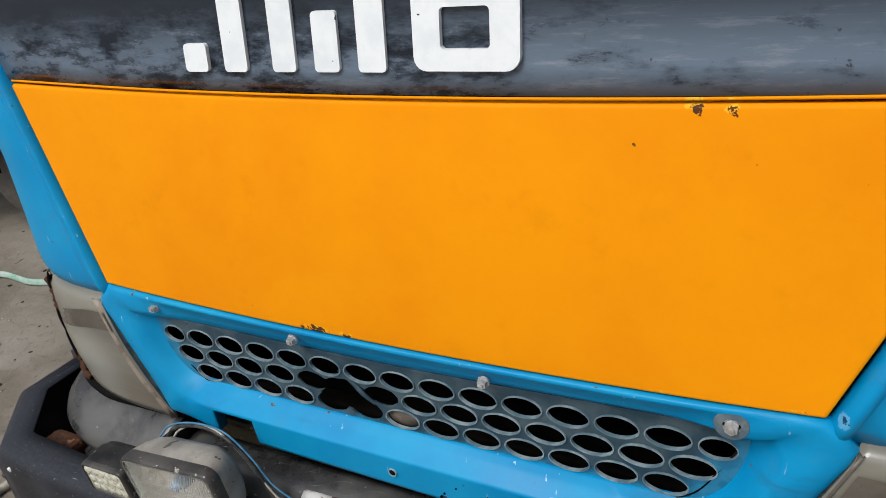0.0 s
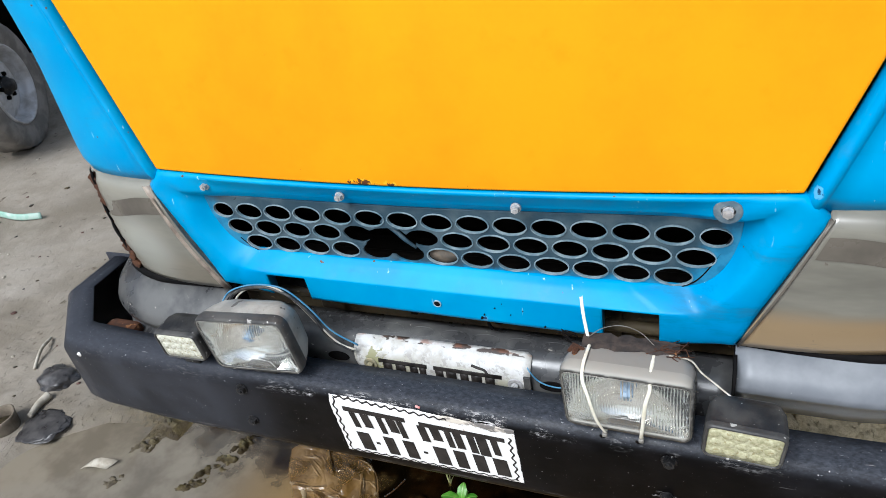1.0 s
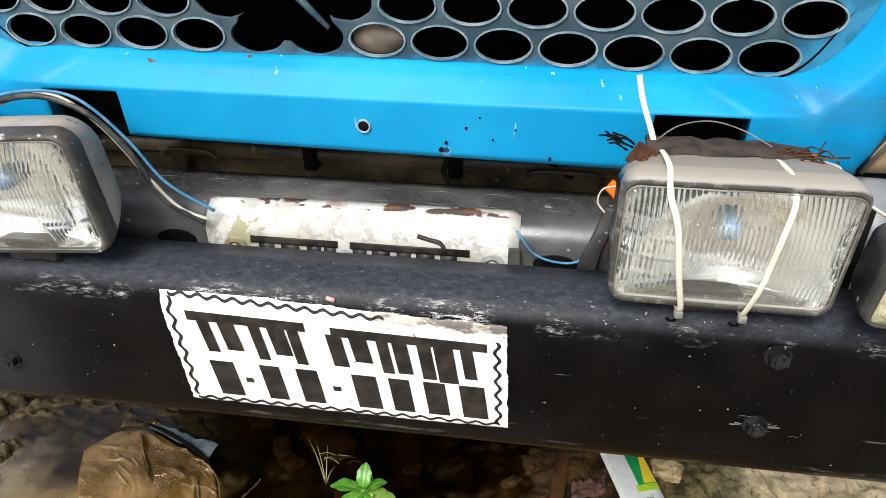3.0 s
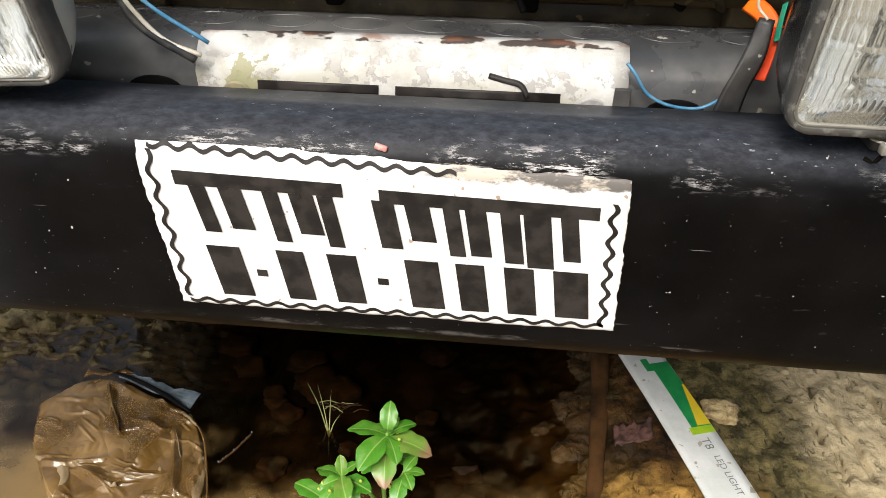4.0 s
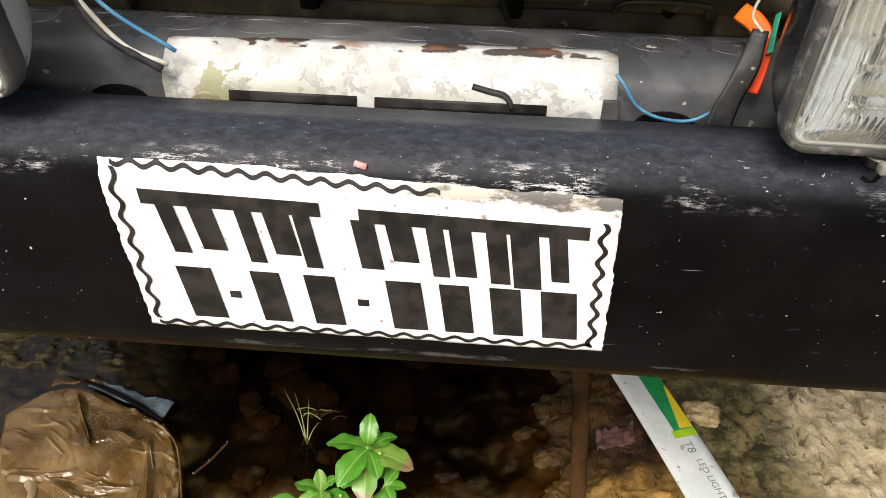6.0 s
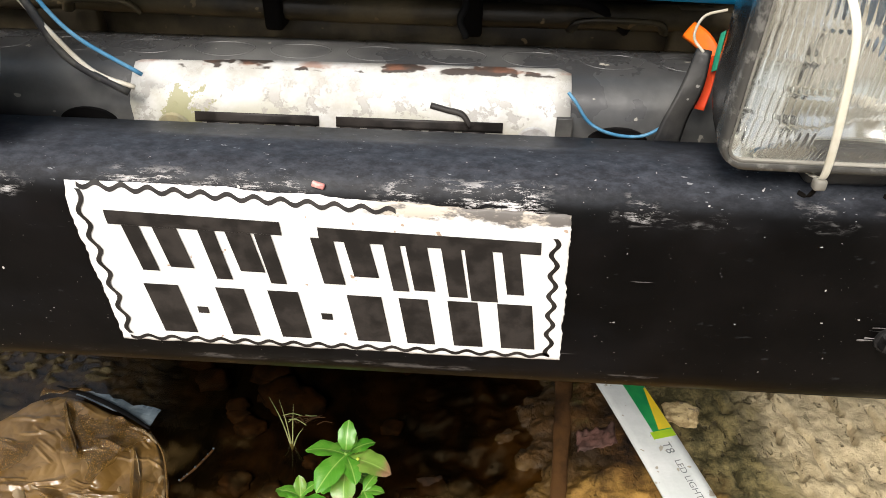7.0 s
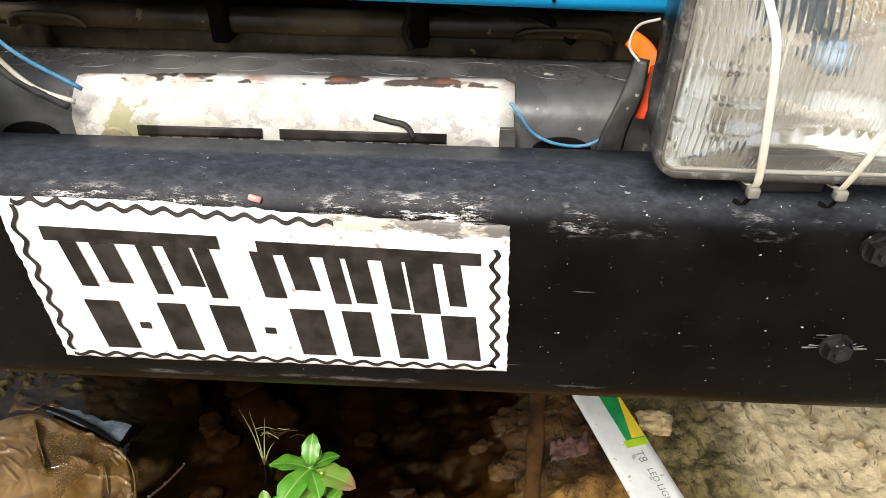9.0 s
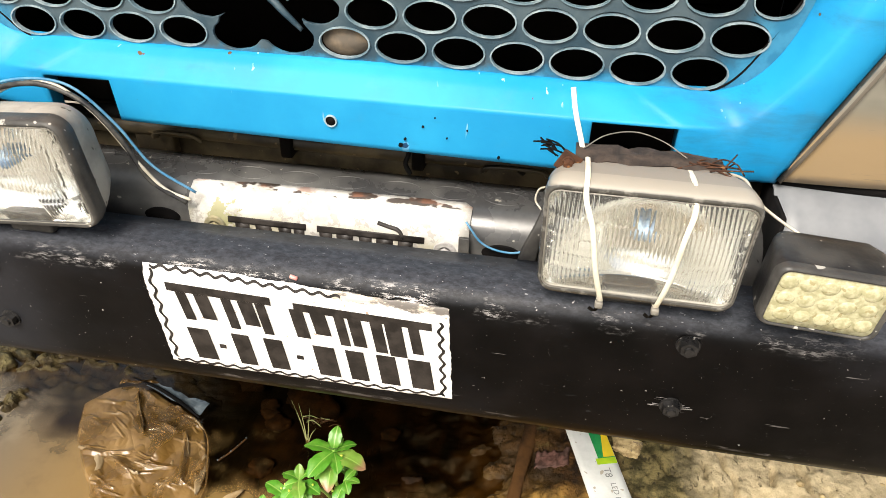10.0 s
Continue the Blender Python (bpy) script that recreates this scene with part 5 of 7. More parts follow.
def wheel(parent, at, axis_turn, radius, width, hub_side):
    """Tyre with lugs and a dished steel rim; axis along local x, turned about z."""
    m = Matrix.Translation(at) @ Matrix.Rotation(axis_turn, 4, "Z")

    def lathe(prof, seg=48, lugs=0.0):
        bm = bmesh.new()
        rows = []
        for k in range(seg + 1):
            a = 2 * math.pi * k / seg
            rows.append([m @ Vector((x, (r + (lugs if (k % 2 and abs(x) < width * 0.42 and r > radius * 0.97) else 0)) * math.cos(a), (r + (lugs if (k % 2 and abs(x) < width * 0.42 and r > radius * 0.97) else 0)) * math.sin(a))) for x, r in prof])
        sheet(rows, bm)
        bmesh.ops.remove_doubles(bm, verts=bm.verts[:], dist=1e-5)
        return bm

    w, r = width / 2, radius
    tyre = part("tyre", lathe([(-w * 0.8, r * 0.58), (-w, r * 0.7), (-w * 1.03, r * 0.85), (-w * 0.92, r * 0.95), (-w * 0.8, r * 0.985), (0, r * 0.99), (w * 0.8, r * 0.985), (w * 0.92, r * 0.95), (w * 1.03, r * 0.85), (w, r * 0.7), (w * 0.8, r * 0.58)], 64, -0.012), TYRE, parent, "dusty worn truck tyre")
    h = hub_side
    rim = part("rim", lathe([(h * w * 0.84, r * 0.62), (h * w * 0.96, r * 0.61), (h * w * 0.97, r * 0.585), (h * w * 0.80, r * 0.565), (h * w * 0.40, r * 0.535), (h * w * 0.05, r * 0.52), (h * w * 0.02, r * 0.49), (h * w * 0.22, r * 0.44), (h * w * 0.36, r * 0.38), (h * w * 0.38, r * 0.26), (h * w * 0.44, r * 0.16), (h * w * 0.44, 0.0)]), RIM, parent, "scratched grey steel rim")
    part("hub", lathe([(h * w * 0.42, r * 0.15), (h * w * 0.62, r * 0.14), (h * w * 0.80, r * 0.10), (h * w * 0.95, r * 0.09), (h * w * 0.98, 0.0)], 20), HOUSING, rim, "dark greasy hub")
    for k in range(6):
        a = 2 * math.pi * k / 6
        p = m @ Vector((h * w * 0.38, r * 0.185 * math.cos(a), r * 0.185 * math.sin(a)))
        q = m @ Vector((h * w * 0.60, r * 0.185 * math.cos(a), r * 0.185 * math.sin(a)))
        part("wheel_nut", rod(p, q, 0.016, seg=6), DARK, rim, smooth=False)
    return tyre


for s in (-1, 1):
    wh = new("wheel")
    wh.parent = truck
    bpy.context.view_layer.update()
    wh.matrix_parent_inverse = truck.matrix_world.inverted()
    wheel(wh, (s * 0.80, 1.05, 0.38 + ground_z(s * 0.8, 1.05)), 0, 0.38, 0.2, s)
    wh2 = new("wheel")
    wh2.parent = truck
    wh2.matrix_parent_inverse = truck.matrix_world.inverted()
    wheel(wh2, (s * 0.80, 3.0, 0.39 + ground_z(s * 0.8, 3.0)), 0, 0.38, 0.2, s)
part("front_axle", rod((-0.75, 1.05, 0.40), (0.75, 1.05, 0.40), 0.05), DARK, truck)
part("rear_axle", rod((-0.75, 3.0, 0.41), (0.75, 3.0, 0.41), 0.05), DARK, truck)
for s in (-1, 1):
    for y in (1.05, 3.0):
        part("leaf_spring", box(s * 0.5 - 0.04, s * 0.5 + 0.04, y - 0.05, y + 0.05, 0.42, 0.66), DARK, truck)
part("engine", box(-0.42, 0.42, 0.30, 1.5, 0.36, 0.80, 0.05), DARK, truck, "near-black engine underside")
part("cargo_bed", box(-0.98, 0.98, 1.62, 4.7, 0.82, 1.30, 0.015), BLUE, truck, "plain blue cargo bed")

# ---- black steel channel bumper in front of the truck ----
bar = thing("steel_bumper", (0, -0.11, 0.6), "black scuffed steel channel bumper bolted before the truck", "bumper")
FACE = [(0.080, 0.7905), (0.050, 0.7920), (0.030, 0.7905), (0.017, 0.785), (0.007, 0.775), (0.0015, 0.763), (0.0, 0.750), (0.0, 0.690), (0.0, 0.640), (0.0, 0.612), (0.001, 0.600), (0.006, 0.589), (0.016, 0.582), (0.060, 0.581)]
FRONT = -0.152


def channel():
    plan = [(-1.135, 0.205), (-1.140, 0.035), (-0.985, -0.132)]
    plan += [(-0.93 + 1.86 * i / 30, FRONT + 0.010 * soft(0.7, 0.95, abs(-0.93 + 1.86 * i / 30))) for i in range(31)]
    plan += [(0.985, -0.132), (1.140, 0.035), (1.135, 0.205)]
    rows = []
    for i, (x, y) in enumerate(plan):
        a, b = Vector(plan[max(i - 1, 0)]), Vector(plan[min(i + 1, len(plan) - 1)])
        p = Vector((x, y))
        d1 = (p - a).normalized() if i else (b - p).normalized()
        d2 = (b - p).normalized() if i < len(plan) - 1 else d1
        n1, n2 = Vector((-d1.y, d1.x)), Vector((-d2.y, d2.x))
        nn = (n1 + n2).normalized()
        k = 1 / max(0.5, nn.dot(n1))
        rows.append([(x + nn.x * d * k, y + nn.y * d * k, z) for d, z in FACE])
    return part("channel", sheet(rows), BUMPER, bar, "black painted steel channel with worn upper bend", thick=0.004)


channel()
for s in (-1, 1):
    part("rusty_lump", box(s * 0.90 - 0.05, s * 0.90 + 0.05, -0.06, 0.0, 0.70, 0.76, 0.015), RUST, bar, "rusty bracket inside the bumper end", smooth=False)
    part("end_plate", box(s * 1.09 - 0.05, s * 1.09 + 0.05, 0.200, 0.206, 0.60, 0.80, 0.001), BUMPER, bar)
    part("mount_arm", box(s * 0.40 - 0.03, s * 0.40 + 0.03, -0.10, 0.18, 0.64, 0.74, 0.004), DARK, bar)
part("end_bracket", box(0.80, 0.84, -0.12, 0.10, 0.68, 0.765, 0.004, turn=Matrix.Rotation(-0.5, 4, "Z")), BUMPER, bar, "black bracket inside the bumper end")
for x, z, m in ((0.439, 0.760, BOLT_BLACK), (0.438, 0.663, BOLT_BLACK), (-0.441, 0.753, BOLT_BLACK), (-0.446, 0.655, BOLT_BLACK)):
    hexbolt("bumper_bolt", (x, FRONT - 0.001, z), 0.0115, bar, 0.0, m)
rng = random.Random(17)
for k in range(9):
    x, z = 0.428 + rng.uniform(-0.035, 0.012), 0.667 + rng.uniform(-0.010, 0.008)
    run = rng.uniform(0.010, 0.032)
    part("paint_scratch", sheet([[(x + run * t, FRONT - 0.0026, z + rng.uniform(-0.0008, 0.0008) + 0.003 * t * (k % 3 - 1) + e) for t in (0, 0.33, 0.66, 1)] for e in (0, rng.uniform(0.0006, 0.0014))]), SCRATCH, bar, thick=0.0003)
part("drilled_hole", rod((-0.925, -0.145, 0.760), (-0.925, -0.139, 0.760), 0.006, seg=14), WHITE, bar, "small white spot")


def on_face(x, z, lift=0.0):
    """The bumper's front surface at height z."""
    d = 0.0
    for (da, za), (db, zb) in zip(FACE[2:], FACE[3:]):
        if zb <= z <= za:
            d = da + (db - da) * (za - z) / max(1e-6, za - zb)
            break
    return (x, FRONT - 0.0022 - lift + d, z)


# painted white board with black bars in place of its writing
TL, TR, BR, BL = Vector((-0.224, 0.7790)), Vector((0.167, 0.7660)), Vector((0.174, 0.6205)), Vector((-0.212, 0.6185))


def board(u, v, lift=0.0):
    p = (TL * (1 - u) + TR * u) * (1 - v) + (BL * (1 - u) + BR * u) * v
    return on_face(p.x, p.y, lift)


def painted(u0, v0, u1, v1, lift, n=2, m=2, wave=0.0, bm=None, skew=0.0):
    rows = [[board(u0 + (u1 - u0) * i / n + skew * (j / m), v0 + (v1 - v0) * j / m + wave * math.sin(i * 1.57), lift) for i in range(n + 1)] for j in range(m + 1)]
    return sheet(rows, bm)


def ragged_board():
    """The white ground, its brushed edge wandering by a millimetre or two."""
    rows = []
    n, m = 180, 70
    for j in range(m + 1):
        row = []
        for i in range(n + 1):
            u, v = i / n, j / m
            du = 0.0045 * noise.noise(Vector((v * 9, u, 3.1))) + 0.003 * noise.noise(Vector((v * 34, u, 8.2)))
            dv = 0.010 * noise.noise(Vector((u * 11, v, 5.7))) + 0.008 * noise.noise(Vector((u * 42, v, 1.4)))
            row.append(board(u + du * (soft(0.03, 0, u) + soft(0.97, 1, u)), v + dv * (soft(0.06, 0, v) + soft(0.94, 1, v)), 0.0))
        rows.append(row)
    return sheet(rows)


sign = part("painted_board", ragged_board(), BOARD, bar, "white hand-painted number board", thick=0.0008)


def wavy(u0, v0, u1, v1, count, w):
    rows = []
    n = count * 8
    for i in range(n + 1):
        t = i / n
        off = 0.010 * math.sin(2 * math.pi * t * count)
        u, v = u0 + (u1 - u0) * t, v0 + (v1 - v0) * t
        if abs(u1 - u0) > abs(v1 - v0):
            rows.append([board(u, v + off * 1.3 - w * 2.2, 0.0012), board(u, v + off * 1.3 + w * 2.2, 0.0012)])
        else:
            rows.append([board(u + off * 0.7 - w, v, 0.0012), board(u + off * 0.7 + w, v, 0.0012)])
    return sheet(rows)


for a in ((0.025, 0.030, 0.66, 0.040, 12), (0.02, 0.972, 0.975, 0.966, 17), (0.026, 0.05, 0.024, 0.95, 6), (0.972, 0.13, 0.972, 0.97, 6)):
    part("wavy_border", wavy(*a, 0.0052), INK, sign, "black wavy painted border")
# first line: two head bars with bars hanging from them; second line: separate bars
for u0, u1 in ((0.07, 0.425), (0.50, 0.945)):
    part("writing_bar", painted(u0, 0.145 if u0 < 0.1 else 0.16, u1, 0.225 if u0 < 0.1 else 0.24, 0.0012, 10, 2), INK, sign)
for u, w, low in ((0.115, 0.036, 0.50), (0.185, 0.050, 0.47), (0.27, 0.034, 0.53), (0.335, 0.052, 0.47), (0.385, 0.034, 0.54), (0.505, 0.046, 0.52), (0.575, 0.052, 0.46), (0.645, 0.034, 0.54), (0.695, 0.044, 0.53), (0.765, 0.040, 0.56), (0.82, 0.056, 0.58), (0.885, 0.036, 0.52)):
    part("writing_bar", painted(u - w / 2, 0.225, u + w / 2, low, 0.0013, 2, 4, skew=0.012), INK, sign)
for u, w in ((0.135, 0.075), (0.285, 0.062), (0.40, 0.066), (0.575, 0.074), (0.68, 0.062), (0.785, 0.064), (0.895, 0.074)):
    part("writing_bar", painted(u - w / 2, 0.59, u + w / 2, 0.92, 0.0012, 2, 4, skew=0.010), INK, sign)
for u in (0.212, 0.487):
    part("writing_bar", painted(u - 0.012, 0.73, u + 0.012, 0.775, 0.0012, 1, 1), INK, sign)
part("red_wax_spot", box(-0.030, -0.020, -0.1480, -0.1440, 0.778, 0.7825, 0.0012, turn=Matrix.Rotation(0.3, 4, "Y")), surface("pink_wax", (0.6, 0.22, 0.2), (0.66, 0.42, 0.38), 200, 0.6), bar, "small pinkish smear")

# ---- white plate bent over the grey bumper ----
plate = thing("plate_holder", (-0.02, -0.03, 0.70), "peeling white bent metal plate on the grey inner bumper", "plate")
prof = [(-0.002, 0.8235), (-0.010, 0.8222), (-0.020, 0.8165), (-0.030, 0.807), (-0.037, 0.795), (-0.041, 0.780), (-0.042, 0.76), (-0.042, 0.72), (-0.042, 0.69)]
PX0, PX1 = -0.213, 0.172
rows = []
for i in range(29):
    u = i / 28
    e = 0.010 * (soft(0.07, 0, u) + soft(0.93, 1, u))
    row = []
    for k, (y, z) in enumerate(prof):
        x = PX0 + (PX1 - PX0) * u
        if k == 0:
            x += e * (1 if u < 0.5 else -1)
        x += (0.022 if u < 0.5 else -0.006) * soft(0.80, 0.70, z) * (soft(0.25, 0, u) + soft(0.75, 1, u))
        row.append((x, y - 0.003, z - 0.002 + 0.003 * u))
    rows.append(row)
body = part("plate_body", sheet(rows), PEEL, plate, "peeling white painted sheet", thick=0.002)


def plate_y(z):
    for (ya, za), (yb, zb) in zip(prof, prof[1:]):
        if zb <= z + 0.0005 <= za:
            return ya + (yb - ya) * (za - z - 0.0005) / (za - zb) - 0.0052
    return prof[0][0]


def plate_bar(x0, x1, z0, z1):
    return sheet([[(x, plate_y(z), z) for x in (x0, (x0 + x1) / 2, x1)] for z in (z0 + (z1 - z0) * k / 4 for k in range(5))])


for u0, u1 in ((-0.155, -0.045), (-0.03, 0.115)):
    part("writing_bar", plate_bar(u0, u1, 0.781, 0.7895), INK, body, thick=0.0006)
for x, w in ((-0.135, 0.016), (-0.105, 0.018), (-0.075, 0.014), (-0.055, 0.012), (-0.018, 0.014), (0.008, 0.018), (0.036, 0.014), (0.062, 0.018), (0.09, 0.016)):
    part("writing_bar", plate_bar(x - 0.62 * w, x + 0.62 * w, 0.73, 0.7825), INK, body, thick=0.0006)
part("writing_bar", tube([(x, plate_y(z), z) for x, z in ((0.052, 0.801), (0.066, 0.798), (0.080, 0.795), (0.087, 0.785))], 0.003, 5, 5, flat=0.6), INK, body)
part("plate_end", box(0.160, 0.174, -0.049, -0.044, 0.70, 0.798, 0.001), FRAME_DARK, plate, "dark clip on the plate's end")
for x in (-0.175, 0.142):
    hexbolt("plate_screw", (x, -0.0450, 0.772), 0.008, body, 0.016, surface("corroded_washer", (0.38, 0.33, 0.2), (0.26, 0.24, 0.16), 60, 0.5, 0.1, 0.3) if x < 0 else STEEL)

# ---- lamps on the bumper ----


def rounded_box_lamp(name, centre, w, h, depth, turn, label, strapped):
    """A rectangular driving lamp: housing, bright reflector bowl, bulb, fluted glass with a rim."""
    ob = thing(name, centre, label, "lamp", "driving lamps on the bumper")
    m = Matrix.Translation(centre) @ turn

    def ring(scale_x, scale_z, y, r, n=6):
        return [m @ Vector((x, y, z)) for x, z in rounded(-w / 2 * scale_x, w / 2 * scale_x, -h / 2 * scale_z, h / 2 * scale_z, r, n)]

    def shell(rings, close_first=False, close_last=False):
        bm = bmesh.new()
        vs = [[bm.verts.new(p) for p in r] for r in rings]
        for a, b in zip(vs, vs[1:]):
            for i in range(len(a)):
                j = (i + 1) % len(a)
                bm.faces.new((a[i], a[j], b[j], b[i]))
        if close_first:
            bm.faces.new(vs[0])
        if close_last:
            bm.faces.new(vs[-1][::-1])
        return bm

    taper = ((0.99, 0.975, 0.018), (1.005, 0.945, 0.030), (1.0, 0.90, 0.047), (0.96, 0.83, 0.063), (0.84, 0.72, 0.078)) if strapped else ((0.985, 0.985, 0.018), (0.97, 0.97, 0.030), (0.945, 0.94, 0.045), (0.89, 0.87, 0.064), (0.78, 0.74, 0.078))
    part("housing", shell([ring(sx, sz, y, 0.020 + 0.35 * min(0.04, y - 0.018)) for sx, sz, y in taper] + [ring(0.6, 0.5, depth, 0.02)], close_last=True), SHELL_DUSTY if strapped else HOUSING_PALE, ob, "dark grey lamp shell, dusty on top" if strapped else "grey dusty rounded lamp shell")
    lw, lh = (0.943, 0.868) if strapped else (0.93, 0.90)
    frame_mat = FRAME_GLOSSY if strapped else FRAME_DARK
    part("front_frame", shell([ring(lw, lh, 0.002, 0.010), ring(lw + 0.012, lh + 0.018, -0.004, 0.012), ring(0.972, 0.968, -0.005, 0.017), ring(1.0, 1.0, 0.002, 0.020), ring(1.005, 1.005, 0.012, 0.022), ring(0.99, 0.99, 0.020, 0.022)]), frame_mat, ob, "worn glossy dark grey front frame" if strapped else "scuffed dark front frame")
    bowl = []                                     # deep dish cut off by flat shelves above and below
    for j in range(41):
        v = -1 + j / 20
        row = []
        for i in range(61):
            u = -1 + i / 30
            deep = 0.058 - 0.050 * u * u - 0.020 * v * v
            wall = soft(1.0, 0.90, abs(v)) * soft(1.0, 0.965, abs(u))
            row.append(m @ Vector((u * w * lw / 2, 0.002 + max(0.002, deep) * wall, v * h * lh / 2)))
        bowl.append(row)
    part("reflector", sheet(bowl), CHROME, ob, "bright dished reflector")
    part("lens_seal", shell([ring(lw + 0.012, lh + 0.016, -0.0042, 0.012), ring(lw + 0.004, lh + 0.006, -0.0054, 0.012), ring(lw - 0.004, lh - 0.005, -0.0042, 0.012)]), HOUSING_GREY, ob, "thin grey seal round the glass")
    # moulded glass: fine flutes above, square blocks at both sides, a clear lower field and a ribbed strip along the bottom
    n, k = 420, 66
    rows = []
    for j in range(k + 1):
        row = []
        for i in range(n + 1):
            u, v = -1 + 2 * i / n, -1 + 2 * j / k
            fl = 0.0
            if v < -0.78:
                fl = 0.0010 * abs(math.sin(u * 105))
            elif abs(u) > 0.50:
                fl = 0.0021 * abs(math.sin(u * 66)) + (0.0016 if min(abs(v - g) for g in (-0.42, -0.08, 0.26, 0.60)) < 0.035 else 0.0)
            elif v > 0.52:
                fl = 0.0008 * abs(math.sin(u * 60))
            elif v > -0.10 - 0.6 * u * u:
                fl = 0.0019 * abs(math.sin(u * 72))
            elif v > -0.30 - 0.6 * u * u:
                fl = 0.0012 * abs(math.sin(u * 105))
            rib = 0.0010 if min(abs(v + 0.78), abs(v - 0.52)) < 0.022 else 0.0
            badge = 0.0014 if 0.72 < (u / 0.20) ** 2 + ((v + 0.06) / 0.13) ** 2 < 1 else 0.0
            dome = 0.015 * (1 - u ** 6) * (1 - 0.8 * v ** 2 - 0.2 * v ** 6)
            row.append(m @ Vector((u * w * (lw - 0.004) / 2, -0.001 - dome - max(fl, rib, badge), v * h * (lh - 0.006) / 2)))
        rows.append(row)
    glass = part("lens", sheet(rows), LENS, ob, "clear fluted lamp glass", recalc=False)
    glass.visible_shadow = False
    part("bulb", rod(m @ Vector((0.0, 0.045, 0.012)), m @ Vector((0.0, 0.012, 0.012)), 0.010, 0.008, 14), BULB, ob, "blue-tinted bulb")
    coil = [m @ Vector((-0.03 + 0.07 * i / 60, 0.02, -0.018 - 0.014 * (i / 60) + 0.004 * math.sin(i * 1.3))) for i in range(61)]
    part("wire_spring", tube(coil, 0.0012, 5, 1), WIRE_PALE, ob, "pale coiled wire inside the lamp")
    return ob, m


left_turn = Matrix.Rotation(radians(-3), 4, "Y") @ Matrix.Rotation(radians(2), 4, "Z") @ Matrix.Rotation(radians(4), 4, "X")
lampL, mL = rounded_box_lamp("driving_lamp", (-0.379, -0.148, 0.883), 0.212, 0.146, 0.085, left_turn, "rectangular clear driving lamp with wires on the bumper", False)
right_turn = Matrix.Rotation(radians(-0.5), 4, "Y") @ Matrix.Rotation(radians(-1.4), 4, "Z") @ Matrix.Rotation(radians(5.5), 4, "X")
lampR, mR = rounded_box_lamp("driving_lamp", (0.3685, -0.154, 0.8825), 0.211, 0.147, 0.085, right_turn, "rectangular clear driving lamp held by two cable ties", True)
for lamp, x in ((lampL, -0.379), (lampR, 0.366)):
    part("lamp_foot", box(x - 0.03, x + 0.03, -0.135, -0.085, 0.7920, 0.83, 0.004), HOUSING, lamp, "black mounting foot")
# rusty bracket across the strapped lamp
rng = random.Random(12)
bm = sheet([[(0.290 + 0.0110 * i, -0.102 + 0.011 * k + (0.012 if k in (0, 3) else 0.002) * noise.noise(Vector((i * 1.3, k, 2))), 0.9525 - 0.003 * (k == 0) + 0.0015 * noise.noise(Vector((i * 0.6, k * 0.8, 5))) - 0.006 * soft(10, 14, i)) for i in range(15)] for k in range(4)])
part("rusty_bracket", bm, surface("rusty_dark_bracket", (0.028, 0.024, 0.022), (0.065, 0.05, 0.042), 50, 0.85, 0.1, 0.2, 0.8, 100), lampR, "flaking rusty bracket on the lamp top", smooth=False, thick=0.004)
part("bracket_ear", box(0.272, 0.294, -0.1145, -0.1115, 0.940, 0.963, 0.001, turn=Matrix.Rotation(0.5, 4, "Y")), RUST, lampR, "rusty bracket ear", smooth=False)
hexbolt("bracket_nut", (0.283, -0.1145, 0.953), 0.0055, lampR, 0.0, RUST)
for i in range(14):
    a = Vector((0.438 + rng.uniform(-.02, .02), -0.085 + rng.uniform(-.02, .02), 0.946))
    part("wire_end", tube([a, a + Vector((rng.uniform(-.02, .02), rng.uniform(-.02, .0), 0.008)), a + Vector((rng.uniform(-.035, .035), rng.uniform(-.03, .02), rng.uniform(-.004, .01)))], 0.0009, 4, 4), RUST, lampR, "frayed brown wire end")


for i in range(9):
    a = Vector((0.272 + rng.uniform(-.006, .008), -0.09 + rng.uniform(-.01, .01), 0.949))
    part("wire_end", tube([a, a + Vector((-0.008, rng.uniform(-.01, .01), 0.005)), a + Vector((rng.uniform(-.028, -.012), rng.uniform(-.012, .012), rng.uniform(-.002, .012)))], 0.001, 4, 4), BLACK_GAP, lampR, "frayed dark wire end")


def tie(pts, w=0.0029):
    return tube(pts, w, 8, 6, flat=0.3, axis=(1, 0, 0))


for x0, x1, zt in ((0.303, 0.334, 0.946), (0.407, 0.394, 0.943)):
    t = thing("cable_tie", (x1, -0.165, 0.80), "white nylon cable tie round the driving lamp", "cable tie", "cable ties on the lamp")
    part("strap", tie([(x0, -0.06, zt - 0.004), (x0, -0.098, zt + 0.006), (x0, -0.130, zt + 0.012), (x0, -0.155, zt + 0.0125), (x0 + 0.001, -0.170, zt - 0.004), ((x0 * 2 + x1) / 3, -0.179, 0.915), ((x0 + x1 * 2) / 3, -0.175, 0.86), (x1, -0.161, 0.816), (x1, -0.152, 0.808), (x1, -0.137, 0.804)]), TIE, t)
    part("tie_head", box(x1 - 0.0042, x1 + 0.0042, -0.162, -0.154, 0.802, 0.810, 0.0015), HOUSING_GREY, t, "square greyed tie head")
    part("tie_tail", tie([(x1 - 0.001, -0.157, 0.800), (x1 - 0.004, -0.156, 0.7945), (x1 - 0.010, -0.153, 0.796)], 0.002), DARK, t, "dirty tie tail")
t = thing("cable_tie", (0.297, -0.08, 0.965), "loose upright white nylon cable tie behind the lamp", "cable tie", "cable ties on the lamp")
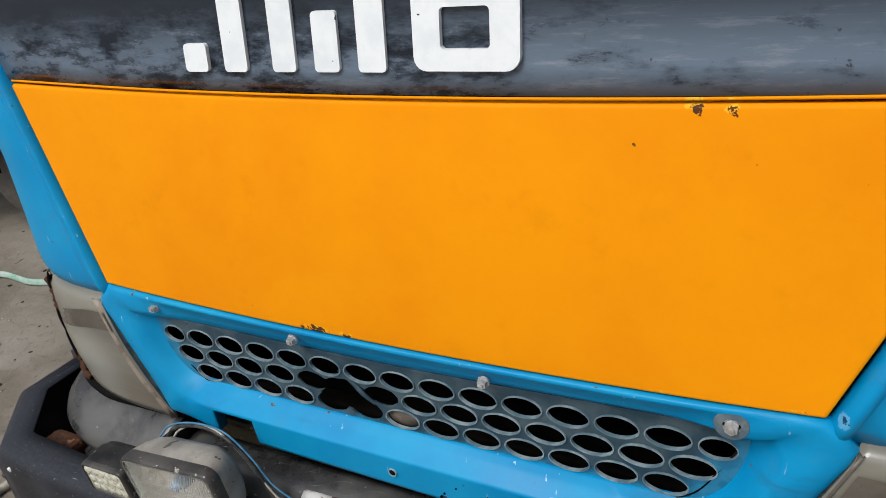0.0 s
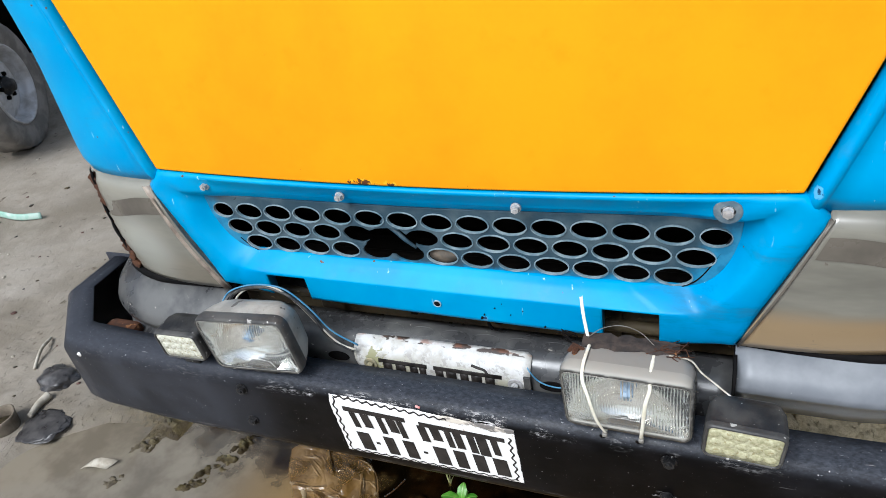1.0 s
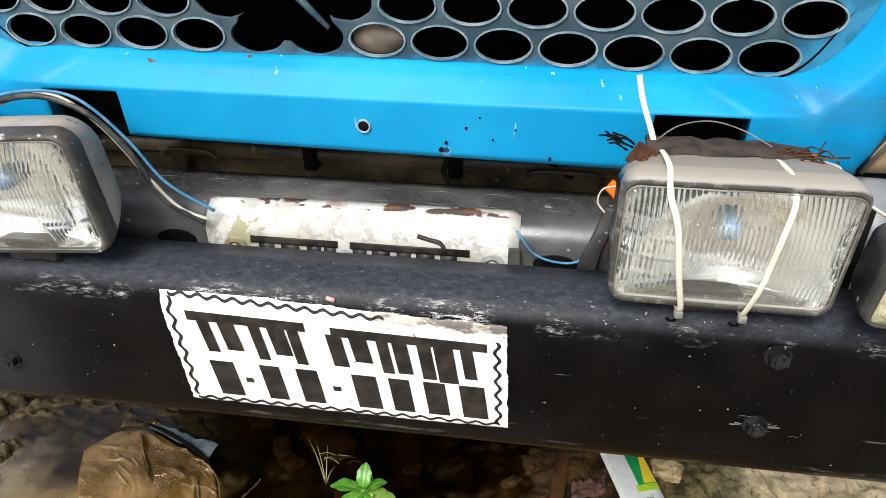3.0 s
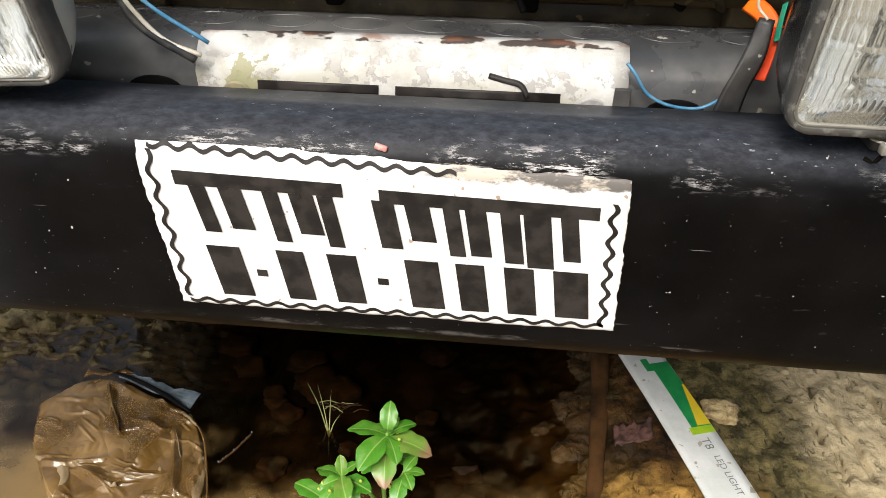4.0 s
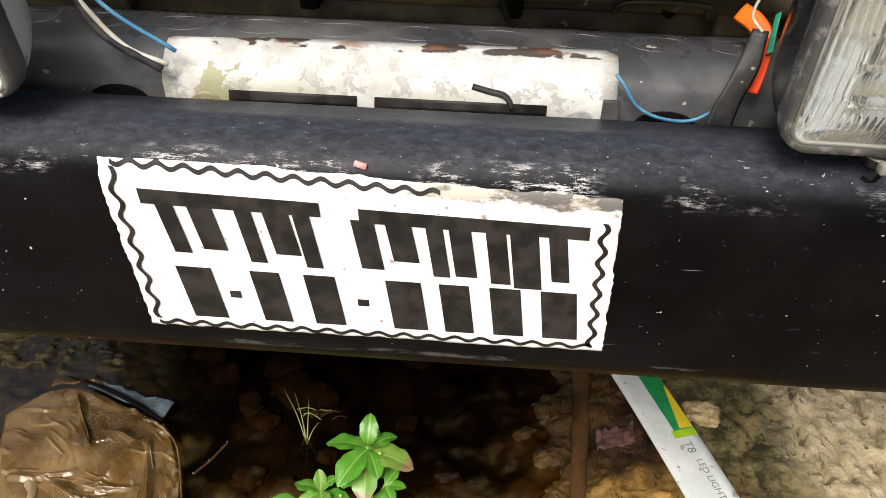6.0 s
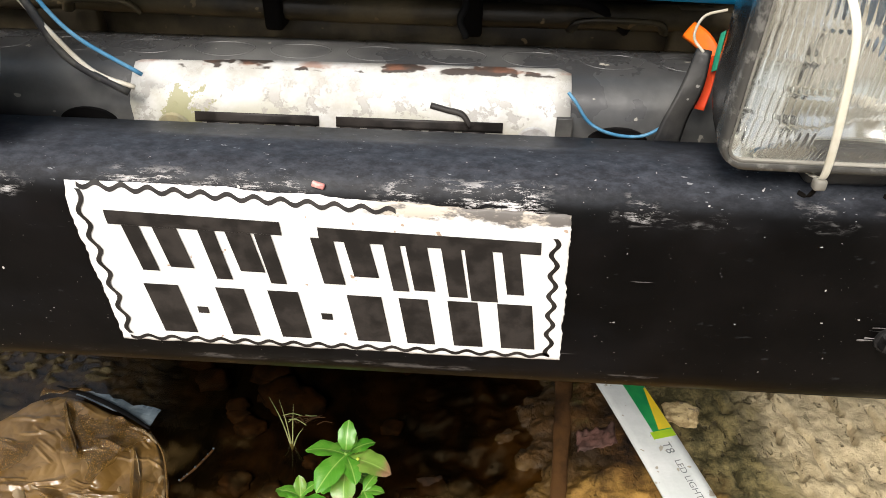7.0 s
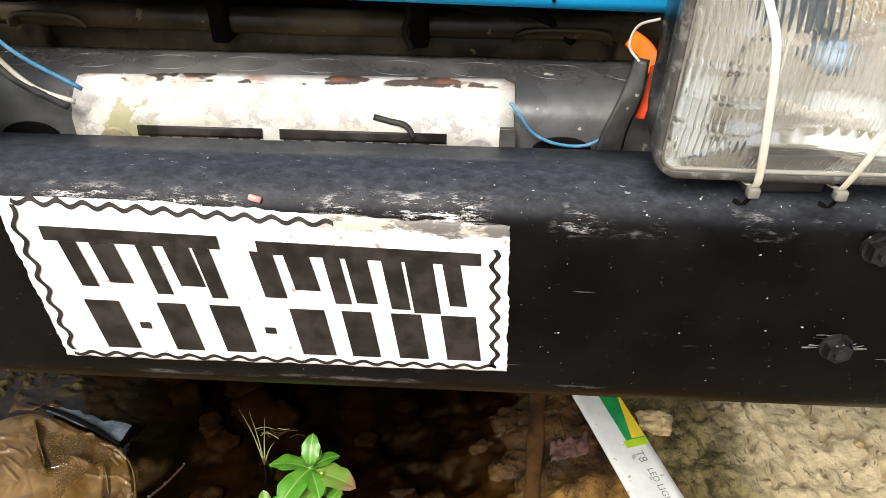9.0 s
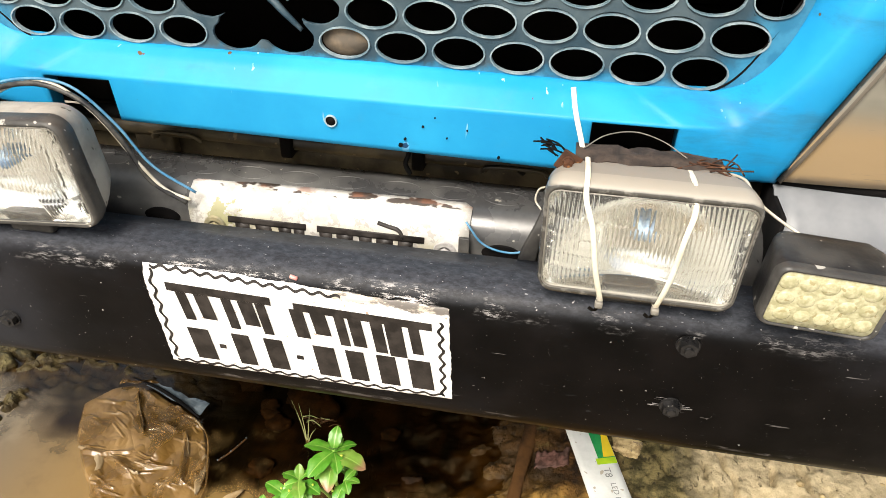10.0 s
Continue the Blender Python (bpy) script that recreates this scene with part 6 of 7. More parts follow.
part("strap", tie([(0.300, -0.085, 0.945), (0.294, -0.075, 0.962), (0.285, -0.055, 0.985), (0.280, -0.040, 1.005)]), TIE, t)

# ---- small square work lamps ----


def led_lamp(cx, front, cz, w, h, turn, label, lens):
    """A small work lamp: rounded black case, raised rim, clear face over three rows of round lenses."""
    ob = thing("led_work_lamp", (cx, -0.13, cz), label, "lamp", "small work lamps on the bumper")
    m = Matrix.Translation((cx, front, cz)) @ turn

    def loop(k, y, r, lift=0.0, narrow=1.0):
        return [m @ Vector((x * narrow, y, z)) for x, z in rounded(-w / 2 * k, w / 2 * k, -h / 2 * k, h / 2 * k + lift, r, 5)]

    def skin(loops, front=False, back=False):
        bm = bmesh.new()
        vs = [[bm.verts.new(p) for p in r] for r in loops]
        for a, b in zip(vs, vs[1:]):
            for i in range(len(a)):
                j = (i + 1) % len(a)
                bm.faces.new((a[i], a[j], b[j], b[i]))
        if front:
            bm.faces.new(vs[0])
        if back:
            bm.faces.new(vs[-1][::-1])
        return bm

    part("housing", skin([loop(0.99, 0.003, 0.010), loop(1.03, 0.008, 0.011), loop(1.03, 0.020, 0.011, 0.0), loop(1.0, 0.046, 0.010, 0.003, 0.97), loop(0.94, 0.062, 0.012, 0.002, 0.92), loop(0.80, 0.070, 0.010, 0.0, 0.9)], back=True), HOUSING, ob, "dusty black case with rounded edges")
    part("front_rim", skin([loop(0.92, 0.001, 0.008), loop(0.935, -0.004, 0.009), loop(0.985, -0.004, 0.011), loop(1.03, 0.001, 0.012), loop(1.03, 0.009, 0.012)]), FRAME_DARK, ob, "scuffed dark grey rim")
    face = part("lamp_face", skin([loop(0.925, -0.0005, 0.008), loop(0.90, -0.0022, 0.008), loop(0.5, -0.0028, 0.006)], front=False, back=True), lens, ob, "pale yellow lamp face")
    dome = bmesh.new()
    bmesh.ops.create_uvsphere(dome, u_segments=14, v_segments=8, radius=0.0092)
    for v in dome.verts:
        v.co = turn @ Vector((v.co.x, v.co.y * 0.27, v.co.z * 0.92))
    first = None
    for r in range(3):
        for k in range(5):
            q = m @ Vector((-w * 0.355 + w * 0.171 * k + w * 0.028 * (r - 1), -0.0020, h * 0.27 - h * 0.27 * r))
            if first is None:
                first = part("lens_dome", dome, lens, face)
                first.location = q
            else:
                o = new("lens_dome", first.data)
                o.parent = face
                o.matrix_parent_inverse = face.matrix_world.inverted()
                o.location = q
    part("lamp_foot", box(cx - 0.02, cx + 0.02, -0.138, -0.098, 0.7905, cz - h * 0.4, 0.003), HOUSING, ob)
    return ob


led_lamp(-0.570, -0.148, 0.850, 0.112, 0.072, Matrix.Rotation(radians(-2), 4, "Y") @ Matrix.Rotation(radians(3), 4, "X"), "small square work lamp with pale lenses, black housing", LED_LENS)
led_lamp(0.548, -0.182, 0.860, 0.114, 0.073, Matrix.Rotation(radians(3.5), 4, "Y") @ Matrix.Rotation(radians(3), 4, "X"), "small square work lamp with yellowish lenses, dusty housing", LED_YELLOW)

# ---- wires and scraps ----


def wire(pts, r, material, label):
    ob = thing("wire", pts[0], label, "wire", "loose wires on the bumper")
    part("sheath", tube(pts, r, 7, 8), material, ob)


wire([(-0.490, -0.070, 0.915), (-0.465, -0.058, 0.942), (-0.412, -0.055, 0.962), (-0.356, -0.055, 0.968), (-0.318, -0.053, 0.955), (-0.278, -0.052, 0.912), (-0.243, -0.052, 0.860), (-0.193, -0.046, 0.822)], 0.0019, WIRE_BLUE, "blue wire looping from the lamp to the white plate")
wire([(-0.480, -0.075, 0.900), (-0.455, -0.060, 0.938), (-0.410, -0.057, 0.957), (-0.36, -0.056, 0.961), (-0.312, -0.055, 0.940), (-0.274, -0.056, 0.893), (-0.249, -0.056, 0.840), (-0.205, -0.052, 0.808)], 0.0036, WIRE_BLACK, "black taped wire hanging behind the bumper")
wire([(-0.470, -0.070, 0.895), (-0.445, -0.058, 0.935), (-0.400, -0.054, 0.958), (-0.35, -0.054, 0.963), (-0.302, -0.056, 0.928), (-0.262, -0.056, 0.868), (-0.232, -0.054, 0.828), (-0.20, -0.050, 0.812)], 0.0022, WIRE_PALE, "thin grey wire beside the lamp")
wire([(0.168, -0.040, 0.818), (0.175, -0.045, 0.811), (0.188, -0.046, 0.794), (0.208, -0.047, 0.785), (0.233, -0.047, 0.784), (0.252, -0.047, 0.795)], 0.0015, WIRE_BLUE, "pale blue wire from plate to lamp")
wire([(0.298, -0.085, 0.956), (0.32, -0.07, 0.966), (0.35, -0.062, 0.969), (0.38, -0.066, 0.963), (0.405, -0.085, 0.955)], 0.0007, HOUSING_GREY, "thin grey wire over the lamp top")
wire([(0.430, -0.10, 0.950), (0.462, -0.098, 0.944), (0.480, -0.100, 0.922), (0.505, -0.108, 0.906), (0.535, -0.125, 0.894)], 0.0016, WIRE_PALE, "thin dirty white wire between the two lamps")
wire([(0.270, -0.075, 0.900), (0.256, -0.07, 0.893), (0.252, -0.07, 0.878), (0.260, -0.075, 0.868)], 0.0011, WIRE_PALE, "thin white wire loop beside the lamp")


def ribbon(name, pts, w, material, label):
    ob = thing(name, pts[0], label, "scrap")
    part("strip", tube(pts, w, 8, 6, flat=0.15, axis=(0.5, 0.2, 0.8)), material, ob)


ribbon("plastic_scrap", [(0.270, 0.012, 0.858), (0.280, -0.003, 0.853), (0.288, -0.018, 0.842)], 0.008, SCRAP_ORANGE, "bright orange plastic scrap tucked behind the lamp")
ribbon("plastic_scrap", [(0.284, -0.03, 0.850), (0.278, -0.048, 0.832), (0.272, -0.058, 0.815)], 0.0045, SCRAP_RED, "red plastic scrap tucked behind the lamp")
ribbon("plastic_scrap", [(0.290, -0.018, 0.866), (0.284, -0.035, 0.854), (0.280, -0.048, 0.844)], 0.003, SCRAP_GREEN, "green plastic scrap tucked behind the lamp")
ribbon("rubber_flap", [(0.268, -0.050, 0.862), (0.262, -0.060, 0.835), (0.252, -0.066, 0.805), (0.246, -0.070, 0.772)], lambda t: 0.006 + 0.008 * t, HOUSING, "dark grey rubber flap beside the lamp")

# ---- things on the ground ----


# sharp folds of the film: from, to, height, half width
CREASES = ((-0.512, 0.186, -0.540, 0.106, 0.026, 0.015), (-0.570, 0.206, -0.512, 0.186, 0.014, 0.010), (-0.498, 0.186, -0.445, 0.062, 0.016, 0.006), (-0.678, 0.288, -0.640, 0.225, 0.012, 0.006), (-0.640, 0.225, -0.601, 0.176, 0.013, 0.006), (-0.632, 0.093, -0.566, 0.062, 0.022, 0.012), (-0.712, 0.100, -0.655, 0.096, 0.012, 0.008), (-0.572, 0.088, -0.481, 0.093, 0.010, 0.006), (-0.660, 0.097, -0.600, 0.118, 0.010, 0.006), (-0.468, 0.050, -0.452, 0.130, 0.015, 0.030), (-0.418, 0.060, -0.424, 0.140, 0.014, 0.013), (-0.700, 0.090, -0.650, 0.020, 0.018, 0.022), (-0.530, 0.232, -0.470, 0.212, 0.011, 0.008), (-0.760, 0.245, -0.700, 0.248, 0.008, 0.006), (-0.765, 0.190, -0.705, 0.176, 0.007, 0.006), (-0.690, 0.300, -0.600, 0.268, 0.012, 0.012))


# raised folds lying over on the film, coloured pale as sky gleam: line, width, rise
FLAPS = (
    (((-0.562, 0.208), (-0.525, 0.198), (-0.508, 0.184), (-0.522, 0.155), (-0.540, 0.104)), -0.018, 0.012),
    (((-0.640, 0.097), (-0.600, 0.078), (-0.566, 0.062), (-0.548, 0.064)), 0.013, 0.013),
    (((-0.498, 0.188), (-0.478, 0.150), (-0.458, 0.110), (-0.446, 0.062)), 0.006, 0.012),
    (((-0.425, 0.142), (-0.412, 0.110), (-0.402, 0.075), (-0.400, 0.040)), -0.030, 0.007),
    (((-0.490, 0.115), (-0.470, 0.090), (-0.468, 0.060), (-0.485, 0.040)), -0.026, 0.007),
    (((-0.722, 0.106), (-0.690, 0.092), (-0.660, 0.070), (-0.645, 0.030)), 0.024, 0.006),
    (((-0.676, 0.285), (-0.650, 0.240), (-0.618, 0.200), (-0.600, 0.176)), 0.006, 0.011),
    (((-0.530, 0.236), (-0.500, 0.226), (-0.466, 0.206)), 0.011, 0.009),
    (((-0.572, 0.090), (-0.525, 0.082), (-0.481, 0.095)), 0.006, 0.009))


def litter_bag():
    """A sodden film lying flat on the water, with sharp folds and a rolled rim."""
    ob = thing("plastic_bag", (-0.56, 0.12, 0), "crumpled translucent brown plastic bag in the puddle", "bag")
    rim = smooth_line([(-0.795, 0.235, 0), (-0.750, 0.298, 0), (-0.695, 0.316, 0), (-0.600, 0.287, 0), (-0.490, 0.236, 0), (-0.444, 0.184, 0), (-0.408, 0.110, 0), (-0.388, 0.050, 0), (-0.398, -0.03, 0), (-0.49, -0.075, 0), (-0.585, -0.04, 0), (-0.650, 0.028, 0), (-0.722, 0.104, 0), (-0.770, 0.175, 0), (-0.795, 0.235, 0)], 34)
    mid = Vector((-0.575, 0.115, 0))
    rng = random.Random(31)
    folds = list(CREASES)
    for k in range(70):
        ax, ay, turn, run = rng.uniform(-0.77, -0.42), rng.uniform(-0.03, 0.28), rng.uniform(-0.7, 0.4), rng.uniform(0.02, 0.06)
        folds.append((ax, ay, ax + run * math.cos(turn), ay + run * math.sin(turn), rng.uniform(0.002, 0.006), rng.uniform(0.0022, 0.0045)))
    rows = []
    for j in range(111):
        r = j / 110
        row = []
        for p in rim:
            q = mid.lerp(p, r)
            s = Vector((q.x * 0.8 + q.y * 0.6, q.y * 0.8 - q.x * 0.6, 0.3))
            crumple = 0.005 * (0.4 - abs(noise.noise(Vector((s.x * 9, s.y * 16, 1.7))))) + 0.004 * abs(noise.noise(Vector((s.x * 30, s.y * 15, 4.1)))) + 0.0016 * abs(noise.noise(s * 60))
            z = 0.002 + 0.004 * (1 - r ** 6) + crumple
            for ax, ay, bx, by, h, w in folds:
                ux, uy = bx - ax, by - ay
                run = math.hypot(ux, uy)
                t = min(1.0, max(0.0, ((q.x - ax) * ux + (q.y - ay) * uy) / run ** 2))
                d = math.hypot(q.x - ax - t * ux, q.y - ay - t * uy) / w
                if d < 2.2:                            # one flank of each fold is steep, the other runs out flat
                    side = (q.x - ax) * uy - (q.y - ay) * ux
                    d *= 1.0 if side > 0 else 0.55
                    z += 0.8 * h * max(0.0, 1 - d) * math.sin(math.pi * (0.12 + 0.76 * t))
            row.append((q.x + 0.006 * noise.noise(q * 17) * r, q.y + 0.005 * noise.noise(q * 19 + Vector((3, 1, 0))) * r, z - 0.010 * soft(0.95, 1.0, r)))
        rows.append(row)
    bm = sheet(rows)
    bmesh.ops.remove_doubles(bm, verts=bm.verts[:], dist=1e-5)
    part("film", bm, FILM, ob)
    part("rolled_rim", tube([(-0.398, -0.03, 0.006), (-0.389, 0.05, 0.010), (-0.409, 0.11, 0.012), (-0.445, 0.184, 0.010), (-0.490, 0.234, 0.008)], 0.0018, 6, 8), FILM, ob, "rolled film edge")
    for line, width, rise in FLAPS:
        pts = smooth_line([Vector((x, y, 0.0)) for x, y in line], 7)
        rows = []
        for k in range(7):
            v, row = k / 6, []
            for i, p in enumerate(pts):
                u = i / (len(pts) - 1)
                d = (pts[min(i + 1, len(pts) - 1)] - pts[max(i - 1, 0)]).normalized()
                w = width * math.sin(math.pi * (0.10 + 0.86 * u)) * (1 + 0.35 * noise.noise(Vector((u * 6, width * 90, 2))))
                row.append((p.x - d.y * w * v, p.y + d.x * w * v, 0.009 + rise * ((0.55 if v < 0.5 else 0.9) * (1 - abs(2 * v - 0.8)) + 0.45 * noise.noise(Vector((u * 11, v * 5, width * 50))))))
            rows.append(row)
        part("fold", sheet(rows), FILM_GLEAM, ob, "raised fold of film coloured pale as sky gleam", thick=0.0005)
    part("torn_corner", sheet([[(-0.735 + 0.018 * i, 0.300 + 0.010 * k + 0.003 * i * (2 - k), 0.014 + 0.005 * math.sin(i * 2.1 + k)) for i in range(6)] for k in range(3)]), FILM, ob, "torn film corner", thick=0.0006)


litter_bag()
ob = thing("curled_leaf", (-0.345, 0.0, 0.0), "curled straw-brown dry leaf floating beside the plastic bag", "leaf")
part("blade", sheet([[(-0.352 + 0.0045 * i + 0.016 * v, -0.020 + 0.0075 * i - 0.006 * v, 0.004 + 0.012 * abs(v) * math.sin(math.pi * i / 9)) for v in (k * math.sin(math.pi * (0.08 + 0.84 * i / 9)) * 0.6 for k in (-1, -0.5, 0, 0.5, 1))] for i in range(10)]), surface("dry_straw_leaf", (0.24, 0.16, 0.075), (0.34, 0.25, 0.14), 50, 0.6), ob, thick=0.0008)
ob.location += Vector((0.0, 0.028, 0))
# solid strip added in place of the sky's reflection on the water
ob = thing("sky_reflection_strip", (-0.53, 0.25, 0.0), "pale blue-grey strip standing in for a sky reflection on the puddle", "sachet")
low, high = (Vector((-0.672, 0.314)), Vector((-0.498, 0.250))), (Vector((-0.664, 0.334)), Vector((-0.490, 0.287)))
rows = []
for v in range(5):
    row = []
    for u in range(13):
        q = low[0].lerp(low[1], u / 12).lerp(high[0].lerp(high[1], u / 12), v / 4 * (0.75 + 0.25 * math.sin(u * 1.9) ** 2 if u < 9 else 1.0))
        row.append((q.x, q.y, 0.007 + 0.0022 * math.sin(u * 0.9 + v) + 0.0012 * (u % 2)))
    rows.append(row)
part("gleam_strip", sheet(rows), WATER_GLEAM, ob, smooth=False, thick=0.0006)
# shadow between bag and strip modelled as a flat black tube
part("shadow_edge", tube([(-0.715, 0.328, 0.014), (-0.63, 0.303, 0.016), (-0.55, 0.268, 0.016), (-0.492, 0.238, 0.012)], lambda t: 0.0022 + 0.003 * math.sin(math.pi * t), 7, flat=0.3, axis=(0.4, 1, 0)), BLACK_GAP, ob, "black strip drawn as the shadow beside the bag")
ob = thing("beaded_twig", (-0.38, 0.17, 0.0), "thin dark twig with pale beads of water floating in the puddle", "twig")
part("wood", tube([(-0.362, 0.208, 0.002), (-0.374, 0.178, 0.003), (-0.384, 0.160, 0.002), (-0.399, 0.137, 0.002)], 0.0022, 6, 6), TWIG, ob)
for k, (bx, by) in enumerate(((-0.362, 0.208), (-0.368, 0.195), (-0.3725, 0.183), (-0.381, 0.166), (-0.390, 0.150), (-0.394, 0.145), (-0.399, 0.137))):
    bm = bmesh.new()
    bmesh.ops.create_icosphere(bm, subdivisions=1, radius=0.0013 + 0.0008 * (k % 3 == 0))
    bmesh.ops.translate(bm, verts=bm.verts, vec=(bx, by, 0.005))
    part("bead", bm, WATER_GLEAM, ob, "pale bead")

card = thing("lamp_carton", (0.45, 0.25, 0.03), "flattened white lamp carton with green printed end", "carton")
A, B = Vector((0.360, 0.470)), Vector((0.520, -0.02))          # middle line of the strip on the ground
along = (B - A).normalized()
across = Vector((-along.y, along.x))
L = (B - A).length


def on_card(s, w, lift=0.0):
    p = A + along * s + across * w
    return (p.x, p.y, 0.052 + lift + 0.004 * math.sin(s * 9) - 0.02 * (w * 4) ** 2)


def card_patch(s0, s1, w0, w1, lift, n=10, m=4, bm=None):
    return sheet([[on_card(s0 + (s1 - s0) * i / n, w0 + (w1 - w0) * j / m, lift) for i in range(n + 1)] for j in range(m + 1)], bm)


W = 0.043
part("board", card_patch(0, L, -W, W, 0.0, 24, 6), CARD, card, "soiled white board", thick=0.003)
part("printed_end", card_patch(0.055, 0.225, 0.004, W * 0.98, 0.0022), CARD_GREEN, card, "green printed stripe")
part("printed_end", card_patch(0.04, 0.075, -0.010, 0.004, 0.0022), CARD_GREEN, card, "green printed stripe")
part("printed_wedge", sheet([[on_card(0.12 + 0.10 * i / 6, W * 0.98 - (0.004 + 0.022 * i / 6) * (1 - j / 2), 0.0027) for i in range(7)] for j in range(3)]), CARD_YELLOW, card, "yellow printed wedge")
part("printed_edge", card_patch(0.222, 0.238, -0.002, W * 0.98, 0.0024), CARD_LIME, card, "lime printed edge")
part("printed_edge", card_patch(0.395, 0.44, 0.0, W * 0.98, 0.0024), CARD_LIME, card, "lime printed edge")


def card_text(body, s, w, size):
    cu = bpy.data.curves.new("print", "FONT")
    cu.body, cu.size = body, size
    tmp = new("print_tmp", cu)
    bpy.context.view_layer.update()
    me = bpy.data.meshes.new_from_object(tmp)
    bpy.data.objects.remove(tmp)
    for v in me.vertices:
        v.co = Vector(on_card(s + v.co.x, w + v.co.y, 0.0032))
    me.materials.append(CARD_INK)
    ob = new("print", me)
    ob.parent = card
    bpy.context.view_layer.update()
    ob.matrix_parent_inverse = card.matrix_world.inverted()


card_text("T8", 0.248, 0.006, 0.022)
card_text("LED LIGHT", 0.286, 0.010, 0.0165)


def lump(name, at, size, squash, material, label, category, seed, parent=None, sub=3, group="", angular=False):
    bm = bmesh.new()
    bmesh.ops.create_icosphere(bm, subdivisions=sub, radius=1)
    for v in bm.verts:
        p = v.co.normalized()
        k = 1 + 0.28 * noise.noise(p * 1.7 + Vector((seed, 0, 0))) + 0.12 * noise.noise(p * 5 + Vector((0, seed, 0)))
        if angular:                                   # broken faces: pull towards a tilted block
            turn = Matrix.Rotation(seed * 2.1, 3, "Z") @ Matrix.Rotation(0.3 * math.sin(seed), 3, "X")
            w = turn @ p
            k *= 0.92 / max(abs(w.x), abs(w.y) * 1.15, abs(w.z)) ** 0.8 * (1 + 0.06 * noise.noise(p * 7 + Vector((seed, 2, 0))))
        v.co = Vector((p.x * k * size, p.y * k * size * 0.8, p.z * k * size * squash))
    for v in bm.verts:
        v.co += Vector(at)
    ob = part(name, bm, material, parent)
    return tagged(ob, label, category, group)


lump("stone", (0.497, 0.318, 0.035), 0.034, 0.6, STONE, "pale crumbling stone on the silt bank", "stone", 3.1, sub=4, angular=True)
ob = thing("withered_leaf", (0.335, 0.255, 0.020), "withered pinkish leaf clump on wet mud", "leaf")
part("blade", sheet([[(0.300 + 0.0052 * i + 0.004 * noise.noise(Vector((i * 0.7, k * 0.6, 9))), 0.232 + 0.0048 * k + 0.0016 * i + 0.005 * noise.noise(Vector((i * 0.5, k * 0.8, 3))), 0.024 + 0.016 * abs(noise.noise(Vector((i * 0.42, k * 0.5, 1)))) + 0.006 * noise.noise(Vector((i * 1.3, k * 1.2, 5)))) for i in range(15)] for k in range(10)]), DRY_LEAF, ob, thick=0.0012)
stick = thing("stick", (0.28, 0.3, 0.0), "wet brown stick half sunk in mud", "stick")
part("wood", tube([(0.296, 0.50, 0.016), (0.286, 0.37, 0.016), (0.276, 0.28, 0.014), (0.264, 0.18, 0.010), (0.256, 0.10, 0.006)], lambda t: 0.019 - 0.006 * t + 0.001 * math.sin(t * 17), 11, 14, flat=0.55, axis=(1, 0, 0)), TWIG, stick)

rng = random.Random(21)
for k in range(58):                                   # rubble in and round the puddle
    x, y = rng.uniform(-0.60, 0.14), rng.uniform(0.02, 0.66)
    if -0.80 < x < -0.36 and y < 0.28:
        continue
    if x > -0.02 and y > 0.2:
        continue
    r = rng.uniform(0.012, 0.05) * (1.15 if y > 0.25 else 0.65)
    low = min(ground_z(x, y) + r * 0.18, -0.012 if k % 3 else 0.004)
    lump("brick_rubble", (x, y, max(low, ground_z(x, y) - 0.004)), r, 0.42, PEBBLE, "brown piece of rubble in the shallow puddle", "rubble", k * 1.7, sub=3, group="rubble in the puddle", angular=True)
for k in range(210):                                  # scattered bits of litter on the far mud
    x, y = rng.uniform(-5.2, -1.5), rng.uniform(-0.3, 3.4)
    r = rng.uniform(0.006, 0.013 if k > 40 else 0.022)
    lump("litter_bit", (x, y, ground_z(x, y) + r * 0.12), r, 0.16, (BEAM, DRY_LEAF, LITTER, BEAM)[k % 4], "small scrap of litter on the mud", "litter", k * 2.3, sub=1, group="litter on the mud", angular=True)
for k in range(40):                                   # crumbs and clods on the bank
    x, y = rng.uniform(0.30, 1.15), rng.uniform(-0.1, 0.6)
    if abs((Vector((x, y)) - A).dot(across)) < 0.06:
        continue
    r = rng.uniform(0.004, 0.012)
    lump("mud_clod", (x, y, ground_z(x, y) + r * 0.2), r, 0.55, STONE if k % 4 == 0 and x > 0.55 else MUD, "small clod of dried silt", "clod", k * 3.3, sub=1, group="clods on the bank")
ob = thing("plastic_strip", (-3.5, 1.36, 0.0), "pale green strip of torn plastic on the mud", "plastic strip")
part("film", tube([(-3.9, 1.33, 0.035), (-3.6, 1.38, 0.04), (-3.35, 1.36, 0.04), (-3.2, 1.40, 0.035)], 0.02, 8, flat=0.2, axis=(0, 0.3, 1)), surface("pale_green_film", (0.26, 0.42, 0.34), (0.42, 0.50, 0.44), 20, 0.4), ob)
lump("sodden_rag", (-1.95, 0.32, ground_z(-1.95, 0.32) + 0.012), 0.085, 0.42, SODDEN, "dark sodden rag on the mud by the bumper end", "rag", 5.5, sub=4)
lump("sodden_patch", (-1.80, 0.10, ground_z(-1.80, 0.10) + 0.002), 0.10, 0.07, SODDEN, "dark patch of sodden straw on the mud", "straw", 9.1, sub=4)
ob = thing("muddy_cup", (-1.95, 0.06, ground_z(-1.95, 0.06)), "muddy broken cup half sunk in the mud", "cup")
cz = ground_z(-1.95, 0.06) - 0.02
bm = bmesh.new()
rows = []
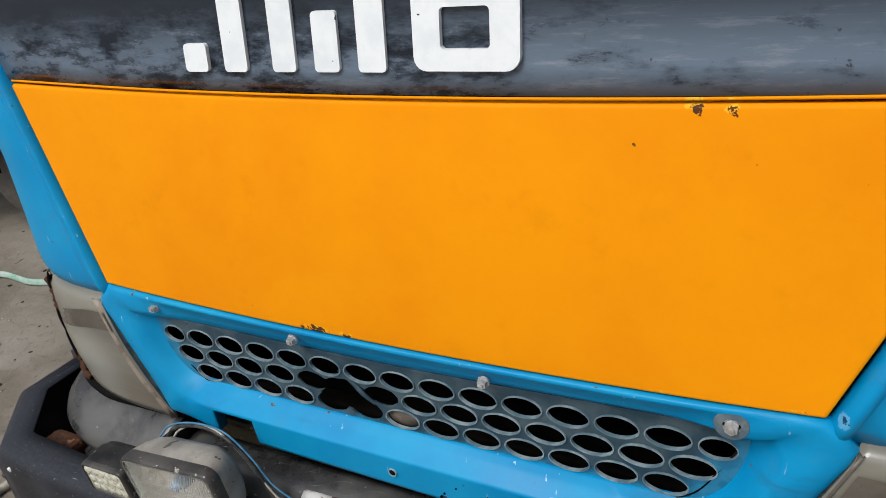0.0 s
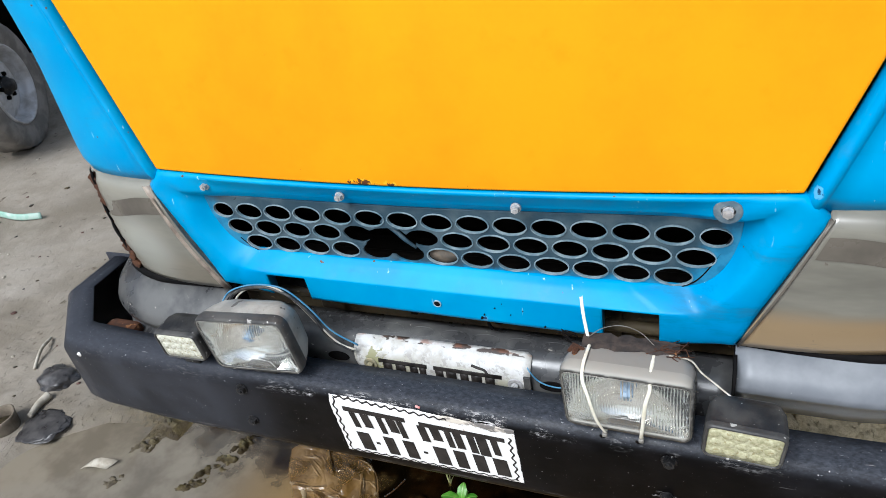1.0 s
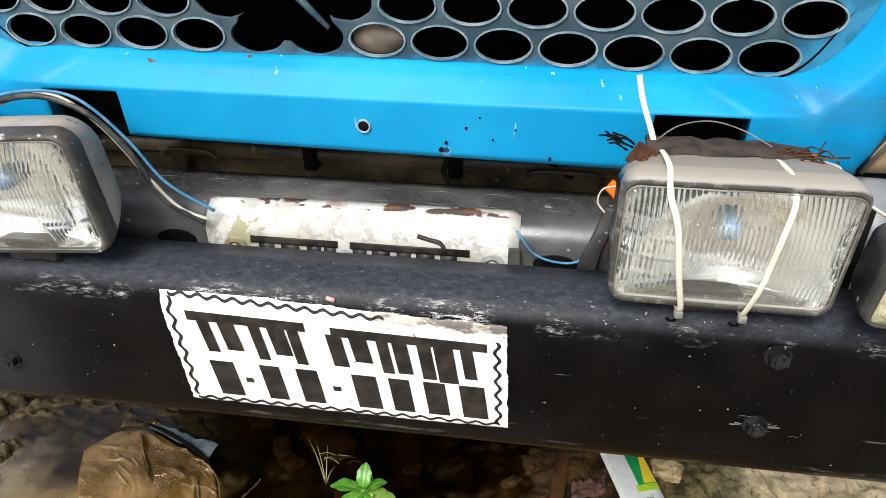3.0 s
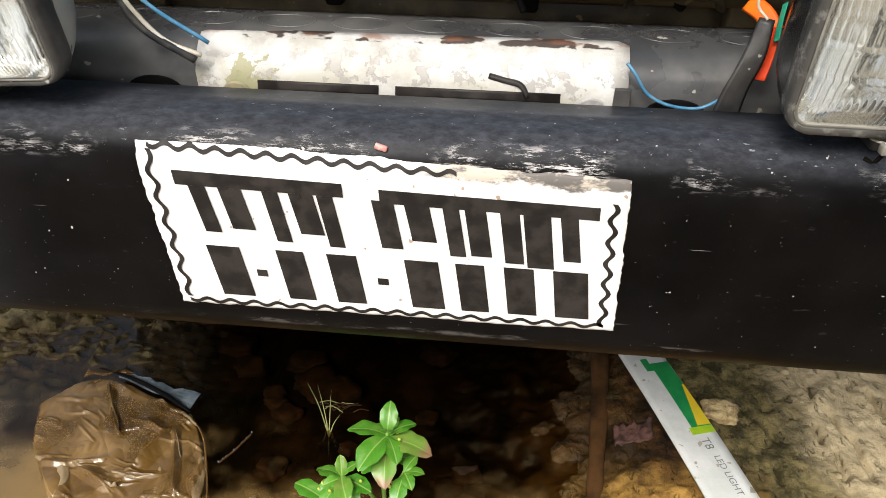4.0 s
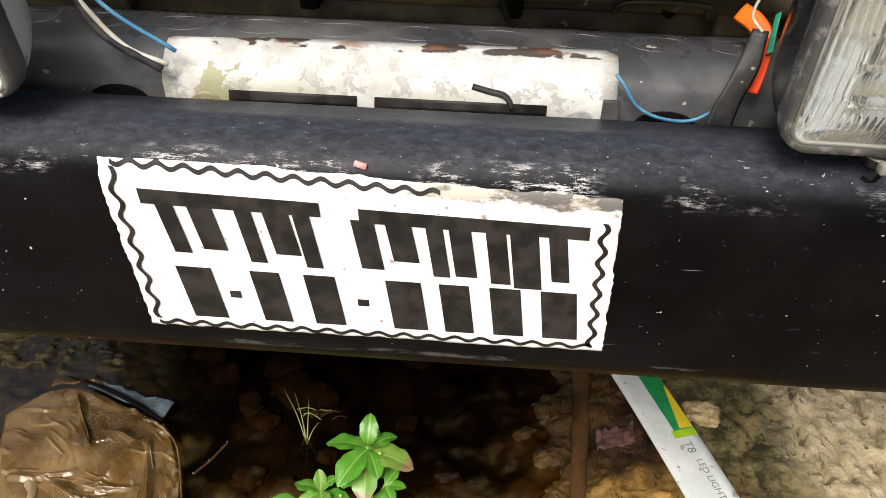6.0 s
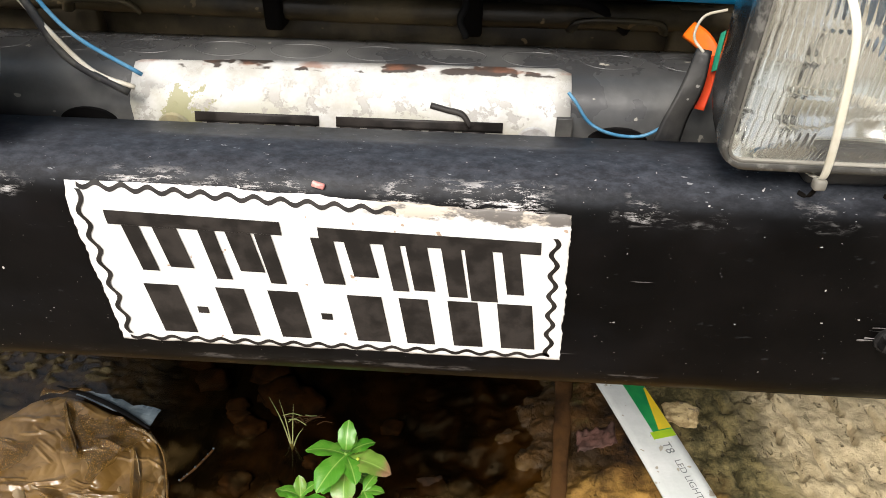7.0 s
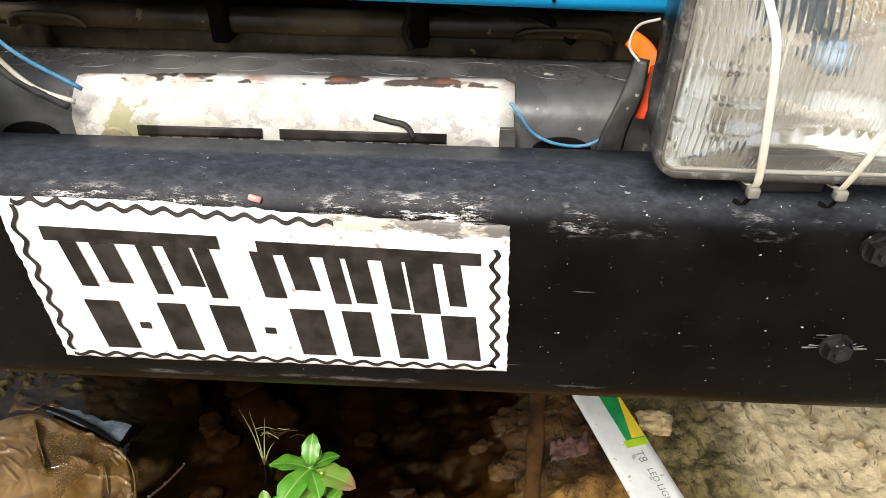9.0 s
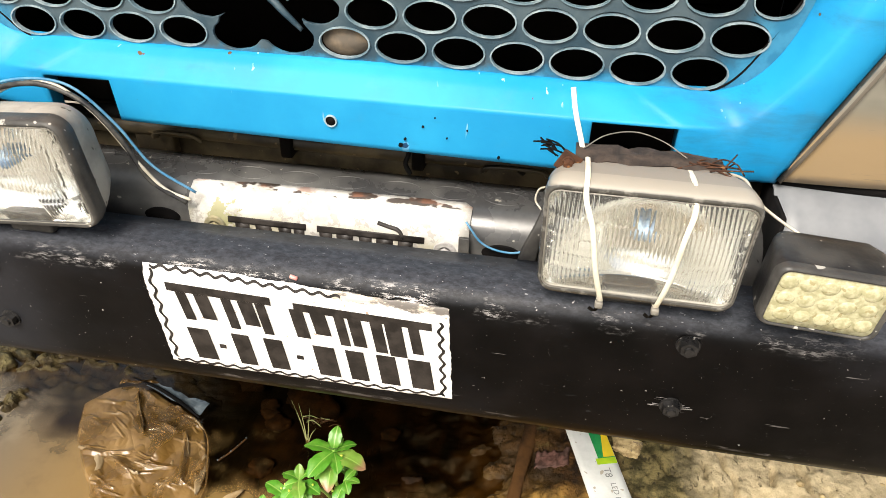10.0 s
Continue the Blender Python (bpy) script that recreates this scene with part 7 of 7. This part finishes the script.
for r, dz in ((0.052, 0.0), (0.056, 0.06), (0.060, 0.075), (0.056, 0.078), (0.052, 0.07), (0.048, 0.03)):
    rows.append([(-1.95 + (r + 0.004 * math.sin(3 * a)) * math.cos(a), 0.06 + r * math.sin(a), cz + dz + 0.010 * math.sin(a + 0.6)) for a in (2 * math.pi * k / 28 for k in range(29))])
part("cup_wall", sheet(rows, bm), surface("dried_mud_crust", (0.17, 0.14, 0.105), (0.10, 0.08, 0.058), 18, 0.85, 0.08, 0, 0.5, 70), ob)
part("cup_filling", rod((-1.95, 0.06, cz + 0.02), (-1.95, 0.06, cz + 0.035), 0.05, seg=20), BEAM, ob, "dark wet litter inside")
ob = thing("bone_twig", (-1.9, 0.2, 0.02), "pale stick lying beside the muddy cup", "stick")
part("wood", tube([(-1.885, 0.12, ground_z(-1.885, 0.12) + 0.012), (-1.90, 0.18, ground_z(-1.90, 0.18) + 0.016), (-1.90, 0.23, ground_z(-1.90, 0.23) + 0.014)], lambda t: 0.010 + 0.008 * t, 8), LITTER, ob)
ob = thing("torn_paper", (-1.47, 0.0, 0.02), "curled pale scrap of paper on wet mud", "paper")
part("scrap", sheet([[(-1.50 + 0.018 * i + 0.01 * j, -0.02 + 0.012 * j + 0.006 * i, 0.008 + 0.010 * math.sin(i * 0.9) + 0.004 * j) for i in range(6)] for j in range(4)]), LITTER, ob, thick=0.001)
ob = thing("bent_twig", (-2.15, 0.43, 0.03), "thin pale bent twig lying on the mud", "twig")
part("twig", tube([(-2.20, 0.52, ground_z(-2.2, 0.52) + 0.012), (-2.165, 0.45, ground_z(-2.165, 0.45) + 0.03), (-2.14, 0.40, ground_z(-2.14, 0.40) + 0.02), (-2.11, 0.345, ground_z(-2.11, 0.345) + 0.008)], 0.007, 7), LITTER, ob)


def leaf_mesh(length, width):
    """A pointed leaf with a folded midrib, growing along +x."""
    bm = bmesh.new()
    rows = []
    for i in range(15):
        t = i / 14
        w = width * (0.10 + 1.06 * math.sin(math.pi * min(1.0, t ** 1.18)) ** 0.72) * (1.0 if i < 14 else 0.25)
        w *= 1 + 0.05 * math.sin(t * 21 + length * 300)
        x, z = length * t, 0.10 * length * math.sin(t * 2.6) - 0.22 * length * t * t
        wave = 0.10 * width * math.sin(t * 13 + length * 90), 0.10 * width * math.sin(t * 15 + 2.0)
        pucker = 0.035 * width * math.sin(t * 40)
        rows.append([(x, -w, z + 0.05 * w + wave[0]), (x, -w * 0.66, z + 0.08 * w + pucker), (x, -w * 0.3, z + 0.03 * w - pucker), (x, 0, z - 0.08 * w), (x, w * 0.3, z + 0.03 * w + pucker), (x, w * 0.66, z + 0.08 * w - pucker), (x, w, z + 0.05 * w + wave[1])])
    sheet(rows, bm)
    me = bpy.data.meshes.new("leaf")
    bm.to_mesh(me)
    bm.free()
    for f in me.polygons:
        f.use_smooth = True
    return me


LEAVES = [leaf_mesh(0.060, 0.0150), leaf_mesh(0.044, 0.0112), leaf_mesh(0.027, 0.0074)]
OLD = [m.copy() for m in LEAVES]
for m in LEAVES:
    m.materials.append(LEAF)
for m in OLD:
    m.materials.append(LEAF_OLD)


def weed(base, shoots, label, seed):
    """A leafy weed: each shoot is a stem with a loose rosette; leaves as (compass degrees, lift degrees, drop down the stem, size 0-2, old)."""
    rng = random.Random(seed)
    ob = thing("weed", base, label, "plant")
    for tip, leaves in shoots:
        b, tp = Vector(base), Vector(tip)
        mid = (b + tp) / 2 + Vector((rng.uniform(-.01, .01), rng.uniform(-.01, .01), 0.01))
        part("stem", tube([b, mid, tp], lambda t: 0.0042 - 0.0018 * t, 7), STALK, ob)
        for az, lift, drop, size, old in leaves:
            lf = new("leaf", (OLD if old else LEAVES)[size])
            lf.parent = ob
            k = rng.uniform(0.9, 1.08)
            lf.matrix_local = ob.matrix_world.inverted() @ Matrix.Translation(tp + Vector((0, 0, -drop))) @ Matrix.Rotation(radians(az), 4, "Z") @ Matrix.Rotation(-radians(lift), 4, "Y") @ Matrix.Rotation(rng.uniform(-.3, .3), 4, "X") @ Matrix.Diagonal((k, k, k, 1))
        for k in range(6):
            q = tp + Vector((rng.uniform(-.03, .03), rng.uniform(-.025, .01), rng.uniform(-.016, .002)))
            bm = bmesh.new()
            bmesh.ops.create_icosphere(bm, subdivisions=1, radius=0.0026)
            bmesh.ops.translate(bm, verts=bm.verts, vec=q)
            part("bud", bm, BUD, ob)
    ob.location += Vector((-0.004, 0.022, -0.006))


weed((-0.085, 0.055, -0.02), (
    ((-0.060, -0.018, 0.282), ((88, 52, 0.0, 1, False), (60, 35, 0.002, 2, False), (178, 14, 0.004, 0, False), (28, 18, 0.004, 1, False), (-14, 2, 0.010, 0, True), (-118, 2, 0.004, 0, False), (-62, 2, 0.006, 1, False), (-88, -12, 0.022, 0, True), (-30, -20, 0.026, 2, False), (215, 0, 0.016, 1, False), (140, 20, 0.01, 2, False), (-75, 60, 0.0, 2, False), (-150, -20, 0.04, 1, False), (10, -20, 0.045, 1, False))),
    ((-0.122, -0.045, 0.218), ((100, 55, 0.0, 2, True), (170, 25, 0.002, 2, False), (215, 10, 0.006, 2, False), (-70, 10, 0.0, 1, True), (-20, 5, 0.006, 1, False), (40, 30, 0.0, 2, False), (-120, -5, 0.012, 1, False), (-95, -20, 0.02, 2, False), (150, 5, 0.014, 1, False), (-45, -8, 0.018, 1, False), (190, -12, 0.03, 2, False))),
    ((-0.150, -0.055, 0.178), ((-100, 15, 0.0, 1, False), (-40, 8, 0.002, 2, False), (160, 18, 0.002, 1, False), (210, 5, 0.004, 2, False), (80, 40, 0.0, 2, False))),
    ((-0.196, -0.071, 0.143), ((95, 45, 0.0, 2, False), (170, 20, 0.002, 2, False), (225, 10, 0.004, 2, False), (-75, 8, 0.0, 1, False), (-15, 12, 0.003, 2, False), (35, 30, 0.0, 2, True))),
    ((-0.034, -0.045, 0.238), ((-60, 0, 0.0, 2, False), (0, 10, 0.0, 2, False), (-100, -10, 0.006, 1, False), (60, 20, 0.0, 2, False)))), "fresh green leafy weed growing out of the puddle", 3)
tuft = thing("grass_tuft", (-0.225, 0.235, 0.0), "thin pale grass blades standing in water", "grass")
for dx, dy, h in ((0.0, 0.0, 0.10), (-0.012, 0.01, 0.085), (0.010, 0.004, 0.08), (0.02, -0.01, 0.05)):
    part("blade", tube([(-0.225, 0.235, -0.02), (-0.230 + dx, 0.240 + dy, h * 0.5), (-0.240 + dx * 2.2, 0.250 + dy * 2, h)], lambda t: 0.0017 * (1.05 - t), 5, 5), GRASS, tuft)

clump = thing("root_clump", (-0.20, 0.295, 0.0), "small clump of dry brown roots floating in the puddle", "roots")
rng = random.Random(44)
for k in range(11):
    a, q = rng.uniform(-0.5, 0.7), Vector((-0.205 + rng.uniform(-.035, .035), 0.292 + rng.uniform(-.010, .012), 0.002))
    run = rng.uniform(0.018, 0.045)
    d = Vector((math.cos(a), math.sin(a), 0)) * run / 2
    part("root", tube([q - d, q + Vector((0, rng.uniform(-.006, .006), rng.uniform(0.002, 0.007))), q + d], 0.0009, 5, 5), TWIG if k % 3 else GRASS, clump)

# ---- another vehicle's wheel beyond the truck ----
other = thing("parked_lorry", (-4.6, 2.35, 0), "dusty wheel and dark underbody of a parked lorry", "lorry")
TURN2 = radians(27)
wheel(other, (-4.32, 2.31, 0.46), TURN2, 0.46, 0.23, 1)
q = Matrix.Translation((-4.32, 2.31, 0.47)) @ Matrix.Rotation(TURN2, 4, "Z")
bm = bmesh.new()
rows = []
for k in range(13):
    a = math.pi * (0.02 + 0.96 * k / 12)
    rows.append([q @ Vector((x, 0.64 * math.cos(a), 0.62 * math.sin(a))) for x in (-0.30, 0.10)])
part("mudguard", sheet(rows, bm), DARK, other, "dark mudguard", thick=0.01)
under = part("underbody", box(-0.9, -0.2, -0.5, 2.2, 0.2, 0.45, 0.02), DARK, other, "dark underbody")
under.matrix_parent_inverse = other.matrix_world.inverted() @ q
side = part("lorry_side", box(-2.3, -0.25, -0.55, 4.2, 0.95, 2.9, 0.03), surface("grimy_brown_side_boards", (0.07, 0.05, 0.035), (0.11, 0.08, 0.05), 5, 0.7), other, "grimy brown side of the lorry's load bed")
side.matrix_parent_inverse = other.matrix_world.inverted() @ q @ Matrix.Translation((0, 0, -0.5))
